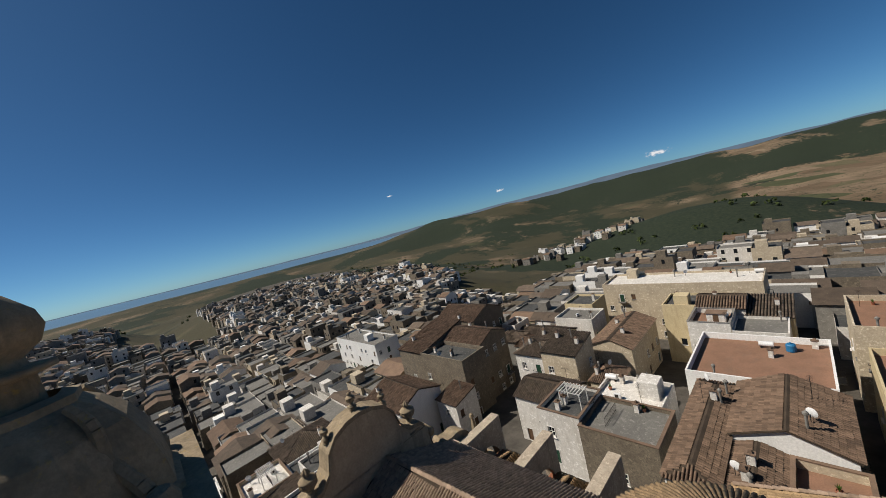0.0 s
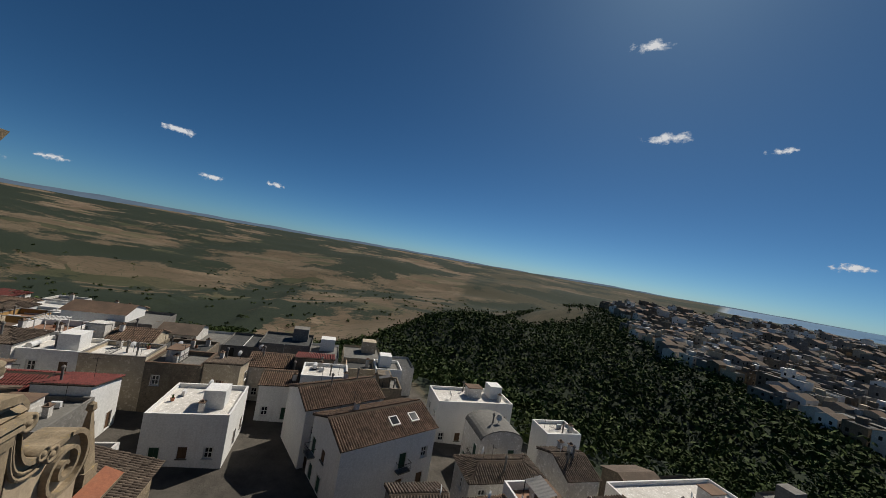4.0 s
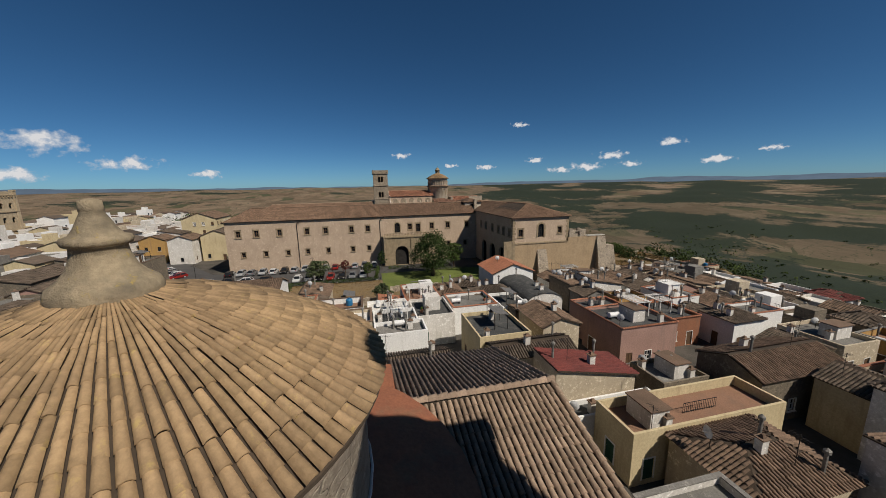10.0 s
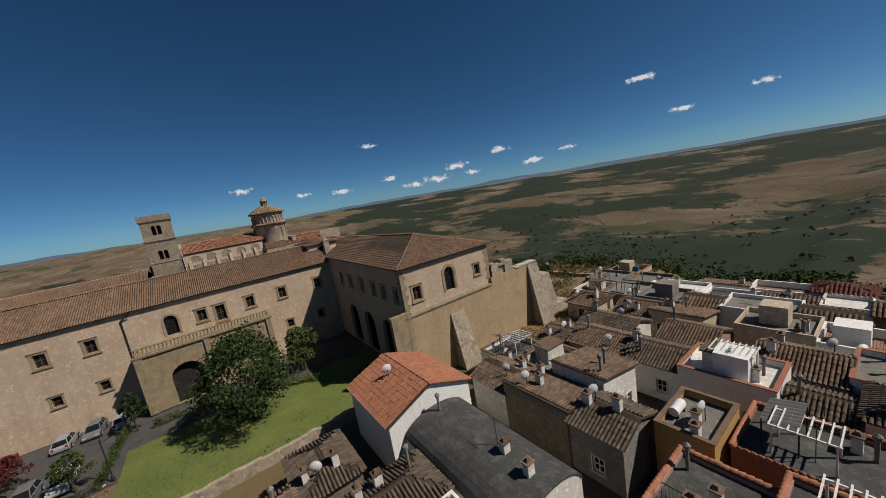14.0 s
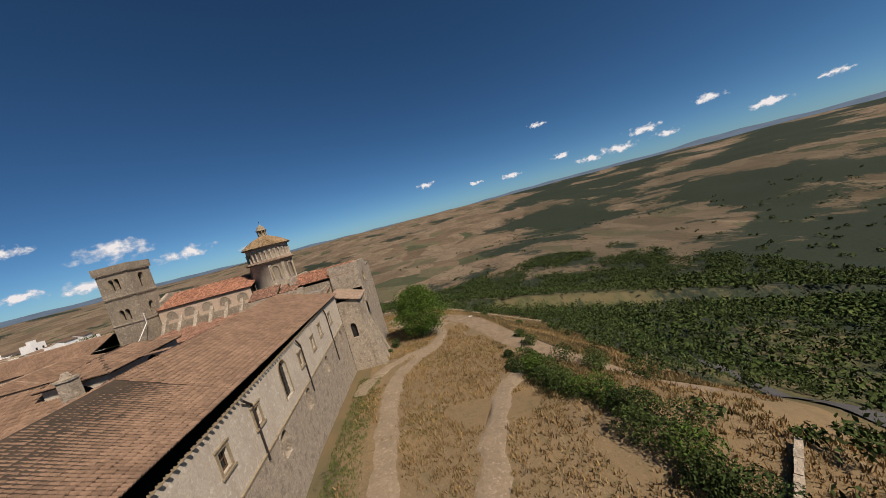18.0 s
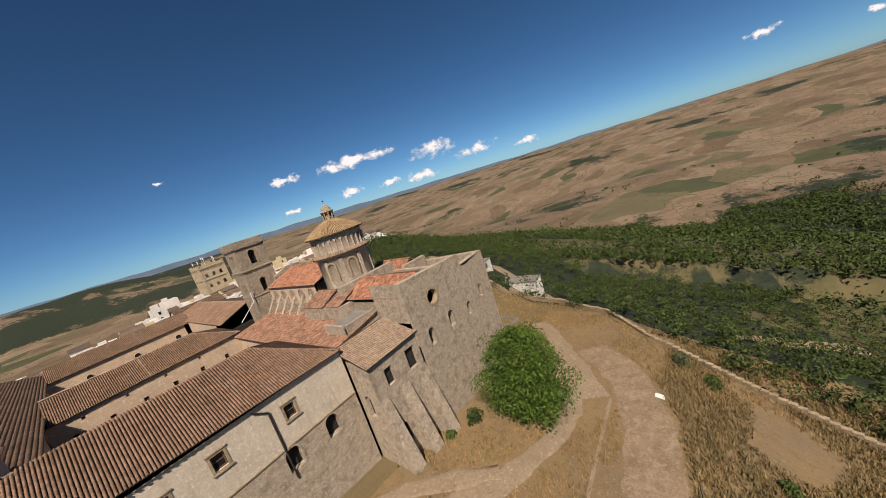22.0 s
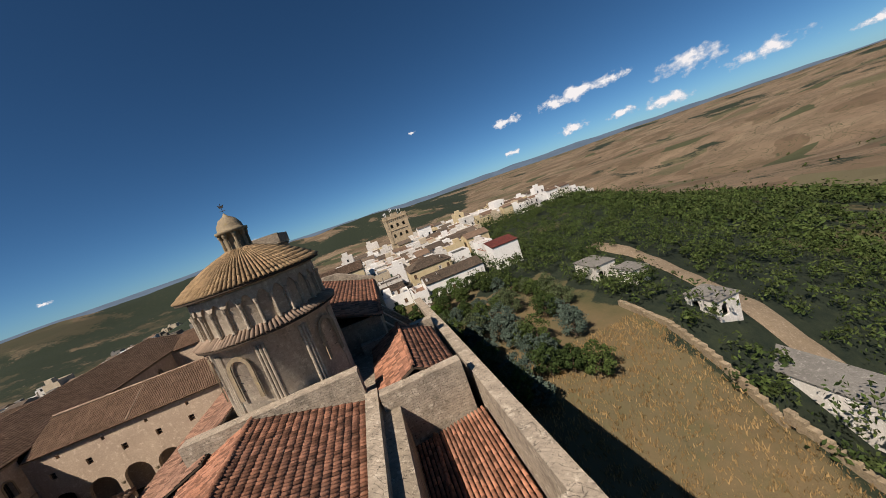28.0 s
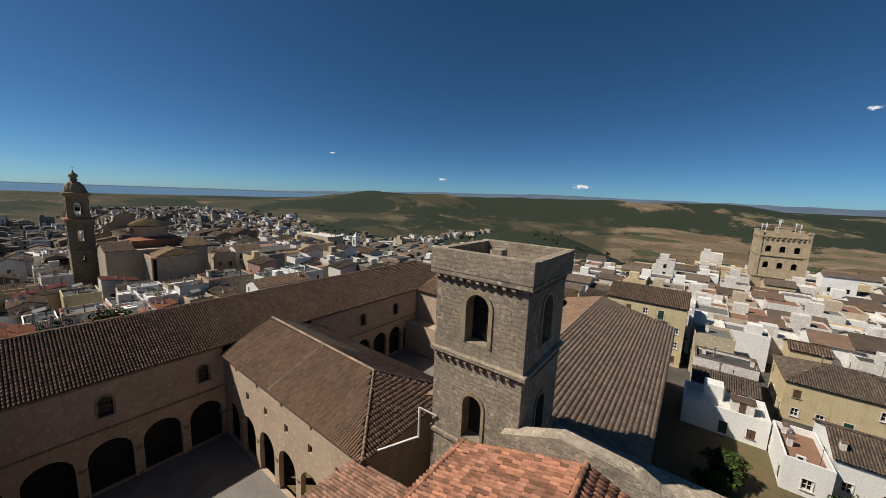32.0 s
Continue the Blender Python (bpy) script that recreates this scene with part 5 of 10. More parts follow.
# bastion wall in front of the wing
ba = Shape().use("stone_bastion")
ba.prism([(-0.4, 15.6), (-0.4, 0.2), (3, 0.2), (3, 14.6), (2.6, 15.6)], 1.5, 14.15)
ba.prism([(-0.4, 0.2), (-0.3, -9.6), (1.2, -9.8), (1.4, 0.2)], 1.5, 15.2)
ba.use("stone_moulding").box(-0.55, 0.0, 0.2, 15.7, 14.15, 14.35).box(-0.5, 0.2, 14.6, 17.4, 4, 14.9)
bastion = single("bastion_wall", ba, None, "tan rendered terrace wall under the monastery wing", "wall", kind="structure")
bu = Shape()
for y0, y1, top in ((8.6, 6.2, 12.6), (-8.0, -10.4, 15.0)):
    bu.face((-3.4, y0 + 0.4, 1.5), (-3.4, y1 - 0.4, 1.5), (-0.45, y1, top), (-0.45, y0, top))
    bu.face((-3.4, y0 + 0.4, 1.5), (-0.45, y0, top), (-0.45, y0, 1.5)).face((-3.4, y1 - 0.4, 1.5), (-0.45, y1, 1.5), (-0.45, y1, top))
bu.box(-2.2, 2.4, -14.0, -9.4, 1.5, 12.6, 1.3).box(-1.6, 1.6, -17.5, -13.0, 1.5, 6.5, 0.6)
part("buttress", bu, "stone_rubble", bastion)
ru = Shape().use("stone_rubble").wall((-0.3, -0.15), (-0.3, -4.8), 14.5, 16.9, [(1.5, 2.9, 14.7, 16.5)], 0.25)
ru.box(0.0, 0.5, -4.8, -0.15, 14.0, 16.9).box(-0.3, 0.5, -3.4, -2.4, 16.9, 17.3).box(-0.3, 0.5, -1.2, -0.2, 16.9, 17.2).face((-0.3, -4.8, 14.5), (0.0, -4.8, 14.5), (0.0, -4.8, 16.9), (-0.3, -4.8, 16.9)).face((-0.3, -4.8, 16.9), (0.0, -4.8, 16.9), (0.0, -0.15, 16.9), (-0.3, -0.15, 16.9))
part("ruined_wall", ru, None, bastion, "broken wall end with a walled-up window")
cp = random.Random(2)
for i in range(11):
    part("coping_stone", Shape().box(-0.45 + cp.uniform(-0.05, 0.05), 0.75, -5.6 - i * 0.46, -5.2 - i * 0.46, 15.2, 15.36 + cp.uniform(0, 0.1)), "rock_white", bastion)


# ---- abbey church ----
def cone_tiles(cx, cy, r0, z0, r1, z1, n, mat, parent, l=0.45, squash=0.0, a0=0.0, a1=2 * math.pi):
    """Tiles laid up a cone in columns that narrow towards the top; squash bows the slope outwards."""
    L = math.hypot(r0 - r1, z1 - z0)
    k = int(L / l)
    org, E, S, N, w = [], [], [], [], []
    for i in range(n):
        a = a0 + (a1 - a0) * (i + 0.5) / n
        ca, sa = math.cos(a), math.sin(a)
        for j in range(k):
            t = j / k
            bow = squash * math.sin(math.pi * t)
            r, z = r0 + (r1 - r0) * t, z0 + (z1 - z0) * t + bow
            t2 = (j + 1) / k
            r2, z2 = r0 + (r1 - r0) * t2, z0 + (z1 - z0) * t2 + squash * math.sin(math.pi * t2)
            s = np.array((ca * (r2 - r), sa * (r2 - r), z2 - z))
            s /= np.linalg.norm(s)
            e = np.array((-sa, ca, 0))
            org.append((cx + r * ca, cy + r * sa, z + 0.02 + rng.normal(0, 0.012)))
            E.append(e)
            S.append(s)
            nn = np.cross(e, s)
            N.append(nn if nn[2] > 0 else -nn)
            w.append((a1 - a0) * max(r, 0.6) / n)
    E, S, N, w = np.array(E), np.array(S), np.array(N), np.array(w)
    ob = part("tiles", tiles_mesh("tiles", np.array(org), E, S, N, w, L / k, mat), None, parent)
    tagged(ob, kind="stuff")
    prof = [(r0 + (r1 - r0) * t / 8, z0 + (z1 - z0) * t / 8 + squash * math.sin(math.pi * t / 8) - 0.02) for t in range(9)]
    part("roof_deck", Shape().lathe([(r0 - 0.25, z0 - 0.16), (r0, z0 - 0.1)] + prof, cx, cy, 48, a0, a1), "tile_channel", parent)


church = thing("abbey_church", "grey stone abbey church with a drum dome and red tiled roofs", "church")
# east end wall
ew = Shape().use("stone_rubble")
APW = [(79.6, 12.7, 0.6, 2.6), (84.5, 12.9, 0.6, 2.6), (89.3, 12.4, 0.5, 2.2), (93.6, 13.6, 0.5, 2.2)]
ew.wall((76.8, -4.5), (97, -4.5), -3.5, 20.2, [(x - 76.8 - w, x - 76.8 + w, z, z + h, True) for x, z, w, h in APW] + [(82 - 76.8 - 1.15, 82 - 76.8 + 1.15, 18.0, 20.15, True)], 0.9, 10)
ew.face((76.8, -4.5, 20.2), (90.2, -4.5, 20.2), (90.2, -4.5, 22.6), (76.8, -4.5, 23.3))
ew.face((90.2, -4.5, 20.2), (97, -4.5, 20.2), (96.8, -4.5, 20.9), (91.2, -4.5, 20.25), (90.2, -4.5, 20.7))
ew.face((76.8, -3.4, 20), (76.8, -3.4, 23.3), (90.2, -3.4, 22.6), (90.2, -3.4, 20.7), (91.2, -3.4, 20.25), (97, -3.4, 20.9), (97, -3.4, 17), (76.8, -3.4, 17))
ew.face((76.8, -4.5, 23.3), (90.2, -4.5, 22.6), (90.2, -3.4, 22.6), (76.8, -3.4, 23.3)).face((90.2, -4.5, 22.6), (90.2, -4.5, 20.7), (90.2, -3.4, 20.7), (90.2, -3.4, 22.6))
ew.face((90.2, -4.5, 20.7), (97, -4.5, 20.9), (97, -3.4, 20.9), (90.2, -3.4, 20.7))
ew.wall((76.8, 2.0), (76.8, -4.5), 14, 20.2).face((76.8, 2, 20.2), (76.8, -4.5, 20.2), (76.8, -4.5, 23.3), (76.8, 2, 23.3))
ew.wall((97, -4.5), (97, 38), -3.5, 18.6, [(6, 6.9, 9, 11.5, True), (12, 12.9, 9, 11.5, True)], 0.6)
ew.face((97, -4.5, 18.6), (97, 38, 18.6), (97, 18, 20.0), (97, -4.5, 20.9))
ew.face((96.0, 38, 18.6), (96.0, -4.5, 17), (96.0, -4.5, 20.9), (96.0, 18, 20.0))
ew.face((97, -4.5, 20.9), (97, 18, 20.0), (96, 18, 20.0), (96, -4.5, 20.9)).face((97, 18, 20.0), (97, 38, 18.6), (96, 38, 18.6), (96, 18, 20.0))
part("end_wall", ew, None, church, "high weathered rubble end wall with a round window")
APWIN = arched_window(1.2, 2.6, 0.9, "stone_grey", "dark_room", False, 0.16)
for x, z, w, h in APW:
    place("window", APWIN, church, x, -4.5, z, 0, (w / 0.6, 1, h / 2.6))
rose = Shape().use("stone_moulding")
for i in range(24):
    a, b = 2 * math.pi * i / 24, 2 * math.pi * (i + 1) / 24
    rose.face(*[(82 + r * math.cos(t), -4.58, 19.1 + r * math.sin(t)) for r, t in ((1.5, a), (1.5, b), (1.1, b), (1.1, a))])
    rose.face(*[(82 + 1.1 * math.cos(t), y, 19.1 + 1.1 * math.sin(t)) for t, y in ((a, -4.58), (b, -4.58), (b, -3.6), (a, -3.6))])
part("round_window", rose, None, church, "round stone window rim")
# body of the church
bd = Shape().use("stone_grey").box(77.2, 90.6, -3.4, 38.4, 6, 20.6, skip="b").box(90.6, 96.0, -3.4, 37.5, 6, 15.5, skip="b")
bd.box(78.0, 91.0, 20, 38.4, 20, 23.6)
part("body", bd, None, church)
cl = Shape().use("plaster_abbey").wall((77.9, 38.4), (77.9, 19.0), 20.6, 23.8, [(1.2 + i * 3.7, 3.6 + i * 3.7, 21.2, 23.1, True) for i in range(5)], 0.4)
part("clerestory", cl, None, church, "clerestory wall with a row of round arches")
# near-black sheet behind the arches paints their shaded depth
part("clerestory_window", Shape().box(78.25, 78.3, 19, 38.3, 20.7, 23.7), "dark_room", church)
# tile roofs
tile_slope([(77.6, 38.4, 23.9), (77.6, 18.5, 23.9), (84.5, 18.5, 26.2), (84.5, 38.4, 26.2)], "tile_red", church)
tile_slope([(91.3, 18.5, 23.8), (91.3, 38.4, 23.8), (84.5, 38.4, 26.2), (84.5, 18.5, 26.2)], "tile_red", church)
ridge((84.5, 19, 26.25), (84.5, 38.4, 26.25), "tile_red", church)
ridge((77.8, 19, 24.0), (77.8, 38.4, 24.0), "tile_red", church, 0.13)
ridge((91.2, 19, 23.95), (91.2, 38.4, 23.95), "tile_red", church, 0.13)
tile_slope([(68.2, 38.0, 17.7), (68.2, 2.6, 17.7), (77.2, 2.6, 19.1), (77.2, 38.0, 19.1)], "tile_strip", church)
ridge((68.5, 20.4, 17.85), (77.0, 20.4, 19.2), "tile_strip", church, 0.13)
for k in range(6):
    y = 21.0 + k * 3.2
    sb = Shape().face((75.2, y, 18.6), (77.9, y, 18.9), (77.9, y, 22.0)).face((77.9, y + 0.7, 18.9), (75.2, y + 0.7, 18.6), (77.9, y + 0.7, 22.0)).face((75.2, y, 18.6), (77.9, y, 22.0), (77.9, y + 0.7, 22.0), (75.2, y + 0.7, 18.6))
    part("buttress", sb, "stone_rubble", church)
st = Shape().use("plaster_abbey").wall((68.8, 38), (68.8, 17), CZ, 17.6, [(2 + i * 3.4, 4.4 + i * 3.4, CZ, CZ + 5, True) for i in range(6)] + [(2.8 + i * 5, 3.4 + i * 5, 15, 15.8) for i in range(4)], 0.5).box(71, 76.8, 2, 38, 6, 17.6, skip="b").box(68.3, 76.8, 1.5, 2.5, 14, 17.5)
part("wall", st, None, church)
# choir roof: shallow red slopes

tile_slope([(76.9, 9.8, 21.2), (76.9, -3.4, 21.2), (81.4, -3.4, 23.0), (81.4, 9.8, 23.0)], "tile_red", church)
tile_slope([(88.7, -3.4, 20.8), (88.7, 9.8, 20.8), (81.4, 9.8, 23.0), (81.4, -3.4, 23.0)], "tile_red", church)
ridge((81.4, -3.4, 23.0), (81.4, 9.8, 23.0), "tile_red", church, 0.2)
for bx in ((88.5, 89.4, -3.4, 9.8, 17, 21.4), (77.0, 88.6, 9.6, 10.6, 18, 23.2), (89.6, 95.4, 7.6, 8.5, 15, 21.8), (89.6, 95.0, 8.5, 18.5, 14, 20.6), (88.4, 95.6, 18.5, 19.3, 14, 21.6)):
    part("parapet", Shape().box(*bx), "stone_rubble", church, "lichened stone parapet between the roofs")
tile_slope([(89.4, -3.4, 16.9), (95.9, -3.4, 17.6), (95.9, 7.6, 17.6), (89.4, 7.6, 17.4)], "tile_red", church)
ridge((91.6, -3.0, 17.2), (92.0, 7.4, 17.7), "tile_red", church)
tile_slope([(95.2, 8.4, 20.7), (95.2, 18.5, 20.7), (92.3, 18.5, 22.3), (92.3, 8.4, 22.3)], "tile_red", church)
tile_slope([(89.4, 18.5, 20.9), (89.4, 8.4, 20.9), (92.3, 8.4, 22.3), (92.3, 18.5, 22.3)], "tile_red", church)
ridge((92.3, 8.3, 22.35), (92.3, 18.5, 22.35), "tile_red", church, 0.2)
# left shoulder beside the dome
ls = Shape().use("concrete").box(71.6, 77.2, 3.2, 8.0, 15, 19.3).use("stone_rubble").box(74.9, 78.4, 8.0, 12.6, 16, 20.85, skip="b").box(74.5, 78.4, 12.6, 18.8, 16, 20.8, skip="b")
ls.box(71.4, 71.8, 3.2, 8.0, 17, 19.75).box(71.8, 77.2, 2.9, 3.3, 17, 19.7)
part("side_chapel", ls, None, church, "flat grey terrace and low chapel beside the dome")
tile_slope([(75.0, 12.6, 20.9), (75.0, 8.6, 20.9), (78.4, 8.6, 22.2), (78.4, 12.6, 22.2)], "tile_strip", church)
tile_slope([(74.6, 18.8, 20.9), (74.6, 12.8, 20.9), (78.4, 12.8, 22.6), (78.4, 18.8, 22.6)], "tile_strip", church)
# stone gable behind the nave
ga = Shape().use("stone_rubble")
gp = [(80.0, 23.6), (91.6, 22.0), (91.6, 24.3), (86.6, 26.7), (83.2, 26.9), (80.0, 25.6)]
for y, rev in ((38.4, False), (39.3, True)):
    pts = [(x, y, z) for x, z in gp]
    ga.face(*(reversed(pts) if rev else pts))
for (x0, z0), (x1, z1) in zip(gp, gp[1:] + gp[:1]):
    ga.face((x0, 38.4, z0), (x0, 39.3, z0), (x1, 39.3, z1), (x1, 38.4, z1))
ga.box(80.9, 91.6, 38.4, 46.2, 4, 22.2, skip="b")
part("gable", ga, None, church, "stone gable at the foot of the tower")
# sacristy block
sa = Shape().use("stone_rubble").wall((68.3, -4.2), (76.8, -4.2), -1, 16.4, [(2.0, 3.3, 12.4, 14.7), (5.9, 7.6, 12.0, 14.9), (1.2, 2.8, 4.2, 7.0, True)], 0.6)
sa.wall((68.3, 0), (68.3, -4.2), -1, 16.8, [(1.2, 2.4, 9, 12, True)], 0.5).wall((76.8, -4.2), (76.8, 2), 3, 17.5)
part("sacristy", sa, None, church, "rubble stone block with large dark openings")
# near-black box behind the sacristy holes paints the unlit inside
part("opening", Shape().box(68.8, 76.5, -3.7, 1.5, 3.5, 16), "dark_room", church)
tile_slope([(67.9, -4.6, 16.4), (77.0, -4.6, 16.4), (77.0, 1.6, 18.4), (67.9, 1.6, 18.4)], "tile_nave", church)
for x in (69.0, 72.6, 76.2):
    bt = Shape()
    bt.face((x - 0.9, -6.9, 0.2), (x + 0.9, -6.9, 0.2), (x + 0.7, -4.2, 11.5), (x - 0.7, -4.2, 11.5))
    bt.face((x - 0.9, -6.9, 0.2), (x - 0.7, -4.2, 11.5), (x - 0.9, -4.2, 0.2)).face((x + 0.9, -6.9, 0.2), (x + 0.9, -4.2, 0.2), (x + 0.7, -4.2, 11.5))
    part("buttress", bt, "stone_rubble", church)
# flying buttress walls on the garden side
for y in (22.5, 27.0, 31.5, 36.0):
    fb = Shape().use("stone_rubble")
    for s in (-0.4, 0.4):
        pts = [(91.0, y + s, 6), (97.5, y + s, 6), (97.5, y + s, 12.5), (91.0, y + s, 20.5)]
        fb.face(*(pts if s < 0 else pts[::-1]))
    fb.face((91, y - 0.4, 20.5), (97.5, y - 0.4, 12.5), (97.5, y + 0.4, 12.5), (91, y + 0.4, 20.5))
    part("buttress", fb, None, church)

# dome on its drum
DX, DY = 83.2, 15.2
dome = Shape().lathe([(4.55, 20.0), (4.55, 27.6), (4.75, 27.7), (5.05, 28.0)], DX, DY, 48)
part("drum", dome, "stone_drum", church, "pale stone drum with arched windows", True)
up = Shape().lathe([(4.35, 28.0), (4.35, 31.2), (4.6, 31.3), (4.8, 31.45)], DX, DY, 48)
part("upper_drum", up, "stone_drum", church, "", True)
cone_tiles(DX, DY, 5.2, 27.95, 4.4, 28.45, 104, "tile_nave", church, 0.5)
cone_tiles(DX, DY, 5.15, 31.5, 0.95, 33.9, 104, "tile_dome", church, 0.42, 0.25)
# blind arcade round the upper drum
for i in range(28):
    ar = Shape()
    a = 2 * math.pi * i / 28
    c, s = math.cos(a), math.sin(a)
    rad = lambda r, t, z: (DX + r * math.cos(t), DY + r * math.sin(t), z)
    h = 0.028
    ar.face(rad(4.5, a - h, 28.6), rad(4.5, a + h, 28.6), rad(4.5, a + h, 30.4), rad(4.5, a - h, 30.4))
    for sg in (-1, 1):
        ar.face(rad(4.5, a + sg * h, 28.6), rad(4.3, a + sg * h, 28.6), rad(4.3, a + sg * h, 30.4), rad(4.5, a + sg * h, 30.4))
    st2 = 2 * math.pi / 28
    prev = None
    for k in range(9):
        t = a + h + (st2 - 2 * h) * k / 8
        z = 30.3 + 0.5 * math.sin(math.pi * k / 8)
        if prev:
            ar.face(rad(4.5, prev[0], prev[1]), rad(4.5, t, z), rad(4.5, t, 31.2), rad(4.5, prev[0], 31.2))
            ar.face(rad(4.5, prev[0], prev[1]), rad(4.3, prev[0], prev[1]), rad(4.3, t, z), rad(4.5, t, z))
        prev = (t, z)
    ar.face(rad(4.5, a - h, 30.3), rad(4.5, a + h, 30.3), rad(4.5, a + h, 31.2), rad(4.5, a - h, 31.2))
    part("blind_arch", ar, "stone_drum", church)
    part("colonnette", Shape().lathe([(0.13, 28.55), (0.09, 28.7), (0.085, 29.95), (0.15, 30.15), (0.17, 30.35)], DX + 4.56 * c, DY + 4.56 * s, 8), "stone_drum", church)
DRW = arched_window(1.3, 2.9, 0.25, "stone_moulding", "glass", True, 0.28)
for a in (-1.57 - 0.35, -1.57 + 1.05, 0.7 + 1.0, 3.6):
    place("window", DRW, church, DX + 4.72 * math.cos(a), DY + 4.72 * math.sin(a), 23.9, a + math.pi / 2)
for a in [b_ + q_ for b_ in (-2.9, -2.28, -1.55, -0.9, -0.2, 0.5, 1.2, 2.1) for q_ in (-0.05, 0.0, 0.05)]:
    part("pilaster", Shape().tube((DX + 4.58 * math.cos(a), DY + 4.58 * math.sin(a), 22), (DX + 4.58 * math.cos(a), DY + 4.58 * math.sin(a), 27.3), 0.11, n=8), "stone_drum", church)
la = Shape().use("stone_finial").lathe([(1.1, 33.5), (1.1, 33.75), (0.66, 33.8), (0.66, 35.2), (1.12, 35.25), (1.16, 35.45), (0.92, 35.5), (0.86, 35.85), (0.6, 36.3), (0.2, 36.55), (0.06, 36.75), (0.0, 36.8)], DX, DY, 20)
part("lantern", la, None, church, "small stone lantern with a cupola", True)
for i in range(8):
    a = math.pi * (i + 0.5) / 4
    part("colonnette", Shape().lathe([(0.17, 33.75), (0.12, 33.95), (0.11, 34.85), (0.19, 35.05), (0.19, 35.25)], DX + 0.88 * math.cos(a), DY + 0.88 * math.sin(a), 8), "stone_finial", church)
va = Shape().tube((DX, DY, 36.7), (DX, DY, 37.55), 0.02).tube((DX - 0.2, DY, 36.98), (DX + 0.2, DY, 36.98), 0.016).box(DX - 0.15, DX + 0.15, DY - 0.012, DY + 0.012, 37.2, 37.38).face((DX + 0.15, DY, 37.25), (DX + 0.24, DY, 37.42), (DX + 0.12, DY, 37.38)).face((DX - 0.15, DY, 37.25), (DX - 0.22, DY, 37.48), (DX - 0.08, DY, 37.38))
part("weather_vane", va, "iron", church, "iron cockerel weather vane")

# bell tower of the abbey
TX0, TX1, TY0, TY1 = 74.8, 80.8, 39.0, 45.0
tower = thing("abbey_tower", "square grey stone bell tower with arched windows", "bell tower")
tw = Shape().use("stone_grey")
for (a, b) in (((TX0, TY0), (TX1, TY0)), ((TX1, TY0), (TX1, TY1)), ((TX1, TY1), (TX0, TY1)), ((TX0, TY1), (TX0, TY0))):
    front = a == (TX0, TY1)
    if front:
        hs = [(2.0, 2.9, 23.9, 26.2, True), (3.1, 4.0, 23.9, 26.2, True), (2.0, 2.9, 30.3, 32.6, True), (3.1, 4.0, 30.3, 32.6, True)]
    else:
        hs = [(2.35, 3.65, 23.7, 26.6, True), (2.25, 3.75, 29.9, 32.9, True)]
    tw.wall(a, b, 6, 34.2, hs, 0.8, 10)
part("shaft", tw, None, tower, "weathered stone shaft", False)
for z, d in ((23.0, 0.14), (28.7, 0.22), (33.7, 0.3)):
    s = Shape().sweep([(0, 0), (d, 0.08), (d, 0.3), (0, 0.36)], [(TX0, TY1, z), (TX0, TY0, z), (TX1, TY0, z), (TX1, TY1, z)], True)
    part("string_course", s, "stone_grey", tower)
par = Shape().box(TX0 - 0.3, TX1 + 0.3, TY0 - 0.3, TY0 + 0.25, 34.05, 35.3).box(TX0 - 0.3, TX1 + 0.3, TY1 - 0.25, TY1 + 0.3, 34.05, 35.3).box(TX0 - 0.3, TX0 + 0.25, TY0 + 0.25, TY1 - 0.25, 34.05, 35.25).box(TX1 - 0.25, TX1 + 0.3, TY0 + 0.25, TY1 - 0.25, 34.05, 35.25).box(TX0, TX1, TY0, TY1, 33.9, 34.2).box(77.0, 77.8, 41.5, 42.3, 34.2, 35.2)
part("parapet", par, "stone_grey", tower)
for z in (28.72, 33.72):
    for a, b in (((TX0, TY0), (TX1, TY0)), ((TX1, TY0), (TX1, TY1)), ((TX1, TY1), (TX0, TY1)), ((TX0, TY1), (TX0, TY0))):
        eave_teeth(a, b, tower, z, 1, "stone_grey", 0.55, 0.34, 0.26)
for w, z in ((WT := arched_window(1.3, 2.9, 0.8, "stone_moulding", "dark_room", False, 0.2), 23.7), (arched_window(1.5, 3.0, 0.8, "stone_moulding", "glass", True, 0.25), 29.9)):
    place("window", w, tower, (TX0 + TX1) / 2, TY0, z, FACE["s"])
    place("window", w, tower, TX1, (TY0 + TY1) / 2, z, FACE["e"])
    place("window", w, tower, (TX0 + TX1) / 2, TY1, z, FACE["n"])
WB = arched_window(0.9, 2.3, 0.8, "stone_moulding", "dark_room", False, 0.12)
for z in (23.9, 30.3):
    for dy in (-0.55, 0.55):
        place("window", WB, tower, TX0, (TY0 + TY1) / 2 + dy, z, FACE["w"])
    part("colonnette", Shape().tube((TX0 + 0.2, 42, z), (TX0 + 0.2, 42, z + 1.8), 0.1), "stone_moulding", tower)
pst = Shape().use("frame_white").tube((74.2, 38.4, 22.4), (74.2, 38.4, 24.6), 0.08).tube((74.2, 38.4, 22.5), (70.5, 38.2, 19.6), 0.07).tube((74.2, 38.4, 24.6), (75.2, 38.9, 24.2), 0.06)
part("drainpipe", pst, None, church)


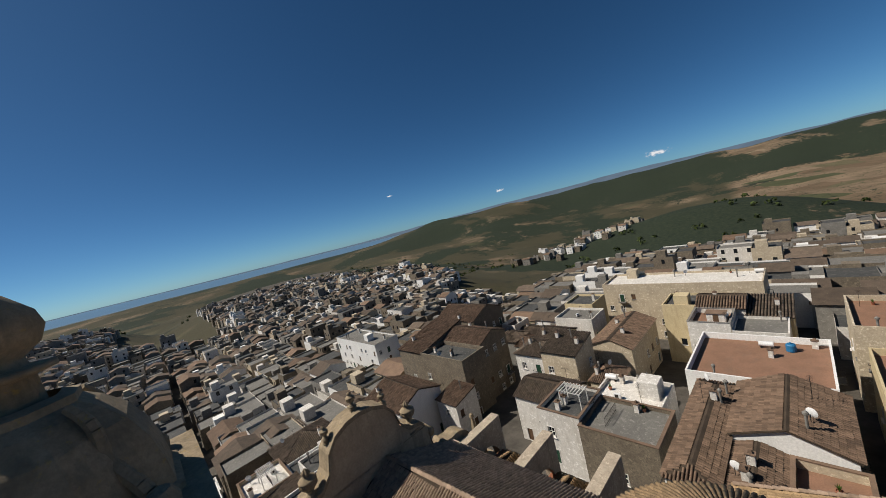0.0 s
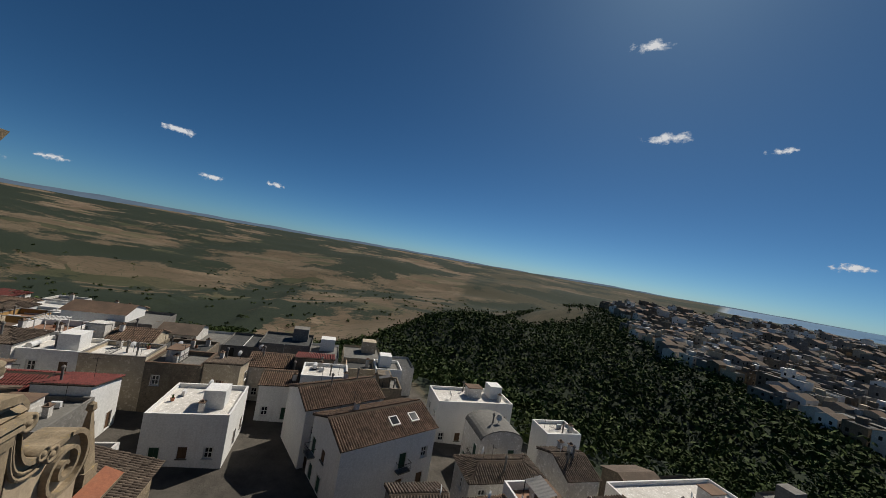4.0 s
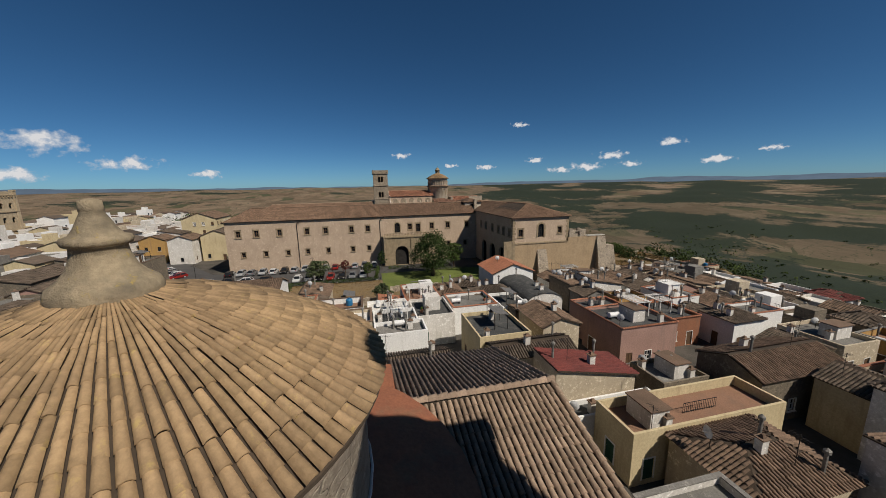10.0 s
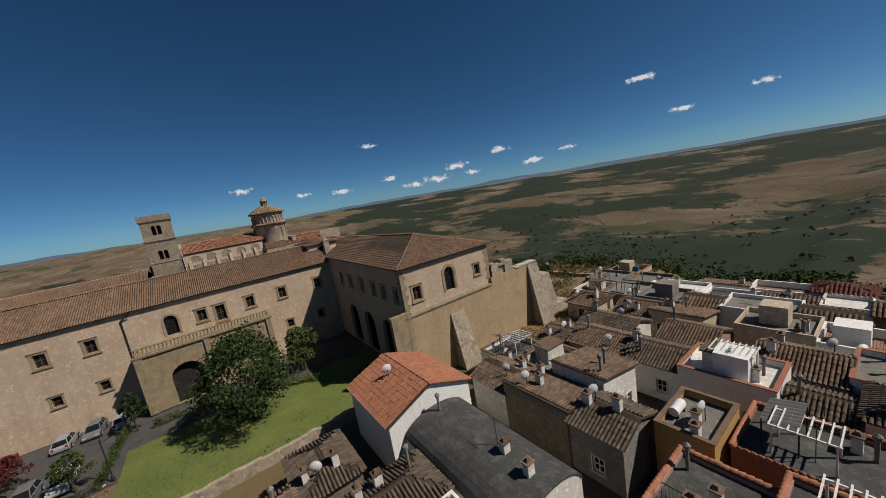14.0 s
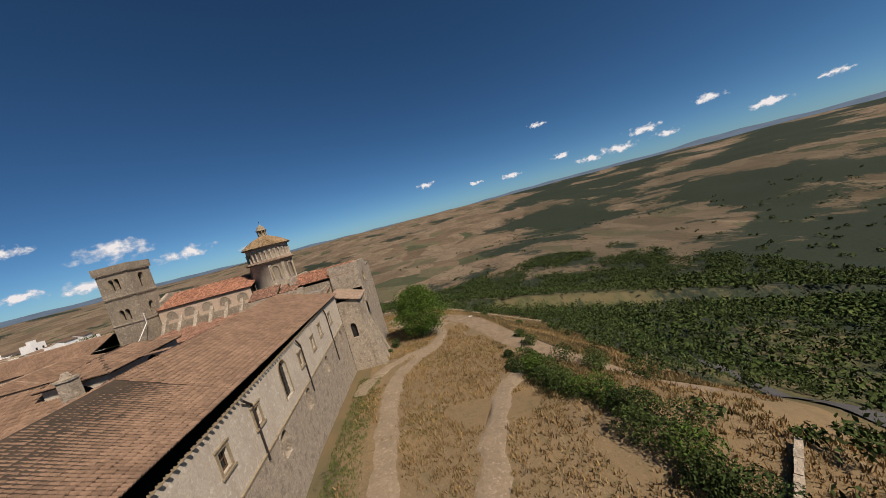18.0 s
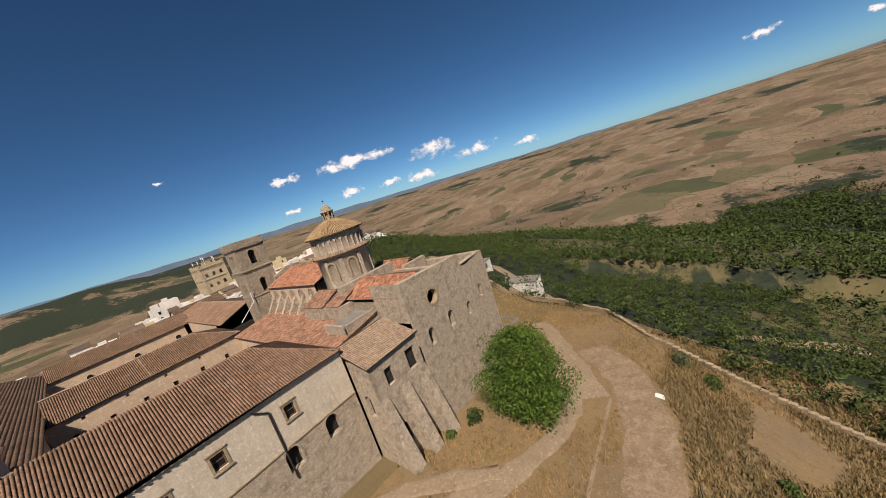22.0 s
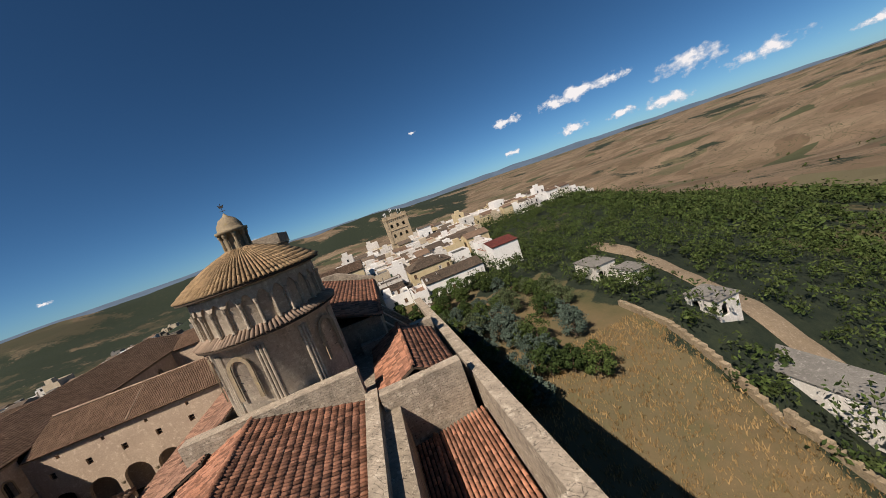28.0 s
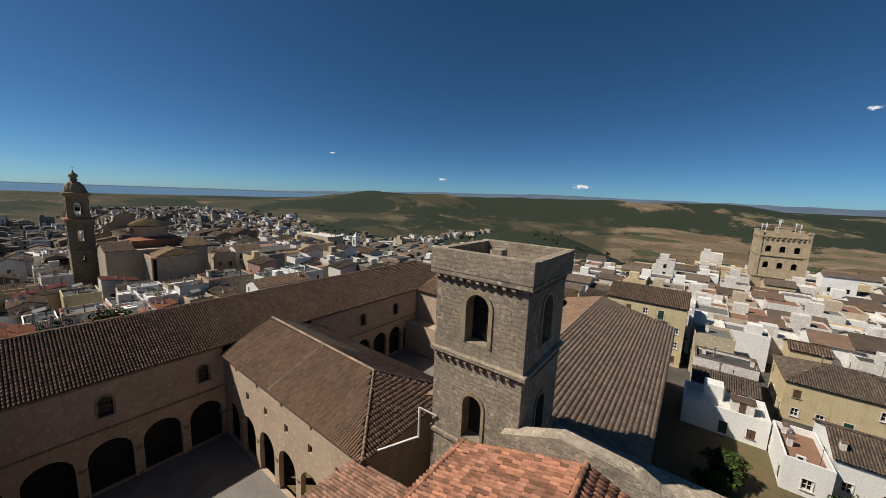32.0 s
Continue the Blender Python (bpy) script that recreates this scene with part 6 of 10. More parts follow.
# ---- mother church ----
CY, FY = 54.6, 52.2
mother = thing("mother_church", "baroque tan limestone church with a tiled dome", "church")
FX = -90.0
Y0, Y1 = 39.6, 64.8
fc = Shape().use("stone_front")
fw = [(Y1 - FY - 1.5, Y1 - FY + 1.5, 2, 8.0, True)] + [(Y1 - y - 0.8, Y1 - y + 0.8, 9.6, 12.0, True) for y in (44.0, 60.4)]
fc.wall((FX, Y1), (FX, Y0), -3, 14.6, fw, 0.6)
fc.wall((FX, Y0), (FX + 3, Y0), -3, 14.6).wall((FX + 3, Y1), (FX, Y1), -3, 14.6).wall((FX + 1.6, Y0), (FX + 1.6, Y1), 10, 14.6)
U0, U1 = FY - 5.9, FY + 5.9
fc.wall((FX + 0.3, U1), (FX + 0.3, U0), 14.6, 22.4, [(U1 - FY - 1.35, U1 - FY + 1.35, 16.6, 21.6, True)], 0.7)
fc.wall((FX + 1.5, U0), (FX + 1.5, U1), 14.6, 22.4, [(FY - 1.35 - U0, FY + 1.35 - U0, 16.6, 21.6, True)], 0.02)
fc.wall((FX + 0.3, U0), (FX + 1.5, U0), 14.6, 22.4).wall((FX + 1.5, U1), (FX + 0.3, U1), 14.6, 22.4)
# curved gable
prof = [(5.6, 22.4), (5.2, 22.9), (4.0, 23.1), (3.3, 23.9), (3.0, 25.2), (2.2, 26.2), (1.1, 26.7), (0, 26.85)]
out = [(FY - a, z) for a, z in prof] + [(FY + a, z) for a, z in reversed(prof[:-1])]
for x, rev in ((FX + 0.3, True), (FX + 1.4, False)):
    pts = [(x, y, z) for y, z in out]
    fc.face(*(reversed(pts) if rev else pts))
fc.use("stone_moulding")
for (y0, z0), (y1, z1) in zip(out, out[1:]):
    fc.face((FX - 0.2, y0, z0 + 0.35), (FX - 0.2, y1, z1 + 0.35), (FX + 1.6, y1, z1 + 0.35), (FX + 1.6, y0, z0 + 0.35))
    fc.face((FX - 0.2, y0, z0), (FX - 0.2, y1, z1), (FX - 0.2, y1, z1 + 0.35), (FX - 0.2, y0, z0 + 0.35))
    fc.face((FX + 1.6, y0, z0), (FX + 1.6, y0, z0 + 0.35), (FX + 1.6, y1, z1 + 0.35), (FX + 1.6, y1, z1))
part("facade", fc, None, mother, "tan stone front with a curved gable")
# coat of arms in the gable
arms = Shape().lathe([(0.0, 0.0), (0.75, 0.05), (0.85, 0.25), (0.6, 0.4), (0.55, 0.3), (0.2, 0.35), (0.0, 0.5)], 0, 0, 12).box(-0.9, 0.9, -0.16, 0.16, 0, 0.3).box(-0.5, 0.5, -1.1, -0.6, 0, 0.25).box(-0.6, 0.6, 0.7, 1.1, 0, 0.3)
part("coat_of_arms", arms, "stone_moulding", mother, "carved stone shield").matrix_local = Matrix.Translation((FX + 0.28, FY, 24.5)) @ Matrix.Rotation(-math.pi / 2, 4, "Y")
co = Shape().use("stone_moulding").sweep([(0, 0), (0.2, 0.1), (0.25, 0.4), (0.6, 0.6), (0.7, 0.95), (0, 1.0)], [(FX + 3, Y1, 13.8), (FX, Y1, 13.8), (FX, Y0, 13.8), (FX + 3, Y0, 13.8)])
co.use("red_coat").face((FX - 0.72, Y1 + 0.6, 14.82), (FX - 0.72, Y0 - 0.6, 14.82), (FX + 0.3, Y0 - 0.6, 15.25), (FX + 0.3, Y1 + 0.6, 15.25))
co.use("stone_moulding").sweep([(0, 0), (0.15, 0.1), (0.35, 0.35), (0, 0.5)], [(FX + 0.3, U1, 22.0), (FX + 0.3, U0, 22.0)])
part("cornice", co, None, mother, "moulded cornice capped with red coating")
for y in (40.6, 47.4, 49.6, 54.8, 57.0, 63.8):
    part("pilaster", Shape().box(FX - 0.28, FX + 0.1, y - 0.5, y + 0.5, -2, 13.7).box(FX - 0.4, FX + 0.1, y - 0.62, y + 0.62, 12.3, 13.8).box(FX - 0.36, FX + 0.1, y - 0.6, y + 0.6, -2, 1.2).lathe([(0.0, 12.4), (0.2, 12.45), (0.2, 12.75), (0.0, 12.8)], FX - 0.4, y - 0.4, 8).lathe([(0.0, 12.4), (0.2, 12.45), (0.2, 12.75), (0.0, 12.8)], FX - 0.4, y + 0.4, 8), "stone_moulding", mother)
for y in (47.5, 56.9):
    part("pilaster", Shape().box(FX, FX + 0.35, y - 0.5, y + 0.5, 15.3, 22.0).box(FX - 0.12, FX + 0.35, y - 0.62, y + 0.62, 21.1, 22.0), "stone_moulding", mother)
for y in (46.75, 48.25, 56.15, 57.65):
    part("strip", Shape().box(FX + 0.12, FX + 0.34, y - 0.12, y + 0.12, 15.3, 21.6, 0.02), "stone_moulding", mother)
for y in (47.5, 56.9):
    part("capital", Shape().box(FX - 0.2, FX + 0.34, y - 0.95, y + 0.95, 21.62, 21.82, 0.04).box(FX - 0.3, FX + 0.34, y - 1.05, y + 1.05, 22.02, 22.2, 0.04), "stone_moulding", mother)
    part("plinth", Shape().box(FX - 0.1, FX + 0.34, y - 0.8, y + 0.8, 15.28, 15.9, 0.04), "stone_moulding", mother)
for y in (42.6, 45.4, 59.0, 61.8):
    part("panel", lattice([y - 0.85, y - 0.72, y + 0.72, y + 0.85], [11.0, 11.13, 13.2, 13.33], lambda i, k: not (i == 1 and k == 1), 0.0, 0.1, "stone_moulding").mesh("panel"), None, mother).matrix_local = Matrix.Translation((FX, 0, 0)) @ Matrix.Rotation(-math.pi / 2, 4, "Z") @ Matrix.Translation((-2 * y, -0.1, 0))
part("window", arched_window(2.7, 5.0, 0.7, "stone_moulding", "glass", True, 0.4), None, mother, "tall arched front window").matrix_local = Matrix.Translation((FX + 0.3, FY, 16.6)) @ Matrix.Rotation(FACE["w"], 4, "Z")
part("door", arched_window(3.0, 6.0, 0.6, "stone_moulding", "wood", False, 0.6), None, mother, "arched wooden church door").matrix_local = Matrix.Translation((FX, FY, 2)) @ Matrix.Rotation(FACE["w"], 4, "Z")
for y, z, wd in ((44.0, 9.6, 1.5), (60.4, 9.6, 1.5), (FY, 20.0, 2.6)):
    if z < 15:
        place("window", arched_window(1.6, 2.4, 0.6, "stone_moulding", "glass", True, 0.35), mother, FX, y, z, FACE["w"])
    z += 3.1
    part("window_hood", Shape().face((FX - 0.4, y + wd, z), (FX - 0.4, y, z + 0.7), (FX, y, z + 0.7), (FX, y + wd, z)).face((FX - 0.4, y, z + 0.7), (FX - 0.4, y - wd, z), (FX, y - wd, z), (FX, y, z + 0.7)).box(FX - 0.4, FX, y - wd, y - wd + 0.5, z - 0.3, z).box(FX - 0.4, FX, y + wd - 0.5, y + wd, z - 0.3, z).face((FX - 0.4, y + wd, z - 0.3), (FX - 0.4, y - wd, z - 0.3), (FX - 0.4, y - wd, z), (FX - 0.4, y, z + 0.7), (FX - 0.4, y + wd, z)), "stone_moulding", mother)


# volutes: a curved web with a spiral scroll
def volute(sgn):
    yc, zc, R0 = FY - sgn * 9.0, 17.9, 1.75
    sh = Shape().use("stone_front")
    pts = [(FY - sgn * 5.8, 22.0)]
    for i in range(11):
        t = i / 10
        pts.append((FY - sgn * (5.9 + 0.25 * t + 1.7 * t ** 3), 22.0 - 2.6 * math.sin(t * 1.57) + 0.25 * t ** 4))
    rim = pts + [(yc - sgn * R0 * math.sin(t), zc + R0 * math.cos(t)) for t in [-0.3 + i * 0.3 for i in range(9)]]
    base = [(yc - sgn * 1.5, 15.2), (FY - sgn * 5.8, 15.2)]
    poly = rim + base
    for x, flip in ((FX + 0.3, sgn > 0), (FX + 1.3, sgn < 0)):
        q3 = [(x, y, z) for y, z in poly]
        sh.face(*(q3 if flip else q3[::-1]))
    sh.use("stone_moulding")
    for (y0, z0), (y1, z1) in zip(rim, rim[1:]):
        sh.face((FX + 0.05, y0, z0), (FX + 0.05, y1, z1), (FX + 1.5, y1, z1), (FX + 1.5, y0, z0))
        sh.face((FX + 0.05, y0, z0 - 0.3), (FX + 0.05, y1, z1 - 0.3), (FX + 0.05, y1, z1), (FX + 0.05, y0, z0))
    prev = None
    for i in range(46):
        t = i * 0.3
        r = R0 * (1 - i / 52)
        c = (yc - sgn * r * math.sin(t), zc + r * math.cos(t))
        d = (yc - sgn * (r - 0.2) * math.sin(t), zc + (r - 0.2) * math.cos(t))
        if prev:
            sh.face(*[(FX - 0.02, *p) for p in (prev[0], c, d, prev[1])])
            sh.face((FX - 0.02, *prev[0]), (FX + 0.3, *prev[0]), (FX + 0.3, *c), (FX - 0.02, *c))
            sh.face((FX - 0.02, *prev[1]), (FX - 0.02, *d), (FX + 0.3, *d), (FX + 0.3, *prev[1]))
        prev = (c, d)
    part("volute", sh, None, mother, "carved stone scroll")
    for y, z, r in ((FY - sgn * 6.15, 21.6, 0.42), (FY - sgn * 7.35, 19.55, 0.36), (FY - sgn * 7.9, 19.2, 0.4)):
        curl = Shape().use("stone_moulding").lathe([(0.0, 0.0), (r * 0.35, 0.0), (r * 0.4, 0.08), (r * 0.6, 0.08), (r * 0.68, 0.0), (r, 0.0), (r, 1.5), (0.0, 1.5)], 0, 0, 18)
        part("curl", curl, None, mother, "small rolled end of the stone scroll", True).matrix_local = Matrix.Translation((FX + 0.0, y, z)) @ Matrix.Rotation(math.pi / 2, 4, "Y")
    for q in (0.55, 0.8):
        band = Shape().use("stone_moulding")
        for (y0, z0), (y1, z1) in zip(rim[:12], rim[1:12]):
            band.tube((FX + 0.22, y0 + sgn * q * 0.3, z0 - q), (FX + 0.22, y1 + sgn * q * 0.3, z1 - q), 0.09, n=6)
        part("moulding", band, None, mother)


volute(1)
volute(-1)
URN = Shape().box(-0.62, 0.62, -0.62, 0.62, 0, 0.22).box(-0.5, 0.5, -0.5, 0.5, 0.22, 0.75).box(-0.6, 0.6, -0.6, 0.6, 0.75, 0.9).lathe([(0.0, 0.9), (0.42, 0.9), (0.44, 1.0), (0.3, 1.08), (0.24, 1.3), (0.36, 1.38), (0.36, 1.44), (0.26, 1.5), (0.5, 1.62), (0.68, 1.84), (0.72, 2.06), (0.66, 2.2), (0.74, 2.26), (0.74, 2.34), (0.6, 2.4), (0.46, 2.52), (0.3, 2.6), (0.22, 2.72), (0.3, 2.8), (0.32, 2.92), (0.2, 3.08), (0.08, 3.22), (0, 3.3)], 0, 0, 48).mesh("urn", "stone_moulding", True)
for v in URN.vertices:
    # gadroons round the bowl and leaves on the lid
    lobes = 12 if 1.5 < v.co.z < 2.22 else 6 if v.co.z > 2.7 else 0
    if lobes and v.co.z < 3.25:
        q = 1 + (0.07 if lobes == 12 else 0.22) * math.cos(lobes * math.atan2(v.co.y, v.co.x))
        v.co.x, v.co.y = v.co.x * q, v.co.y * q
PYR = Shape().box(-0.55, 0.55, -0.55, 0.55, 0, 0.8).box(-0.45, 0.45, -0.45, 0.45, 0.8, 4.2, 0.36).lathe([(0.0, 4.0), (0.26, 4.3), (0.2, 4.6), (0.0, 4.75)], 0, 0, 8).mesh("pinnacle", "stone_moulding")
for y in (47.6, 56.8):
    place("urn", URN, mother, FX + 0.9, y, 22.5, 0, 0.88)
for y in (40.3, 64.1):
    place("pinnacle", PYR, mother, FX + 0.9, y, 15.1)
place("urn", URN, mother, FX + 0.7, FY, 27.1, 0, 0.5)
for y in (FY - 2.6, FY + 2.6):
    place("urn", URN, mother, FX + 0.7, y, 26.0, 0, 0.42)
# nave: walls, wide shallow roof, chapels between buttress walls
nv = Shape().use("stone_drum")
nv.box(-88.5, -60, 51.3, 60.6, -3, 19.4, skip="b").box(-88.5, -68, 48.5, 52.2, -3, 19.9, skip="b").box(-88.4, -69.5, 51.3, 52.6, 17, 20.6, skip="b").box(-88.4, -60, 42.2, 66.0, -3, 12.6, skip="b")
nv.box(-68.0, -54.6, 41.4, 68.2, -3, 17.4, skip="b").box(-60, -46.2, 51.6, 62.4, -3, 15.9, skip="b")
for yy in (41.4, 68.2):
    nv.face((-68.0, yy, 17.4), (-54.6, yy, 17.4), (-61.4, yy, 19.5))
part("body", nv, None, mother, "plain stone flanks of the nave and transept")
E_, R_ = 19.6, 22.3
RA, RB = (-88.4, 53.6, R_), (-70.5, 54.9, R_)
tile_slope([(-88.4, 50.9, 21.0), (-71.0, 51.3, 20.8), RB, RA], "tile_nave", mother, 0.25, 0.38)
tile_slope([(-73.5, 60.9, E_), (-88.4, 60.0, E_), RA, RB], "tile_nave", mother, 0.25, 0.38)
ridge(RA, RB, "tile_nave", mother, 0.2)
for sgn, yn, yo in ((-1, 51.4, 48.0), (1, 60.4, 65.6)):
    # chapel roofs: short ridges out from the nave, hipped at the end
    for x0, x1 in (((-86.6, -82.4), (-80.6, -76.4)) if sgn > 0 else ((-87.6, -84.0), (-83.0, -79.4), (-78.6, -75.0), (-74.2, -70.6))):
        xm = (x0 + x1) / 2
        z0, z1, hip = (15.4, 17.2, 1.8) if sgn > 0 else (20.3, 21.2, 1.0)
        a, b = (xm, yn, z1 + (0.8 if sgn > 0 else 0.1)), (xm, yo - sgn * hip, z1)
        q = [(x0, yn, z0), (x0, yo, z0), (x1, yo, z0), (x1, yn, z0)]
        tile_slope([q[0], q[1], b, a], "tile_dome" if sgn > 0 else "tile_nave", mother)
        tile_slope([q[2], q[3], a, b], "tile_dome" if sgn > 0 else "tile_nave", mother)
        tile_slope([q[1], q[2], b], "tile_dome" if sgn > 0 else "tile_nave", mother)
        ridge(a, b, "tile_dome", mother)
        part("gutter", Shape().box(x0 - 0.75, x0 - 0.15, min(yn, yo), max(yn, yo), z0 - 0.6, z0 - 0.02), "red_coat", mother, "red coated roof gutter")
        part("chapel_wall", Shape().box(x0 + 0.1, x1 - 0.1, min(yn, yo - sgn * 0.2), max(yn, yo - sgn * 0.2), 12, z0), "stone_drum", mother)
    if sgn < 0:
        yn, yo = 48.4, 43.6
    for i, x in enumerate((-88.2, -81.9, -75.9) if sgn > 0 else (-81.4,)):
        fly = Shape().use("stone_drum")
        p, q = ((x, yn), (x, yo + sgn * 0.6)) if sgn < 0 else ((x, yo + sgn * 0.6), (x, yn))
        L = abs(yo + sgn * 0.6 - yn)
        top = 17.9 if sgn < 0 else 18.9
        hole = [(0.9, L - 0.9, 12, 16.9, True)]
        fly.wall(p, q, 12, top, hole, 1.0, 12).wall((q[0] + 1.0, q[1]), (p[0] + 1.0, p[1]), 12, top, hole, 0.02, 12)
        fly.face((x, yn, top), (x + 1.0, yn, top), (x + 1.0, yo + sgn * 0.6, top), (x, yo + sgn * 0.6, top)).face((x, yo + sgn * 0.6, 12), (x + 1.0, yo + sgn * 0.6, 12), (x + 1.0, yo + sgn * 0.6, top), (x, yo + sgn * 0.6, top))
        part("buttress_arch", fly, None, mother, "stone buttress arch beside the nave")
        ya, yb = sorted((yn, yo + sgn * 0.75))
        if sgn < 0:
            tile_slope([(x - 0.35, ya - 0.2, top + 0.05), (x + 1.35, ya - 0.2, top + 0.05), (x + 1.35, yb, top + 1.3), (x - 0.35, yb, top + 1.3)], "tile_nave", mother)
            part("wall_top", Shape().face((x, yb, top), (x, ya, top), (x, yb, top + 1.2)).face((x + 1, ya, top), (x + 1, yb, top), (x + 1, yb, top + 1.2)), "stone_drum", mother)
# transept arms: ridges across the church
for ya, yb in ((41.1, 48.4), (60.6, 68.6)):
    mt = "tile_dome" if ya > 50 else "tile_nave"
    tile_slope([(-68.4, yb, 17.5), (-68.4, ya, 17.5), (-61.4, ya, 19.6), (-61.4, yb, 19.6)], mt, mother, 0.26, 0.4)
    tile_slope([(-54.0, ya, 17.5), (-54.0, yb, 17.5), (-61.4, yb, 19.6), (-61.4, ya, 19.6)], mt, mother, 0.26, 0.4)
    ridge((-61.4, ya, 19.6), (-61.4, yb, 19.6), "tile_nave", mother, 0.2)
    for y in (ya + 0.15, yb - 0.15):
        ridge((-68.4, y, 17.55), (-61.4, y, 19.62), "tile_nave", mother, 0.16)
        ridge((-54.0, y, 17.55), (-61.4, y, 19.62), "tile_nave", mother, 0.16)
gut = Shape().use("red_coat").lathe([(8.2, 19.9), (5.15, 20.8)], -65.9, 54.6, 40)
gut.box(-73.4, -58.4, 48.4, 61.2, 17.0, 19.9, skip="b")
part("gutter", gut, None, mother, "red waterproof coating round the drum")
# choir: a low hipped roof behind the drum
CP = (-49.0, 57.0, 17.7)
tile_slope([(-57.5, 51.6, 16.0), (-45.8, 51.6, 16.0), CP, (-57.5, 57.0, 17.7)], "tile_dome", mother)
tile_slope([(-45.8, 62.6, 16.0), (-57.5, 62.6, 16.0), (-57.5, 57.0, 17.7), CP], "tile_dome", mother)
tile_slope([(-45.8, 51.6, 16.0), (-45.8, 62.6, 16.0), CP], "tile_dome", mother)
ridge((-57.5, 57.0, 17.7), CP, "tile_dome", mother)
ridge((-45.8, 51.6, 16.0), CP, "tile_dome", mother)
ridge((-45.8, 62.6, 16.0), CP, "tile_dome", mother)
part("gutter", Shape().box(-56, -45.4, 50.5, 51.4, 15.2, 15.75), "red_coat", mother, "red coated roof gutter")
part("parapet", Shape().box(-56, -45.4, 50.1, 50.48, -3, 16.1, skip="b"), "stone_drum", mother)
# dome
QX, CY = -65.9, 54.6
part("drum", Shape().lathe([(5.1, 17), (5.1, 23.8), (5.3, 23.95), (5.4, 24.15), (5.1, 24.2)], QX, CY, 64), "stone_drum", mother, "plastered stone drum stained with age", True)
cone_tiles(QX, CY, 5.62, 24.3, 1.0, 26.55, 124, "tile_dome", mother, 0.40, 0.28)
part("lantern", Shape().lathe([(0.98, 26.3), (0.98, 26.5), (0.9, 26.46), (0.93, 26.55), (0.95, 26.7), (0.88, 26.86), (0.7, 27.0), (0.55, 27.2), (0.47, 27.45), (0.45, 27.62), (0.54, 27.66), (0.57, 27.74), (0.54, 27.82), (0.42, 27.86), (0.33, 28.0), (0.24, 28.2), (0.19, 28.3), (0.2, 28.34), (0.18, 28.55), (0, 28.6)], QX, CY, 24), "stone_finial", mother, "bulbous stone finial on the dome", True)
DW = arched_window(1.0, 1.5, 0.3, "stone_moulding", "glass", False, 0.06)
for a in (math.pi + 0.0, math.pi - 1.5, -1.2, 1.0):
    place("window", DW, mother, QX + 5.41 * math.cos(a), CY + 5.41 * math.sin(a), 22.0, a + math.pi / 2)
    part("window_frame", Shape().box(-0.04, 0.04, -0.02, 0.05, 0, 1.5).box(-0.5, 0.5, -0.02, 0.05, 0.7, 0.78), "frame_white", mother).matrix_local = Matrix.Translation((QX + 5.22 * math.cos(a), CY + 5.22 * math.sin(a), 22.0)) @ Matrix.Rotation(a + math.pi / 2, 4, "Z")
cbl = Shape()
for i in range(40):
    a, b = 2 * math.pi * i / 40, 2 * math.pi * (i + 1) / 40
    za, zb = 21.0 + 0.12 * math.sin(a * 3), 21.0 + 0.12 * math.sin(b * 3)
    cbl.tube((QX + 5.16 * math.cos(a), CY + 5.16 * math.sin(a), za), (QX + 5.16 * math.cos(b), CY + 5.16 * math.sin(b), zb), 0.04, n=5)
part("cable", cbl, "frame_white", mother, "white cable round the drum")
# low annex beside the tower
an = Shape().use("stone_tan").box(-89.5, -81.5, 31.2, 39.4, -3, 10.2, skip="b")
part("annex", an, None, mother, "low tiled annex beside the front")
tile_slope([(-90.0, 39.4, 10.3), (-90.0, 30.8, 10.3), (-81.2, 30.8, 12.6), (-81.2, 39.4, 12.6)], "tile_grey", mother)
place("window", arched_window(1.5, 2.2, 0.05, "stone_moulding", "glass", True, 0.3), mother, -89.55, 35.3, 6.2, FACE["w"])

# bell tower of the mother church
bell = thing("bell_tower", "tall tan limestone baroque bell tower with open belfry", "bell tower")
BX0, BX1, BY0, BY1 = -79.5, -73.5, 36.0, 42.0
bcx, bcy = (BX0 + BX1) / 2, (BY0 + BY1) / 2
sides = lambda x0, x1, y0, y1: (((x0, y0), (x1, y0)), ((x1, y0), (x1, y1)), ((x1, y1), (x0, y1)), ((x0, y1), (x0, y0)))


def stage(z0, z1, inset, hw, hz0, hz1, name):
    sh = Shape().use("stone_tan")
    for a, b in sides(BX0 + inset, BX1 - inset, BY0 + inset, BY1 - inset):
        L = 6 - 2 * inset
        sh.wall(a, b, z0, z1, [(L / 2 - hw, L / 2 + hw, hz0, hz1, True)] if hw else [], 0.9, 12)
    part(name, sh, None, bell)


def ledge(z, prof, inset, mat="stone_moulding", name="cornice"):
    x0, x1, y0, y1 = BX0 + inset, BX1 - inset, BY0 + inset, BY1 - inset
    part(name, Shape().sweep(prof, [(x0, y1, z), (x0, y0, z), (x1, y0, z), (x1, y1, z)], True), mat, bell)


stage(-1, 15.9, 0, 0.5, 12.0, 14.2, "base")
stage(15.9, 26.0, 0.15, 0.95, 18.45, 23.0, "lower_stage")
stage(26.4, 34.0, 0.6, 0.95, 27.15, 31.6, "belfry")
part("floor_slab", Shape().box(BX0 + 0.3, BX1 - 0.3, BY0 + 0.3, BY1 - 0.3, 17.6, 17.8).box(BX0 + 0.7, BX1 - 0.7, BY0 + 0.7, BY1 - 0.7, 26.0, 27.0).box(BX0 + 0.7, BX1 - 0.7, BY0 + 0.7, BY1 - 0.7, 33.2, 34.2), "stone_tan", bell)
ledge(15.4, [(0, 0), (0.2, 0.15), (0.25, 0.45), (0, 0.6)], 0)
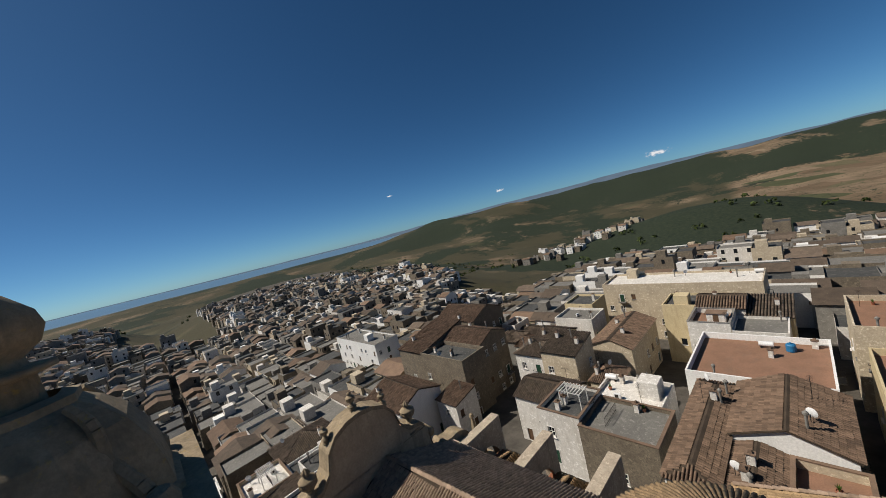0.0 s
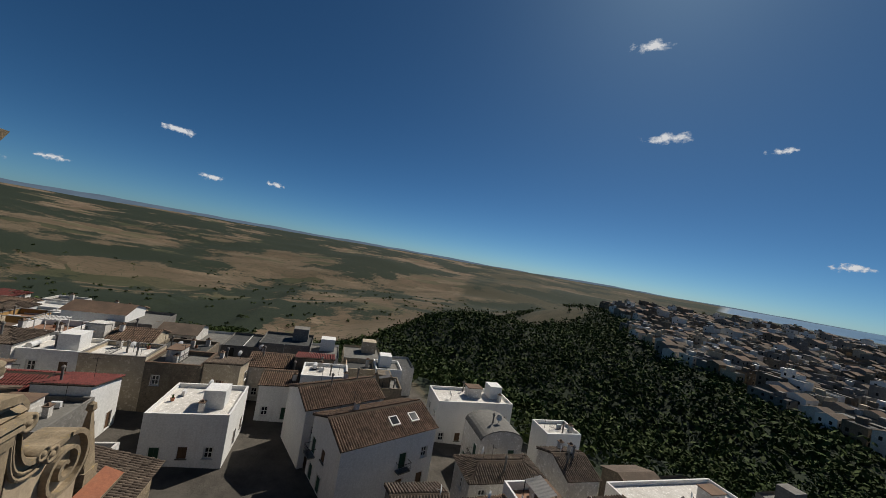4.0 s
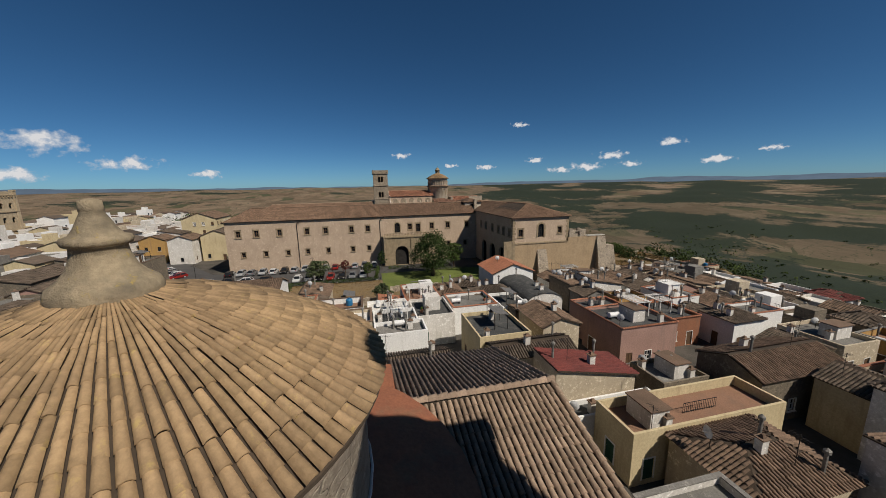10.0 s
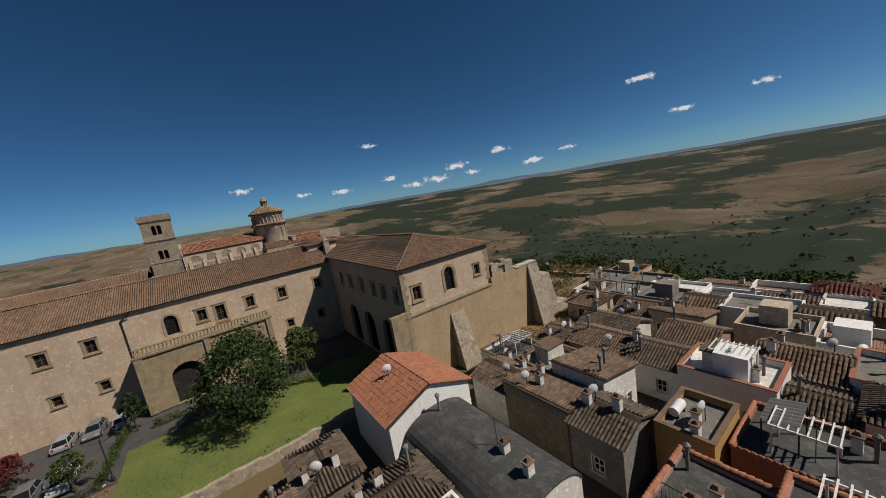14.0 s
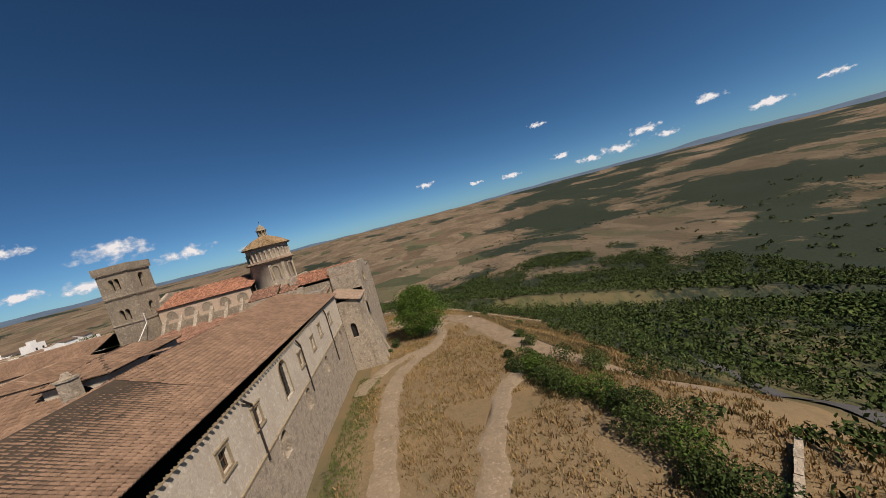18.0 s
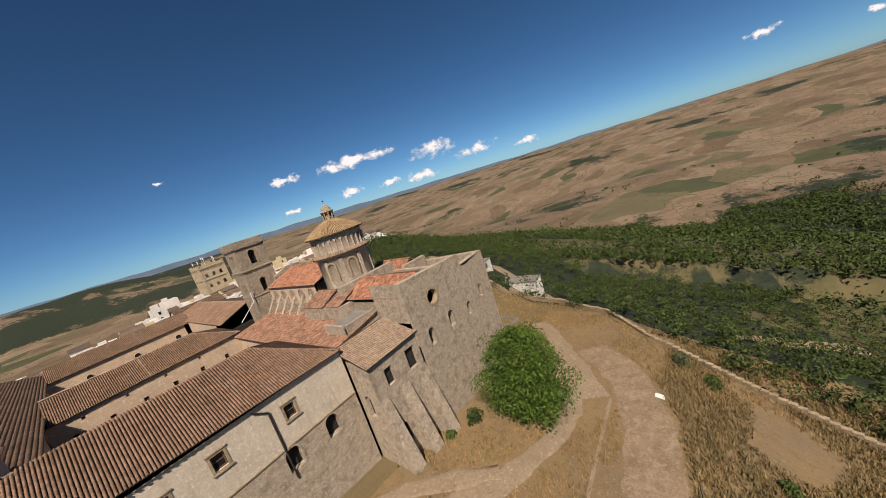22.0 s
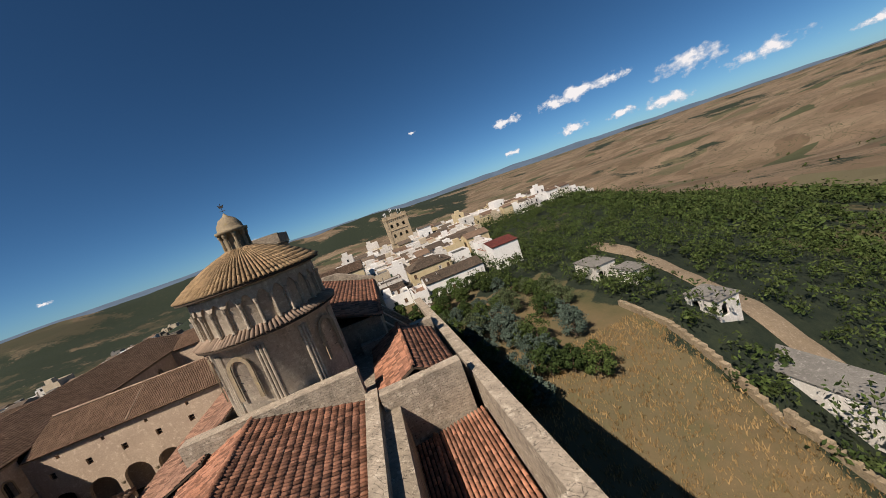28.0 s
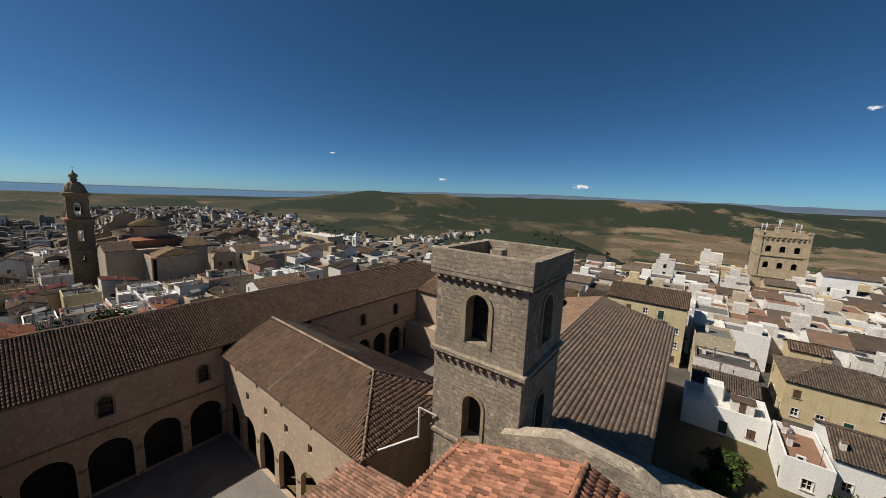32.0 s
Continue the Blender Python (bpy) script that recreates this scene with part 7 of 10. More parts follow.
ledge(24.7, [(0, 0), (0.12, 0.05), (0.15, 0.25), (0.28, 0.5), (0.32, 0.9), (0.65, 1.1), (0.75, 1.45), (0, 1.6)], 0.15)
ledge(26.25, [(0.78, 0.0), (0.0, 0.35), (-0.4, 0.4)], 0.15, "red_coat", "ledge_coating")
ledge(26.75, [(0, -0.3), (0.1, 0), (0.12, 0.5), (0, 0.65)], 0.45)
ledge(32.65, [(0, 0), (0.12, 0.1), (0.15, 0.6), (0.3, 0.8), (0.34, 1.1), (0.7, 1.4), (0.85, 1.9), (0.9, 2.1), (0, 2.25)], 0.6)
for z0, z1, ins, ww in ((16.0, 24.8, 0.15, 0.55), (26.9, 32.75, 0.6, 0.5)):
    for a, b in sides(BX0 + ins, BX1 - ins, BY0 + ins, BY1 - ins):
        a, b = Vector(a), Vector(b)
        d = (b - a).normalized()
        nr = Vector((d.y, -d.x))
        for s in (0.55, (b - a).length - 0.55):
            sh = Shape()
            for w2, dep, za, zb in ((ww, 0.2, z0, z1), (ww + 0.12, 0.3, z0, z0 + 0.8), (ww + 0.1, 0.28, z1 - 0.75, z1)):
                c = a + d * s
                p = [c - d * w2 * 0.75, c + d * w2 * 0.75]
                sh.prism([tuple(p[0] + nr * dep), tuple(p[1] + nr * dep), tuple(p[1]), tuple(p[0])], za, zb)
            for k in (-1, 1):
                c = a + d * (s + k * ww * 0.5) + nr * 0.3
                sh.lathe([(0.0, z1 - 0.62), (0.16, z1 - 0.55), (0.16, z1 - 0.35), (0.0, z1 - 0.28)], c.x, c.y, 8)
            part("pilaster", sh, "stone_moulding", bell)
        c = a + d * ((b - a).length / 2)
        rot = math.atan2(nr.y, nr.x) + math.pi / 2
        hz = 23.0 if z0 < 20 else 31.6
        hood = Shape()
        line = [(1.7, -0.22), (1.3, -0.22), (1.1, 0.02), (0.0, 0.66)]
        for k in (-1, 1):
            for (xa, za), (xb, zb) in zip(line, line[1:]):
                for dep, lo_, hi_ in ((0.2, -0.2, 0.0), (0.4, 0.0, 0.17)):
                    P_ = [(k * xa, hz + za), (k * xb, hz + zb)]
                    hood.face((P_[0][0], -dep, P_[0][1] + lo_), (P_[1][0], -dep, P_[1][1] + lo_), (P_[1][0], -dep, P_[1][1] + hi_), (P_[0][0], -dep, P_[0][1] + hi_))
                    for e_ in (lo_, hi_):
                        hood.face((P_[0][0], -dep, P_[0][1] + e_), (P_[1][0], -dep, P_[1][1] + e_), (P_[1][0], 0, P_[1][1] + e_), (P_[0][0], 0, P_[0][1] + e_))
            hood.face((k * 1.7, -0.4, hz - 0.22), (k * 1.7, 0, hz - 0.22), (k * 1.7, 0, hz - 0.05), (k * 1.7, -0.4, hz - 0.05))
            hood.box(min(k * 1.26, k * 1.5), max(k * 1.26, k * 1.5), -0.16, 0, hz - 1.5, hz - 0.42)
            hood.lathe([(0.0, hz - 1.72), (0.14, hz - 1.62), (0.16, hz - 1.48), (0.0, hz - 1.4)], k * 1.38, -0.1, 8)
        hood.box(-0.16, 0.16, -0.34, 0, hz - 0.12, hz + 0.5, 0.02)
        prev = None
        for k in range(13):
            t = math.pi * k / 12
            q2 = [(-math.cos(t) * r, hz - 0.95 + math.sin(t) * r) for r in (0.95, 1.2)]
            if prev:
                hood.face(*[(x, -0.12, z) for x, z in (prev[1], q2[1], q2[0], prev[0])])
                hood.face(*[(x, y, z) for (x, z), y in ((prev[1], 0), (q2[1], 0), (q2[1], -0.12), (prev[1], -0.12))])
            prev = q2
        for k in (-1, 1):
            hood.box(min(k * 0.95, k * 1.2), max(k * 0.95, k * 1.2), -0.12, 0, 18.45 if z0 < 20 else 27.15, hz - 0.95)
        hb = part("window_surround", hood, "stone_moulding", bell)
        hb.matrix_local = Matrix.Translation((c.x, c.y, 0)) @ Matrix.Rotation(rot, 4, "Z")
BELL = Shape().lathe([(0.0, 1.15), (0.16, 1.12), (0.34, 1.0), (0.4, 0.6), (0.5, 0.25), (0.66, 0.0), (0.6, 0.02)], 0, 0, 20).mesh("bell", "bronze", True)
for x, y in ((BX0 + 1.35, bcy), (bcx, BY0 + 1.35), (BX1 - 1.35, bcy)):
    place("bell", BELL, bell, x, y, 28.9, 0, 1.0)
    part("yoke", Shape().tube((x, y - 0.9, 30.2), (x, y + 0.9, 30.2), 0.09).box(x - 0.08, x + 0.08, y - 0.25, y + 0.25, 30.0, 30.7), "white_metal", bell)
for z in (27.4,):
    for x0, y0, x1, y1 in ((BX0 + 1.2, bcy - 0.9, BX0 + 1.2, bcy + 0.9),):
        part("rail", Shape().tube((x0, y0, z - 0.3), (x1, y1, z + 0.7), 0.03).tube((x0, y0, z + 0.7), (x1, y1, z - 0.3), 0.03), "iron", bell)
cap = Shape()
lv = [(2.75, 34.7), (2.75, 35.0), (2.6, 35.1), (2.52, 35.8), (2.36, 36.5), (2.05, 37.2), (1.6, 37.75), (1.3, 38.0), (1.3, 38.2), (1.0, 38.3)]
for (r0, z0), (r1, z1) in zip(lv, lv[1:]):
    oct0 = [(bcx + r0 * c, bcy + r0 * s) for c, s in ((-1, -0.45), (-0.45, -1), (0.45, -1), (1, -0.45), (1, 0.45), (0.45, 1), (-0.45, 1), (-1, 0.45))]
    oct1 = [(bcx + r1 * c, bcy + r1 * s) for c, s in ((-1, -0.45), (-0.45, -1), (0.45, -1), (1, -0.45), (1, 0.45), (0.45, 1), (-0.45, 1), (-1, 0.45))]
    for i in range(8):
        j = (i + 1) % 8
        cap.face((*oct0[i], z0), (*oct0[j], z0), (*oct1[j], z1), (*oct1[i], z1))
part("cap", cap, "stone_moulding", bell, "curved stone cap yellow with lichen")
part("finial", Shape().lathe([(0.8, 38.2), (0.75, 38.9), (1.15, 39.0), (1.15, 39.15), (0.7, 39.2), (0.65, 39.4), (1.0, 39.7), (1.15, 40.1), (1.05, 40.5), (0.6, 41.0), (0.3, 41.3), (0.22, 41.6), (0.1, 41.9), (0, 42.0)], bcx, bcy, 12), "stone_moulding", bell, "onion-shaped stone finial", True)
for kx in (-1, 1):
    for ky in (-1, 1):
        cs_ = Shape()
        prev = None
        for k in range(15):
            t = k / 14
            o_ = 2.62 - 1.15 * t ** 1.6 + 0.16 * math.sin(t * 9)
            c_ = (bcx + kx * o_ * 0.78, bcy + ky * o_ * 0.78, 34.9 + 3.1 * t)
            if prev:
                cs_.tube(prev, c_, 0.2 - 0.07 * t, n=6)
            prev = c_
        cs_.lathe([(0.0, 34.75), (0.42, 34.9), (0.46, 35.2), (0.3, 35.5), (0.0, 35.6)], bcx + kx * 2.2, bcy + ky * 2.2, 10)
        part("scroll", cs_, "stone_finial", bell, "carved corner scroll of the cap")
part("cross", Shape().tube((bcx, bcy, 41.9), (bcx, bcy, 43.2), 0.04).tube((bcx, bcy - 0.35, 42.8), (bcx, bcy + 0.35, 42.8), 0.04), "iron", bell)


# ---- town ----
tr = random.Random(11)
HW = {}
HW["win"] = square_window(0.95, 1.35, 0.18, "frame_white", 0.07, True, 2)
HW["door"] = Shape().use("wood").box(-0.5, 0.5, 0.1, 0.16, 0, 2.1).use("frame_white").box(-0.58, -0.5, -0.03, 0.16, 0, 2.18).box(0.5, 0.58, -0.03, 0.16, 0, 2.18).box(-0.58, 0.58, -0.03, 0.16, 2.1, 2.2).use("iron").box(0.35, 0.42, 0.04, 0.12, 1.0, 1.08).mesh("door")
HW["shut"] = Shape().use("green_paint").box(-0.5, -0.02, 0.05, 0.11, 0, 1.9).box(0.02, 0.5, 0.05, 0.11, 0, 1.9).use("frame_white").box(-0.62, -0.5, -0.04, 0.1, 0, 2.0).box(0.5, 0.62, -0.04, 0.1, 0, 2.0).box(-0.62, 0.62, -0.04, 0.1, 1.9, 2.02).mesh("shutter_door")
HW["brown"] = Shape().use("wood").box(-0.47, -0.02, 0.06, 0.12, 0, 1.35).box(0.02, 0.47, 0.06, 0.12, 0, 1.35).use("concrete").box(-0.6, 0.6, -0.12, 0.1, -0.1, 0).mesh("shutter_window")
slab = Shape().use("concrete").box(-0.9, 0.9, -0.85, 0, -0.14, 0)
bc = Shape().use("iron")
for i in range(13):
    bc.box(-0.86 + i * 0.143, -0.84 + i * 0.143, -0.83, -0.81, 0, 0.95)
bc.box(-0.88, 0.88, -0.84, -0.8, 0.93, 0.98).box(-0.88, -0.84, -0.84, 0, 0.93, 0.98).box(0.84, 0.88, -0.84, 0, 0.93, 0.98)
HW["balcony"] = (slab.mesh("balcony"), bc.mesh("railing"))
HW["chimney"] = Shape().use("white").box(-0.3, 0.3, -0.25, 0.25, -0.6, 1.1).use("tile_town").box(-0.38, 0.38, -0.33, 0.33, 1.1, 1.18).box(-0.2, 0.2, -0.16, 0.16, 1.18, 1.42, 0.08).mesh("chimney")
HW["pipe"] = Shape().use("concrete").lathe([(0.12, -0.3), (0.12, 1.5), (0.22, 1.55), (0.22, 1.75), (0.0, 1.95)], 0, 0, 8).mesh("flue")
dsh = Shape().use("iron").tube((0, 0, -0.2), (0, 0, 1.0), 0.035).use("white_metal")
for i in range(12):
    a, b = 2 * math.pi * i / 12, 2 * math.pi * (i + 1) / 12
    for r0, r1 in ((0.0, 0.25), (0.25, 0.46)):
        P = [(r * math.cos(t), -0.25 + r * r * -0.55 + 0.1, 1.05 + r * math.sin(t)) for r, t in ((r0, a), (r1, a), (r1, b), (r0, b))]
        dsh.face(*(P if r0 else P[1:]))
        dsh.face(*[(x, y + 0.02, z) for x, y, z in (reversed(P) if r0 else reversed(P[1:]))])
HW["dish"] = dsh.tube((0, -0.2, 1.0), (0, -0.62, 1.1), 0.02, n=5).mesh("satellite_dish")
ant = Shape().use("iron").tube((0, 0, -0.3), (0, 0, 2.6), 0.025, n=5).tube((-0.6, 0, 2.4), (0.6, 0, 2.4), 0.015, n=4)
for i in range(7):
    ant.tube((-0.55 + i * 0.18, -0.25, 2.4), (-0.55 + i * 0.18, 0.25, 2.4), 0.01, n=4)
HW["aerial"] = ant.mesh("aerial")
HW["tank"] = Shape().use("white_metal").tube((-0.75, 0, 0.55), (0.75, 0, 0.55), 0.36, n=14).use("iron").box(-0.6, -0.5, -0.3, 0.3, 0, 0.3).box(0.5, 0.6, -0.3, 0.3, 0, 0.3).mesh("water_tank")
HW["blue_tank"] = Shape().use("blue_plastic").lathe([(0.45, 0), (0.52, 0.1), (0.52, 0.9), (0.4, 1.05), (0.15, 1.1), (0.15, 1.2), (0, 1.2)], 0, 0, 14).mesh("water_tank")

HW["shed"] = Shape().use("white").box(-1.3, 1.3, -0.9, 0.9, 0, 1.7, skip="bt").use("tile_town").box(-1.45, 1.45, -1.05, 1.05, 1.7, 1.82).use("wood").box(-0.4, 0.35, -0.94, -0.88, 0, 1.6).mesh("shed")
rl = Shape().use("iron").box(-1.8, 1.8, -0.02, 0.02, 0.95, 1.0).box(-1.8, 1.8, -0.02, 0.02, 0.1, 0.13)
for i in range(19):
    rl.box(-1.8 + i * 0.2, -1.78 + i * 0.2, -0.01, 0.01, 0, 0.95)
pg = Shape().use("frame_white")
for x in (-1.4, 1.4):
    for y in (-1.0, 1.0):
        pg.box(x - 0.05, x + 0.05, y - 0.05, y + 0.05, 0, 2.1)
for i in range(8):
    pg.box(-1.55 + i * 0.43, -1.47 + i * 0.43, -1.2, 1.2, 2.1, 2.2)
pg.box(-1.6, 1.6, -1.06, -0.96, 2.0, 2.1).box(-1.6, 1.6, 0.96, 1.06, 2.0, 2.1)
HW["pergola"] = pg.mesh("pergola")
aw = Shape().use("lead")
for i in range(14):
    x0, x1 = -1.5 + i * 0.215, -1.5 + (i + 1) * 0.215
    za, zb = (0.05, 0.0) if i % 2 else (0.0, 0.05)
    aw.face((x0, -1.0, 1.9 + za), (x1, -1.0, 1.9 + zb), (x1, 0.9, 2.3 + zb), (x0, 0.9, 2.3 + za))
for x in (-1.4, 1.4):
    aw.use("iron").box(x - 0.04, x + 0.04, -0.95, -0.87, 0, 1.95).box(x - 0.04, x + 0.04, 0.8, 0.88, 0, 2.3)
HW["awning"] = aw.mesh("awning")
pt = Shape().use("tile_new").lathe([(0.0, 0.0), (0.17, 0.0), (0.24, 0.34), (0.26, 0.34), (0.26, 0.4), (0.21, 0.4), (0.2, 0.3), (0.0, 0.3)], 0, 0, 12)
pt.use("leaf_bright")
for k in range(22):
    a, q = k * 2.4, 0.12 + 0.16 * (k % 5) / 4
    pt.face((0, 0, 0.3), (q * 0.5 * math.cos(a - 0.3), q * 0.5 * math.sin(a - 0.3), 0.62), (q * math.cos(a), q * math.sin(a), 0.78 + 0.1 * (k % 3)), (q * 0.5 * math.cos(a + 0.3), q * 0.5 * math.sin(a + 0.3), 0.62))
HW["pots"] = pt.mesh("flower_pot")
HW["rail"] = rl.mesh("railing")
HW["aircon"] = Shape().use("white_metal").box(-0.42, 0.42, -0.16, 0.16, 0.1, 0.68).use("iron").box(-0.3, 0.14, -0.17, -0.15, 0.18, 0.6).box(-0.35, -0.28, -0.14, 0.14, 0, 0.1).box(0.28, 0.35, -0.14, 0.14, 0, 0.1).mesh("air_conditioner")


def house(x, y, w, d, h, wall, roof, rot=0.0, z0=None, detail=2, tile="tile_town", label="", group="town houses", deck=None):
    """A town house: w along its own x, d along its own y, h to the eave."""
    z0 = ground_z(x, y) if z0 is None else z0
    words = {"white": "whitewashed", "white_clean": "bright white", "cream": "cream", "yellow": "pale yellow", "ochre": "ochre", "pink": "faded pink", "terracotta_wall": "terracotta red", "old_stone": "bare stone", "concrete": "grey rendered"}[wall]
    rw = {"flat": "with a flat felted roof and parapet", "gable": "with a gabled barrel-tile roof", "hip": "with a hipped barrel-tile roof", "shed": "with a single tiled slope", "terrace": "with a tiled roof terrace", "vault": "with a vaulted felt roof"}[roof]
    ob = thing("house", label or f"{words} plastered town house {rw}", "house", group, at=(x, y, z0))
    ob.rotation_euler = (0, 0, rot)
    sh = Shape().use(wall)
    X, Y = w / 2, d / 2
    wins = []
    base = -5.0
    sd = {"s": ((-X, -Y), (X, -Y)), "e": ((X, -Y), (X, Y)), "n": ((X, Y), (-X, Y)), "w": ((-X, Y), (-X, -Y))}
    par_h = (0.35 if wall in ("pink", "terracotta_wall") else 0.6) if roof == "flat" else 1.0 if roof == "terrace" else 0.0
    pend = []
    for key, (a, b) in sd.items():
        L = (Vector(b) - Vector(a)).length
        hs = []
        if detail >= 1:
            for fl in range(max(1, int(h / 3.1))):
                zf = fl * 3.1
                n = max(1, int(L / (2.7 if detail > 1 else 3.6)))
                for i in range(n):
                    if tr.random() < (0.6 if detail > 1 else 0.55):
                        s = L * (i + 0.5) / n + tr.uniform(-0.2, 0.2)
                        kind = tr.choice(("win", "brown", "shut", "win"))
                        if fl == 0 and tr.random() < 0.4:
                            kind = "door"
                        ww, hh, zz = {"win": (0.475, 1.35, 0.95), "brown": (0.47, 1.35, 0.95), "shut": (0.5, 1.9, 0.35), "door": (0.5, 2.1, 0.02)}[kind]
                        if zf + zz + hh < h - 0.15 and L > 2.2:
                            hs.append((s - ww, s + ww, zf + zz, zf + zz + hh))
                            pend.append((kind, key, s, zf + zz, fl))
        sh.wall(a, b, base, h + par_h, hs, 0.16)
    if roof in ("flat", "terrace"):
        t = 0.22
        top = h + par_h
        sh.face((-X, -Y, top), (X, -Y, top), (X - t, -Y + t, top), (-X + t, -Y + t, top)).face((X, -Y, top), (X, Y, top), (X - t, Y - t, top), (X - t, -Y + t, top))
        sh.face((X, Y, top), (-X, Y, top), (-X + t, Y - t, top), (X - t, Y - t, top)).face((-X, Y, top), (-X, -Y, top), (-X + t, -Y + t, top), (-X + t, Y - t, top))
        for (x0, y0), (x1, y1) in (((-X + t, -Y + t), (X - t, -Y + t)), ((X - t, -Y + t), (X - t, Y - t)), ((X - t, Y - t), (-X + t, Y - t)), ((-X + t, Y - t), (-X + t, -Y + t))):
            sh.face((x0, y0, top), (x1, y1, top), (x1, y1, h), (x0, y0, h))
        part("roof", Shape().face((-X + t, -Y + t, h + 0.05), (X - t, -Y + t, h + 0.08), (X - t, Y - t, h + 0.12), (-X + t, Y - t, h + 0.09)), deck or ("terrace_tile" if roof == "terrace" else tr.choice(("felt", "felt", "felt_light", "felt_light", "concrete", "white"))), ob)
        if detail > 1 and (wall in ("pink", "terracotta_wall", "ochre") or tr.random() < 0.35):
            cap = tr.choice(("tile_new", "tile_town", "concrete"))
            if wall in ("pink", "terracotta_wall"):
                cap = "tile_new"
            cpg = Shape()
            for ax0, ax1, ay0, ay1 in ((-X - 0.06, X + 0.06, -Y - 0.06, -Y + 0.28), (-X - 0.06, X + 0.06, Y - 0.28, Y + 0.06), (-X - 0.06, -X + 0.28, -Y + 0.28, Y - 0.28), (X - 0.28, X + 0.06, -Y + 0.28, Y - 0.28)):
                cpg.box(ax0, ax1, ay0, ay1, top + 0.004, top + 0.09)
            if wall in ("pink", "terracotta_wall"):
                for ra, rb in (((-X, -Y), (X, -Y)), ((X, -Y), (X, Y)), ((X, Y), (-X, Y)), ((-X, Y), (-X, -Y))):
                    ridge((*ra, top), (*rb, top), cap, ob, 0.2, 0.34)
            else:
                part("coping", cpg, cap, ob)
        if detail and tr.random() < 0.55 and min(w, d) > 5 and wall not in ("pink", "terracotta_wall"):
            bx, by = tr.uniform(-X + 1.6, X - 1.6), tr.uniform(-Y + 1.6, Y - 1.6)
            part("stair_hut", Shape().box(bx - 1.2, bx + 1.2, by - 1.2, by + 1.2, h, h + 2.3), wall, ob)
    else:
        rise = d * 0.2
        o = 0.22
        big = 0.30 if detail > 1 else 0.42
        ln = 0.5 if detail > 1 else 0.9
        deck_t = 0.12 if detail > 1 else 0.06
        if roof == "vault":
            vt = Shape().use(deck or "felt")
            arc_ = [(-math.cos(math.pi * k / 14) * Y, h + 1.5 * math.sin(math.pi * k / 14)) for k in range(15)]
            for (ya, za), (yb, zb) in zip(arc_, arc_[1:]):
                vt.face((-X - 0.1, ya, za), (X + 0.1, ya, za), (X + 0.1, yb, zb), (-X - 0.1, yb, zb))
                for xe in (-X - 0.1, X + 0.1):
                    vt.face((xe, ya, za - 0.15), (xe, ya, za), (xe, yb, zb), (xe, yb, zb - 0.15))
            part("roof", vt, None, ob)
            for xe in (-X, X):
                sh.face(*[(xe, ya, za) for ya, za in (arc_ if xe < 0 else arc_[::-1])])
        elif roof == "gable":
            sh.face((X, -Y, h), (X, Y, h), (X, 0, h + rise)).face((-X, Y, h), (-X, -Y, h), (-X, 0, h + rise))
            tile_slope([(-X - o, -Y - o, h), (X + o, -Y - o, h), (X + o, 0, h + rise + 0.05), (-X - o, 0, h + rise + 0.05)], tile, ob, big, ln, "roof_tiles", deck_t)
            tile_slope([(X + o, Y + o, h), (-X - o, Y + o, h), (-X - o, 0, h + rise + 0.05), (X + o, 0, h + rise + 0.05)], tile, ob, big, ln, "roof_tiles", deck_t)
        elif roof == "hip":
            g = max(0.3, X - Y * 0.9)
            tile_slope([(-X - o, -Y - o, h), (X + o, -Y - o, h), (g, 0, h + rise), (-g, 0, h + rise)], tile, ob, big, ln, "roof_tiles", deck_t)
            tile_slope([(X + o, Y + o, h), (-X - o, Y + o, h), (-g, 0, h + rise), (g, 0, h + rise)], tile, ob, big, ln, "roof_tiles", deck_t)
            tile_slope([(X + o, -Y - o, h), (X + o, Y + o, h), (g, 0, h + rise)], tile, ob, big, ln, "roof_tiles", deck_t)
            tile_slope([(-X - o, Y + o, h), (-X - o, -Y - o, h), (-g, 0, h + rise)], tile, ob, big, ln, "roof_tiles", deck_t)
        else:
            tile_slope([(-X - o, -Y - o, h), (X + o, -Y - o, h), (X + o, Y, h + rise), (-X - o, Y, h + rise)], tile, ob, big, ln, "roof_tiles", deck_t)
            sh.face((X, -Y, h), (X, Y, h), (X, Y, h + rise)).face((-X, Y, h), (-X, -Y, h), (-X, Y, h + rise)).face((X, Y, h), (-X, Y, h), (-X, Y, h + rise), (X, Y, h + rise))
    part("wall", sh, None, ob)
    for kind, key, s, z, fl in pend:
        a, b = Vector(sd[key][0]), Vector(sd[key][1])
        c = a + (b - a).normalized() * s
        if detail < 2:
            wins.append((c.x, c.y, z, FACE[key], {"win": 0, "brown": 1, "shut": 2, "door": 1}[kind], 1.9 if kind in ("shut", "door") else 1.35))
            continue
        nm = {"win": "window", "brown": "window", "shut": "shuttered_door", "door": "door"}[kind]
        place(nm, HW[kind], ob, c.x, c.y, z, FACE[key])
        if kind == "shut" and fl > 0 and detail > 1 and tr.random() < 0.7:
            place("balcony", HW["balcony"], ob, c.x, c.y, z, FACE[key])
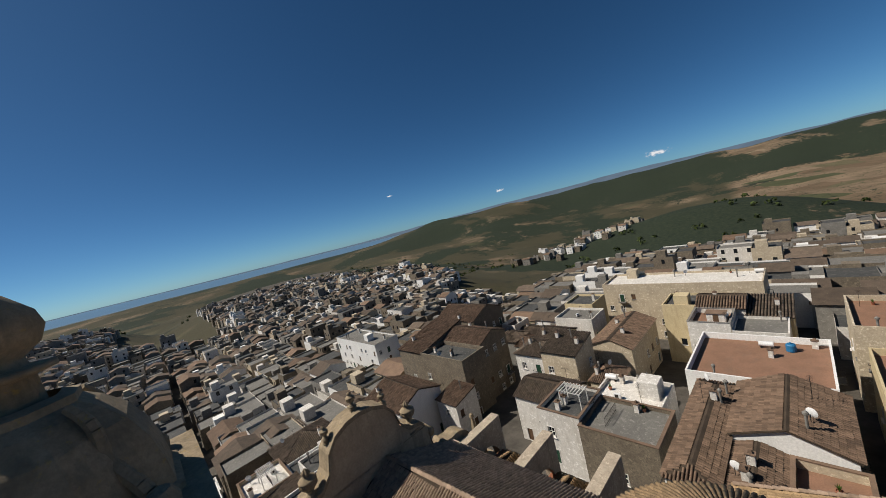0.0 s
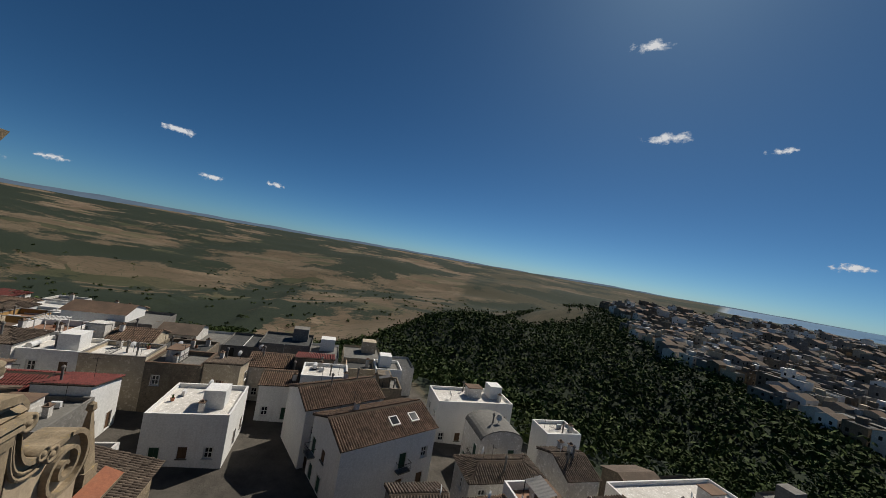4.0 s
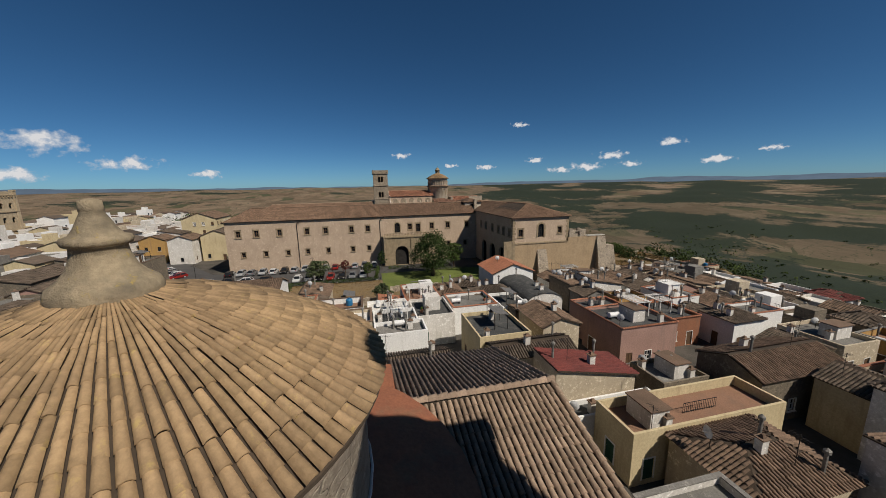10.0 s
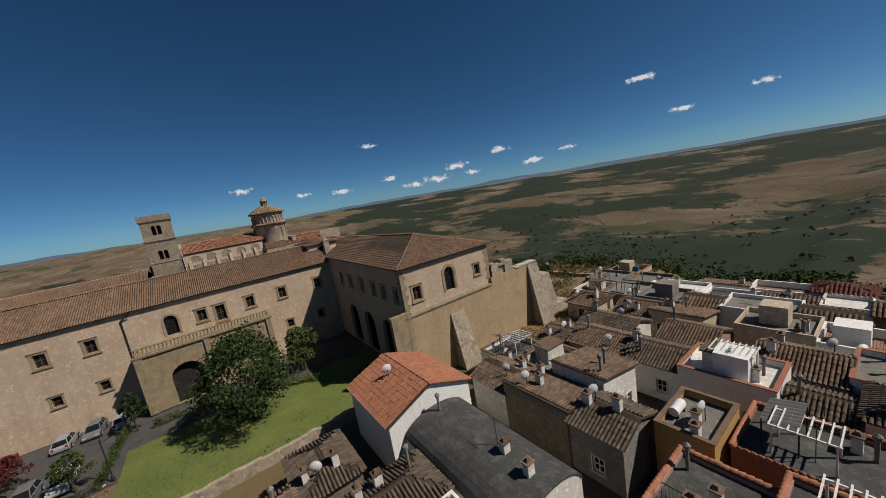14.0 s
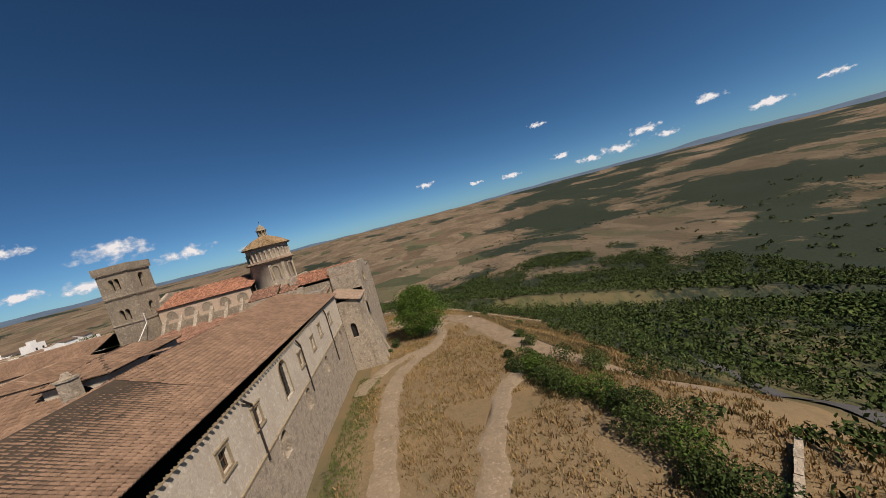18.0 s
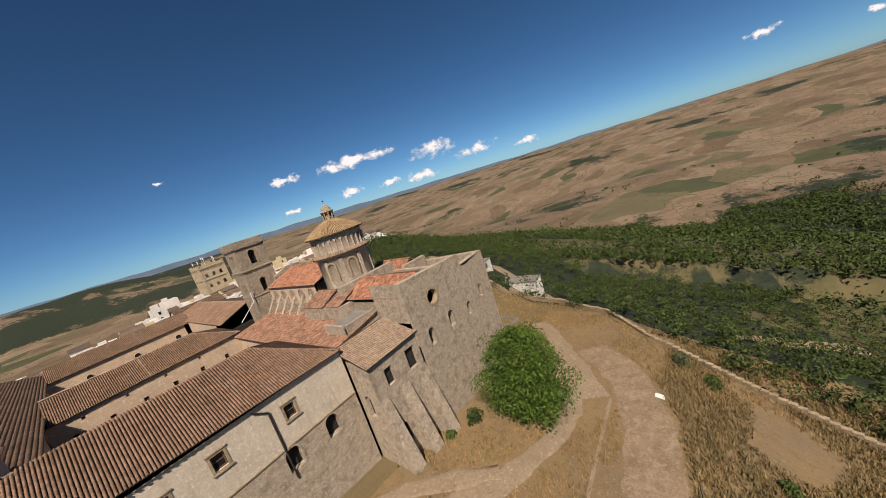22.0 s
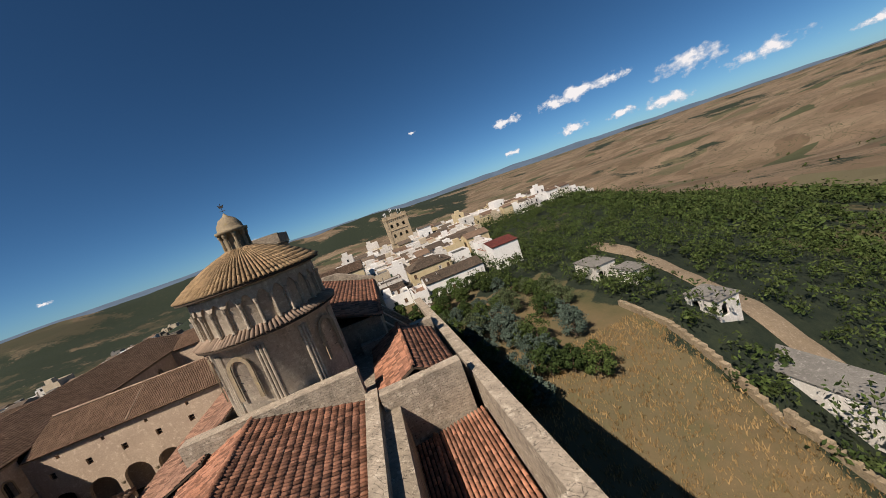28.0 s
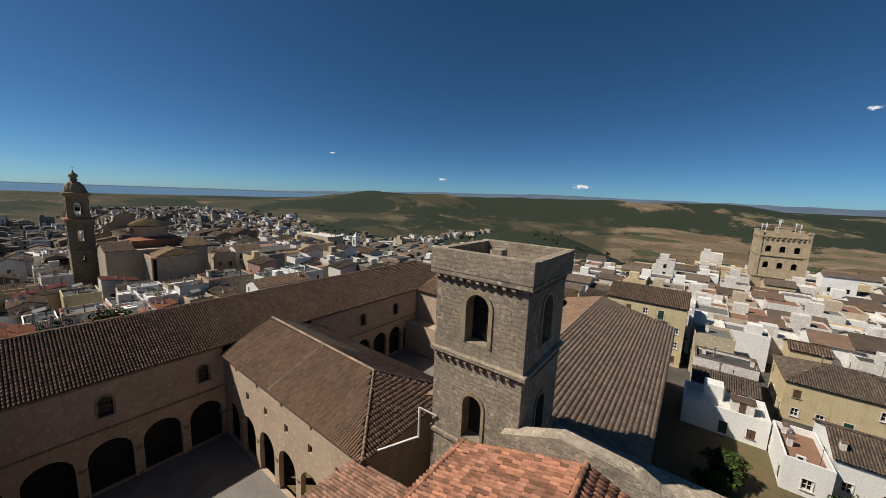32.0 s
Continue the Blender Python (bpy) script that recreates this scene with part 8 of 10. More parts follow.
    if wins:
        ws = Shape()
        for wx, wy, wz, wr, k, wh in wins:
            u, n = Vector((math.cos(wr), math.sin(wr))), Vector((-math.sin(wr), math.cos(wr)))
            at = lambda a, dpt, b: (wx + u.x * a + n.x * dpt, wy + u.y * a + n.y * dpt, wz + b)
            ws.use(("glass", "wood", "green_paint")[k]).face(at(-0.47, 0.14, 0), at(0.47, 0.14, 0), at(0.47, 0.14, wh), at(-0.47, 0.14, wh))
            ws.use("frame_white").face(at(-0.6, -0.1, -0.1), at(0.6, -0.1, -0.1), at(0.6, -0.1, 0), at(-0.6, -0.1, 0)).face(at(-0.6, -0.1, 0), at(0.6, -0.1, 0), at(0.6, 0.14, 0), at(-0.6, 0.14, 0))
        tagged(part("window_set", ws, None, ob), kind="stuff")
    if detail == 1 and tr.random() < 0.45:
        place("chimney", HW["chimney"], ob, tr.uniform(-X + 0.6, X - 0.6), 0, h + d * 0.1)
    if detail > 1:
        for nm, key, pr in (("chimney", "chimney", 0.7), ("chimney", "chimney", 0.4), ("flue", "pipe", 0.6), ("flue", "pipe", 0.3), ("satellite_dish", "dish", 0.5), ("aerial", "aerial", 0.7), ("water_tank", "tank", 0.3 if roof in ("flat", "terrace") else 0), ("water_tank", "blue_tank", 0.06 if roof in ("flat", "terrace") else 0), ("roof_shed", "shed", 0.35 if roof in ("flat", "terrace") else 0), ("railing", "rail", 0.3 if roof in ("flat", "terrace") else 0), ("pergola", "pergola", 0.12 if roof in ("flat", "terrace") else 0), ("awning", "awning", 0.16 if roof in ("flat", "terrace") else 0), ("flower_pot", "pots", 0.3 if roof in ("flat", "terrace") else 0), ("air_conditioner", "aircon", 0.25 if roof in ("flat", "terrace") else 0)):
            if tr.random() < pr:
                mg = 2.0 if key in ("pergola", "awning", "rail", "shed") else 0.6
                if min(X, Y) < mg + 0.2:
                    continue
                px, py = tr.uniform(-X + mg, X - mg), tr.uniform(-Y + mg, Y - mg)
                pz = h + (0.1 if roof in ("flat", "terrace") else d * 0.2 * (1 - abs(py) / Y) if roof != "shed" else d * 0.2 * (py + Y) / d)
                place(nm, HW[key], ob, px, py, pz, tr.uniform(0.6, 1.4) if key == "dish" else tr.choice((0, 1.57)))
    return ob


WALLS = ["white"] * 8 + ["white_clean"] * 6 + ["cream"] * 5 + ["old_stone"] * 4 + ["yellow", "ochre", "pink", "concrete", "concrete"]
ROOFS = ["flat"] * 8 + ["terrace"] * 2 + ["gable"] * 6 + ["hip"] * 2 + ["shed"] * 4
TILES = ["tile_town"] * 5 + ["tile_grey"] * 6 + ["tile_maroon"]
NOGO = [(-92, -44, 35, 72), (-106, -90, 26, 76), (-3.5, 100, -30, 91), (-6, 28, 17, 95), (28, 48, 90, 118), (88, 122, -30, 66)]
NOGO_HAND = []
far_spots = []


def free(x, y, w, d):
    for x0, x1, y0, y1 in NOGO + NOGO_HAND:
        if x + w / 2 > x0 and x - w / 2 < x1 and y + d / 2 > y0 and y - d / 2 < y1:
            return False
    return True


NEAR = [(-62, -4, -20, 60), (-136, -106, 0, 104), (-106, -62, -6, 34), (-106, -44, 72, 114), (-14, 27, 60, 100), (92, 130, 66, 108)]


def town(x0, x1, y0, y1, gap, keep, hmin, hmax, seed, rot=0.0, cell=(8.5, 8.0), walls=None, top=None, roofs=None):
    """Rows of houses back to back between lanes."""
    tr.seed(seed)
    y = y0
    row = 0
    while y < y1:
        d = tr.uniform(0.85, 1.2) * cell[1]
        x = x0 + tr.uniform(0, 3)
        while x < x1:
            w = tr.uniform(0.75, 1.35) * cell[0]
            cx, cy = x + w / 2, y + d / 2 + tr.uniform(-0.4, 0.4)
            if free(cx, cy, w, d) and keep(cx, cy) and tr.random() < 0.95:
                roof = tr.choice(roofs or ROOFS)
                detail = 2 if any(a < cx < b and c < cy < e for a, b, c, e in NEAR) else 1
                if detail < 2 and (cy > 122 or cx < -138 or (cy < -10 and not top) or cx > 134):
                    far_spots.append((cx, cy, 1.0))
                    x += w
                    continue
                hh = tr.uniform(hmin, hmax)
                if top:
                    hh = max(2.8, top(cx, cy) + tr.uniform(-0.9, 0.9) - ground_z(cx, cy))
                house(cx, cy, w, d, hh, tr.choice(walls or WALLS), roof, rot + tr.choice((0, 0, 0, tr.uniform(-0.06, 0.06))), None, detail, tr.choice(TILES))
            x += w + (0.02 if tr.random() < 0.82 else 3.0)
        y += d + (0.3 if row % 2 == 0 else gap)
        row += 1


def on_hill(x, y):
    return zone_woods(x, y) < 0.35 and ground_z(x, y) > -32


# ---- houses that stand by the way, placed singly ----
def own(x0, x1, y0, y1, zt, wall, roof, tile="tile_town", deck=None, rot=0.0, ridge_y=False, label=""):
    """A house over a stretch of the plan, with its eave at zt."""
    cx, cy = (x0 + x1) / 2, (y0 + y1) / 2
    w, d = x1 - x0, y1 - y0
    NOGO_HAND.append((x0, x1, y0, y1))
    z0 = ground_z(cx, cy)
    if ridge_y:
        w, d, rot = d, w, rot + math.pi / 2
    return house(cx, cy, w, d, zt - z0, wall, roof, rot, z0, 2, tile, label, deck=deck)


tr.seed(5)
own(-30.2, -20.8, 57.2, 69.4, 11.6, "cream", "flat", deck="felt", label="large cream block with a dark felted flat roof")
own(-31.3, -26.2, 49.2, 57.0, 10.6, "cream", "flat", deck="white", label="cream house with a pale roof terrace and one green shutter")
own(-35.6, -31.5, 54.0, 60.4, 9.3, "cream", "flat", deck="felt")
own(-33.6, -30.4, 66.2, 71.2, 9.6, "cream", "flat", deck="felt")
own(-26, -16.4, 71.2, 79.6, 10.4, "white_clean", "flat", deck="felt", label="long white house with a dark felted roof")
own(-26, -21, 50.4, 58.4, 10.4, "white_clean", "terrace")
own(-35, -31, 42.4, 49.0, 10.2, "white_clean", "flat", deck="concrete")
own(-30.8, -25, 42.8, 49.0, 9.6, "white_clean", "flat", deck="felt")
own(-42.4, -37.2, 41.0, 48.6, 9.2, "white", "gable", "tile_grey", ridge_y=True)
own(-49.2, -44, 38.6, 46.2, 9.8, "white", "shed", "tile_maroon", rot=math.pi, label="white house with a dark maroon tiled slope")
own(-24.8, -20.3, 43.6, 49.8, 9.6, "white_clean", "flat", deck="white")
own(-39.3, -31.4, 30.4, 37.0, 10.4, "yellow", "flat", deck="felt", label="tall pale yellow house with a dark felted roof")
own(-43.4, -39.5, 27.0, 36.2, 10.2, "cream", "gable", "tile_grey", ridge_y=True)
own(-50.6, -48.3, 22.0, 34.6, 7.2, "white_clean", "flat", deck="felt")
own(-48.8, -44.2, 14.6, 20.4, 7.6, "old_stone", "flat", deck="concrete")
own(-48.1, -43.6, 23.4, 32.4, 9.4, "cream", "shed", "tile_maroon")
own(-37.2, -30, 22.3, 27.6, 10.2, "cream", "gable", "tile_town", label="cream house with a worn brown barrel-tile roof")
own(-41, -33.5, 10.5, 19, 10.2, "pink", "flat", deck="felt", label="faded terracotta-pink house with a dark felt roof and tile-capped parapet")
own(-33.3, -28.6, 11.5, 18, 9.6, "pink", "flat", deck="felt")
own(-37.5, -30.4, 2.4, 8.4, 8.8, "terracotta_wall", "flat", deck="felt")
own(-52.5, -46, 1, 13, 9.4, "old_stone", "gable", "tile_town", ridge_y=True)
own(-62, -55.6, 18.6, 27, 9.0, "cream", "hip", "tile_town", ridge_y=True)
own(-55.2, -50.8, 14.2, 30, 8.4, "yellow", "terrace", label="ochre house with a red tiled roof terrace")
own(-12, -3, 15.8, 24.6, 10.6, "white_clean", "gable", "tile_new", label="bright white house with a new orange tiled roof beside the lawn")
own(-24.6, -12.3, 16.8, 23.4, 8.8, "white", "vault", deck="felt", label="white house under a long dark vaulted felt roof")
own(-19.5, -10, 37.2, 43.4, 8.4, "white_clean", "terrace", label="white house with a cluttered red-tiled roof terrace")
own(-20, -14.2, 43.8, 48.2, 8.4, "cream", "shed", "tile_new")
own(-12.2, -6, 27.5, 32, 8.6, "old_stone", "hip", "tile_grey")
own(-16.2, -9.6, 32.3, 36.9, 8.7, "white", "hip", "tile_town")
own(-19, -14.4, 23.8, 30.6, 9.0, "white", "hip", "tile_grey", ridge_y=True)
own(-26.5, -19.3, 23.8, 28.6, 8.6, "white_clean", "flat", deck="felt")
own(-29.8, -26.8, 22.6, 28, 8.7, "old_stone", "shed", "tile_town")
own(-30, -26.4, 4.6, 10, 9.4, "ochre", "flat", deck="felt_light", label="bright orange rendered box house with a flat roof")
own(-25.5, -18.6, 29.2, 36.6, 9.0, "white_clean", "flat", deck="felt_light")
own(-28, -20.2, 37, 43, 9.2, "white", "flat", deck="felt")
own(-3, 4, -38, -31, 5.2, "concrete", "flat", deck="felt_light")
own(-4, 2.4, -30.6, -24, 4.6, "white", "terrace")
own(-11, -4.2, -38, -30.6, 5.4, "old_stone", "flat", deck="felt_light")
own(-11, -4.4, -30.2, -22, 6.0, "concrete", "flat", deck="concrete")
own(-3.6, 3, -45, -38.4, 4.4, "cream", "terrace")
own(-15, -7, 64.5, 80, 11.2, "white_clean", "gable", "tile_town", ridge_y=True)
NOGO_HAND += [(-117.5, -101.5, 14.5, 27), (-112, -97, 9, 18)]
house(-109.4, 20.7, 13.4, 8.4, 9.0 - ground_z(-109.4, 20.7), "white_clean", "gable", 0.41, None, 2, "tile_town", "large white house with a brown tiled roof and two skylights")
house(-104.2, 13.2, 11.4, 7.6, 9.3 - ground_z(-104.2, 13.2), "white_clean", "gable", 0.41, None, 2, "tile_town", "white house with a patched orange-brown tiled roof")
own(-135, -121, 4.6, 11, 7.0, "white_clean", "flat", deck="white")
own(-131.2, -124.4, 15, 21.2, 6.8, "white", "vault", deck="felt_light", ridge_y=True)
own(-129.4, -119.4, 24.8, 29.6, 6.8, "white", "hip", "tile_grey")
own(-142, -135.8, 16.2, 20.6, 7.0, "white_clean", "flat", deck="white")
own(-92, -83.4, 11, 19.4, 8.0, "white_clean", "flat", deck="white")
own(-159, -140, 28.4, 35, 5.0, "white_clean", "flat", deck="white", label="white house with a flat white roof beside a lower wing")
own(-154, -144.2, 35.2, 42, 4.6, "white_clean", "flat", deck="white")
own(-136, -127.2, 53, 63.4, 6.0, "old_stone", "hip", "tile_grey")
own(-126.6, -115, 70, 80, 9.0, "white_clean", "gable", "tile_town", label="white house with a stepped gable and red terraces")
own(-121.5, -111, 62, 69.8, 7.2, "white", "terrace")
own(-133, -124.2, 84, 98, 12.6, "old_stone", "shed", "tile_town", label="tall grey stone palace with broken tiled roofs")
own(-124, -111, 83.6, 90.6, 12.0, "old_stone", "terrace", deck="felt")
own(-124, -112.5, 90.8, 100, 12.8, "old_stone", "gable", "tile_town")
own(-142, -127, 105, 118, 11.8, "old_stone", "gable", "tile_town", label="tall stone mansion with a worn reddish roof")
own(-188, -160, 92, 101, 6.4, "white_clean", "flat", deck="felt_light", label="long white three-storey block with a flat roof")
own(-98.6, -90, 82.4, 90, 9.4, "white", "gable", "tile_grey")
own(-89.6, -85.4, 91.2, 97, 9.2, "cream", "hip", "tile_town")
own(-94, -86.4, 102, 117, 10.2, "cream", "gable", "tile_town", ridge_y=True)
own(-70.4, -62.2, 80.6, 91, 13.0, "white_clean", "gable", "tile_town", ridge_y=True, label="broad hall with a grey-brown tiled roof and white gutters")
own(-74.4, -70.6, 72.6, 90.6, 12.6, "white_clean", "hip", "tile_town", ridge_y=True)
own(-70.2, -66.6, 72.6, 80.2, 12.2, "cream", "gable", "tile_town", ridge_y=True)
own(-66.2, -61.6, 72.6, 80.2, 11.4, "cream", "terrace")
own(-60.4, -53, 108, 121, 13.0, "cream", "terrace", label="cream house with terracotta roof terraces")
own(-76, -62.6, 91, 104, 12.6, "white_clean", "terrace", label="white house with a tiled roof terrace and a blue tub")
own(-101, -70, 129, 139, 13.6, "cream", "flat", deck="white", label="long cream palazzo with tall shuttered windows and a terrace roof")
own(-59.5, -50, 82, 106, 11.0, "yellow", "terrace", label="tall yellow-ochre house with terracotta terraces")
NOGO_HAND += [(86, 126, 58, 77), (83, 88.8, 55, 104)]
own(103.8, 122, 80, 89, 9.6, "white_clean", "gable", "tile_grey", label="long white row house with green shutters")
own(89, 99, 85, 91.4, 8.4, "white_clean", "flat", deck="white", label="white house with an iron balcony above the garden")
own(99.2, 103.4, 77.4, 86, 8.2, "white_clean", "terrace")
own(90, 98.6, 92, 98.6, 9.0, "white_clean", "gable", "tile_grey")
own(99.9, 103, 70.6, 74.6, 5.0, "white", "shed", "tile_town", label="small white garden hut with a tiled roof")
own(102, 117, 97.4, 109, 11.2, "yellow", "hip", "tile_grey", label="pale yellow mansion with white window surrounds")
own(73, 88, 106, 118, 17.5, "yellow", "gable", "tile_town", label="tall pale yellow block with a small gable")
tb = thing("water_tub", "round blue plastic tub on the roof terrace", "tub", at=(-66.2, 101.4, 12.7))
part("tub", HW["blue_tank"], None, tb)
sk = thing("skylight", "white framed skylight on the tiled roof", "skylight", "skylights")
part("frame", Shape().box(-0.65, 0.65, -0.7, 0.7, -0.1, 0.14).box(-0.65, 0.65, -0.7, 0.7, -0.5, -0.1), "frame_white", sk)
part("pane", Shape().face((-0.5, -0.55, 0.146), (0.5, -0.55, 0.146), (0.5, 0.55, 0.146), (-0.5, 0.55, 0.146)), "glass", sk)
on_roof = Matrix.Translation((-109.4, 20.7, 9.0)) @ Matrix.Rotation(0.41, 4, "Z") @ Matrix.Translation((-1.0, 2.3, 0.93)) @ Matrix.Rotation(-0.38, 4, "X")
copy_thing(sk, Matrix.Translation((-3.0 * math.cos(0.41), -3.0 * math.sin(0.41), 0)) @ on_roof)
sk.matrix_world = on_roof


town(-60, -4, -37, 60, 1.8, lambda x, y: not (x > -9 and y > 15), 4.6, 7.4, 21, cell=(5.4, 5.2), top=lambda x, y: 9.4 - max(0, 12 - y) * 0.07 - max(0, x + 30) * 0.02)
town(-150, -107, -14, 150, 2.4, lambda x, y: on_hill(x, y) and x < -107, 5.2, 8.2, 22, cell=(6.2, 6.0))
town(-106, -60, -22, 34, 3.4, lambda x, y: y > -18, 5.4, 7.4, 23, cell=(6.4, 6.2), walls=["white"] * 5 + ["white_clean"] * 5 + ["cream"] * 3 + ["old_stone"] * 3 + ["concrete"])
town(-106, -44, 76, 170, 2.6, lambda x, y: True, 5.8, 9.5, 24, cell=(6.8, 6.4), walls=["white"] * 5 + ["white_clean"] * 5 + ["cream"] * 5 + ["old_stone"] * 3 + ["yellow", "concrete"], top=lambda x, y: 12.0 - max(0, y - 135) * 0.12)
town(-44, 26, 60, 170, 3.6, lambda x, y: not (x > -10 and y < 95) and not (y < 73 and x < -30), 5.4, 8.6, 25, cell=(7.0, 6.6))
town(88, 150, 66, 175, 3.6, lambda x, y: x < 128 + (y - 66) * 0.2, 5.2, 8.2, 26, cell=(6.8, 6.4), walls=["white", "white_clean", "white_clean", "white", "cream", "white_clean", "white", "yellow"], roofs=["flat"] * 6 + ["terrace"] * 3 + ["gable", "shed", "hip"])
town(28, 88, 95, 185, 4.0, lambda x, y: not (28 < x < 48 and y < 118), 6.0, 9.0, 27)


# ---- the far quarters: too many houses to count ----
def far_quarter(seed, spots):
    rr = random.Random(seed)
    walls = ["white", "cream", "old_stone", "concrete", "old_stone", "concrete", "white_clean"]
    bright = ["white", "white_clean", "white_clean", "cream", "white", "white_clean", "yellow"]
    roofs = ["tile_town", "tile_grey", "felt_light", "felt"]
    sh = Shape()
    for m_ in walls + bright + roofs + ["glass", "terrace_tile"]:
        sh.use(m_)
    for x, y, big in spots:
        if math.hypot(x - 115, y - 213) < 15:
            continue
        z = ground_z(x, y)
        w, d = rr.uniform(6, 11) * big, rr.uniform(6, 10) * big
        h = rr.uniform(5.5, 8.4) * (1.6 if rr.random() < 0.1 and (x < -200 or y > 180) else 1) * big
        wl = rr.choice(bright if x > 30 else walls)
        sh.use(wl)
        t = rr.random()
        X0, X1, Y0_, Y1_ = x - w / 2, x + w / 2, y - d / 2, y + d / 2
        if t < 0.72:
            sh.box(X0, X1, Y0_, Y1_, z - 8, z + h, skip="bt")
            sh.use(rr.choice(("white", "felt_light", "terrace_tile")) if x > 30 else rr.choice(roofs[2:4])).face((X0, Y0_, z + h - 0.5), (X1, Y0_, z + h - 0.5), (X1, Y1_, z + h - 0.5), (X0, Y1_, z + h - 0.5))
            if rr.random() < 0.5:
                sh.use(wl).box(X0 + 1, X0 + 4, Y0_ + 1, Y0_ + 3.6, z + h - 0.5, z + h + 2)
        else:
            sh.box(X0, X1, Y0_, Y1_, z - 8, z + h, skip="bt")
            r = d * 0.18
            sh.face((X1, Y0_, z + h), (X1, Y1_, z + h), (X1, y, z + h + r)).face((X0, Y1_, z + h), (X0, Y0_, z + h), (X0, y, z + h + r))
            sh.use(rr.choice(("tile_town", "tile_grey", "tile_grey")))
            sh.face((X0 - 0.3, Y0_ - 0.4, z + h - 0.05), (X1 + 0.3, Y0_ - 0.4, z + h - 0.05), (X1 + 0.3, y, z + h + r), (X0 - 0.3, y, z + h + r))
            sh.face((X1 + 0.3, Y1_ + 0.4, z + h - 0.05), (X0 - 0.3, Y1_ + 0.4, z + h - 0.05), (X0 - 0.3, y, z + h + r), (X1 + 0.3, y, z + h + r))
        sh.use("glass")
        far = math.hypot(x + 60, y - 40) > 330
        for fl in range(int(h / 3)):
            if far:
                for k in range(max(1, int(d / 3.2))):
                    if rr.random() < 0.7:
                        yy, zz = Y0_ + (k + 0.5) * d / max(1, int(d / 3.2)), z + fl * 3 + 1.0
                        sh.face((X1 + 0.03, yy - 0.5, zz), (X1 + 0.03, yy + 0.5, zz), (X1 + 0.03, yy + 0.5, zz + 1.5), (X1 + 0.03, yy - 0.5, zz + 1.5))
                        if y > 100:
                            sh.face((X0 + yy - Y0_ + 0.5, Y0_ - 0.03, zz), (X0 + yy - Y0_ + 1.4, Y0_ - 0.03, zz), (X0 + yy - Y0_ + 1.4, Y0_ - 0.03, zz + 1.5), (X0 + yy - Y0_ + 0.5, Y0_ - 0.03, zz + 1.5))
                continue
            for k in range(max(1, int(d / 3.2))):
                if rr.random() < 0.7:
                    yy, zz = Y0_ + (k + 0.5) * 3.1 * d / (3.2 * max(1, int(d / 3.2))), z + fl * 3 + 1.0
                    sh.box(X1 - 0.2, X1 + 0.04, yy - 0.5, yy + 0.5, zz, zz + 1.5, skip="bw")
            for k in range(max(1, int(w / 3.2))):
                if rr.random() < 0.6:
                    xx, zz = X0 + (k + 0.5) * w / max(1, int(w / 3.2)), z + fl * 3 + 1.0
                    sh.box(xx - 0.5, xx + 0.5, Y1_ - 0.2, Y1_ + 0.04, zz, zz + 1.5, skip="bs")
                    sh.box(xx - 0.5, xx + 0.5, Y0_ - 0.04, Y0_ + 0.2, zz, zz + 1.5, skip="bn")
    return sh


spots = list(far_spots)
fr = random.Random(3)
for i in range(84):
    for j in range(85):
        x, y = -152 - i * 8.6 + fr.uniform(-1.6, 1.6), -330 + j * 9.0 + (2.6 if j % 3 == 0 else 0) + fr.uniform(-1.4, 1.4)
        sd_ = min(math.hypot(x - x0 - (x1 - x0) * t, y - y0 - (y1 - y0) * t) - (h0 + (h1 - h0) * t) for (x0, y0, z0, h0), (x1, y1, z1, h1) in SEGS for t in (0, 0.25, 0.5, 0.75, 1))
        if sd_ < 6 and zone_woods(x, y) < 0.4 and free(x, y, 8, 8) and fr.random() < 0.92:
            spots.append((x, y, 1.0 if x > -420 else 1.15))
for i in range(56):
    for j in range(26):
        x, y = -240 + i * 8.8 + fr.uniform(-1.5, 1.5), 172 + j * 9.2 + fr.uniform(-1.4, 1.4)
        if x > 26 and y < 186:
            continue
        if ground_z(x, y) > -34 and y < 300 - abs(x + 40) * 0.25 + 18 * noise.noise((x * 0.02, y * 0.02, 0.0)) and fr.random() < 0.92:
            spots.append((x, y, 1.0))
single("far_town", far_quarter(9, spots), None, "pale crowded houses of the far quarters along the ridge", "town", kind="stuff")
# a hamlet on the green shoulder beyond the town
ham = [(-285 + q * 45 + fr.uniform(-45, 45), 560 + q * 100 + fr.uniform(-18, 18), 1.15) for q in [fr.uniform(-1, 1) for i in range(70)]]
single("far_hamlet", far_quarter(10, ham), None, "pale houses of a distant hamlet on the slope", "town", kind="stuff")

# ---- castle ----
castle = thing("castle", "square tan stone castle keep with antennas on its roof", "castle", at=(115, 213, 5))
castle.scale = (1.38, 1.38, 1.12)
cs = Shape().use("stone_castle")
for k, (a, b) in enumerate((((-5.2, -5.6), (5.2, -5.6)), ((5.2, -5.6), (5.2, 5.6)), ((5.2, 5.6), (-5.2, 5.6)), ((-5.2, 5.6), (-5.2, -5.6)))):
    L = math.dist(a, b)
    cs.wall(a, b, 6, 22, [(L * f - 0.6, L * f + 0.6, z, z + 2.2, True) for f in (0.22, 0.5, 0.78) for z in (9.5, 15.2)], 0.5)
cs.box(-5.6, 5.6, -6.0, 6.0, -6, 6, 0.4, "b")
cs.use("concrete").face((-5.2, -5.6, 21.2), (5.2, -5.6, 21.2), (5.2, 5.6, 21.2), (-5.2, 5.6, 21.2))
part("keep", cs, None, castle, "weathered tan stone keep on a battered base")
cz = Shape().use("stone_moulding")
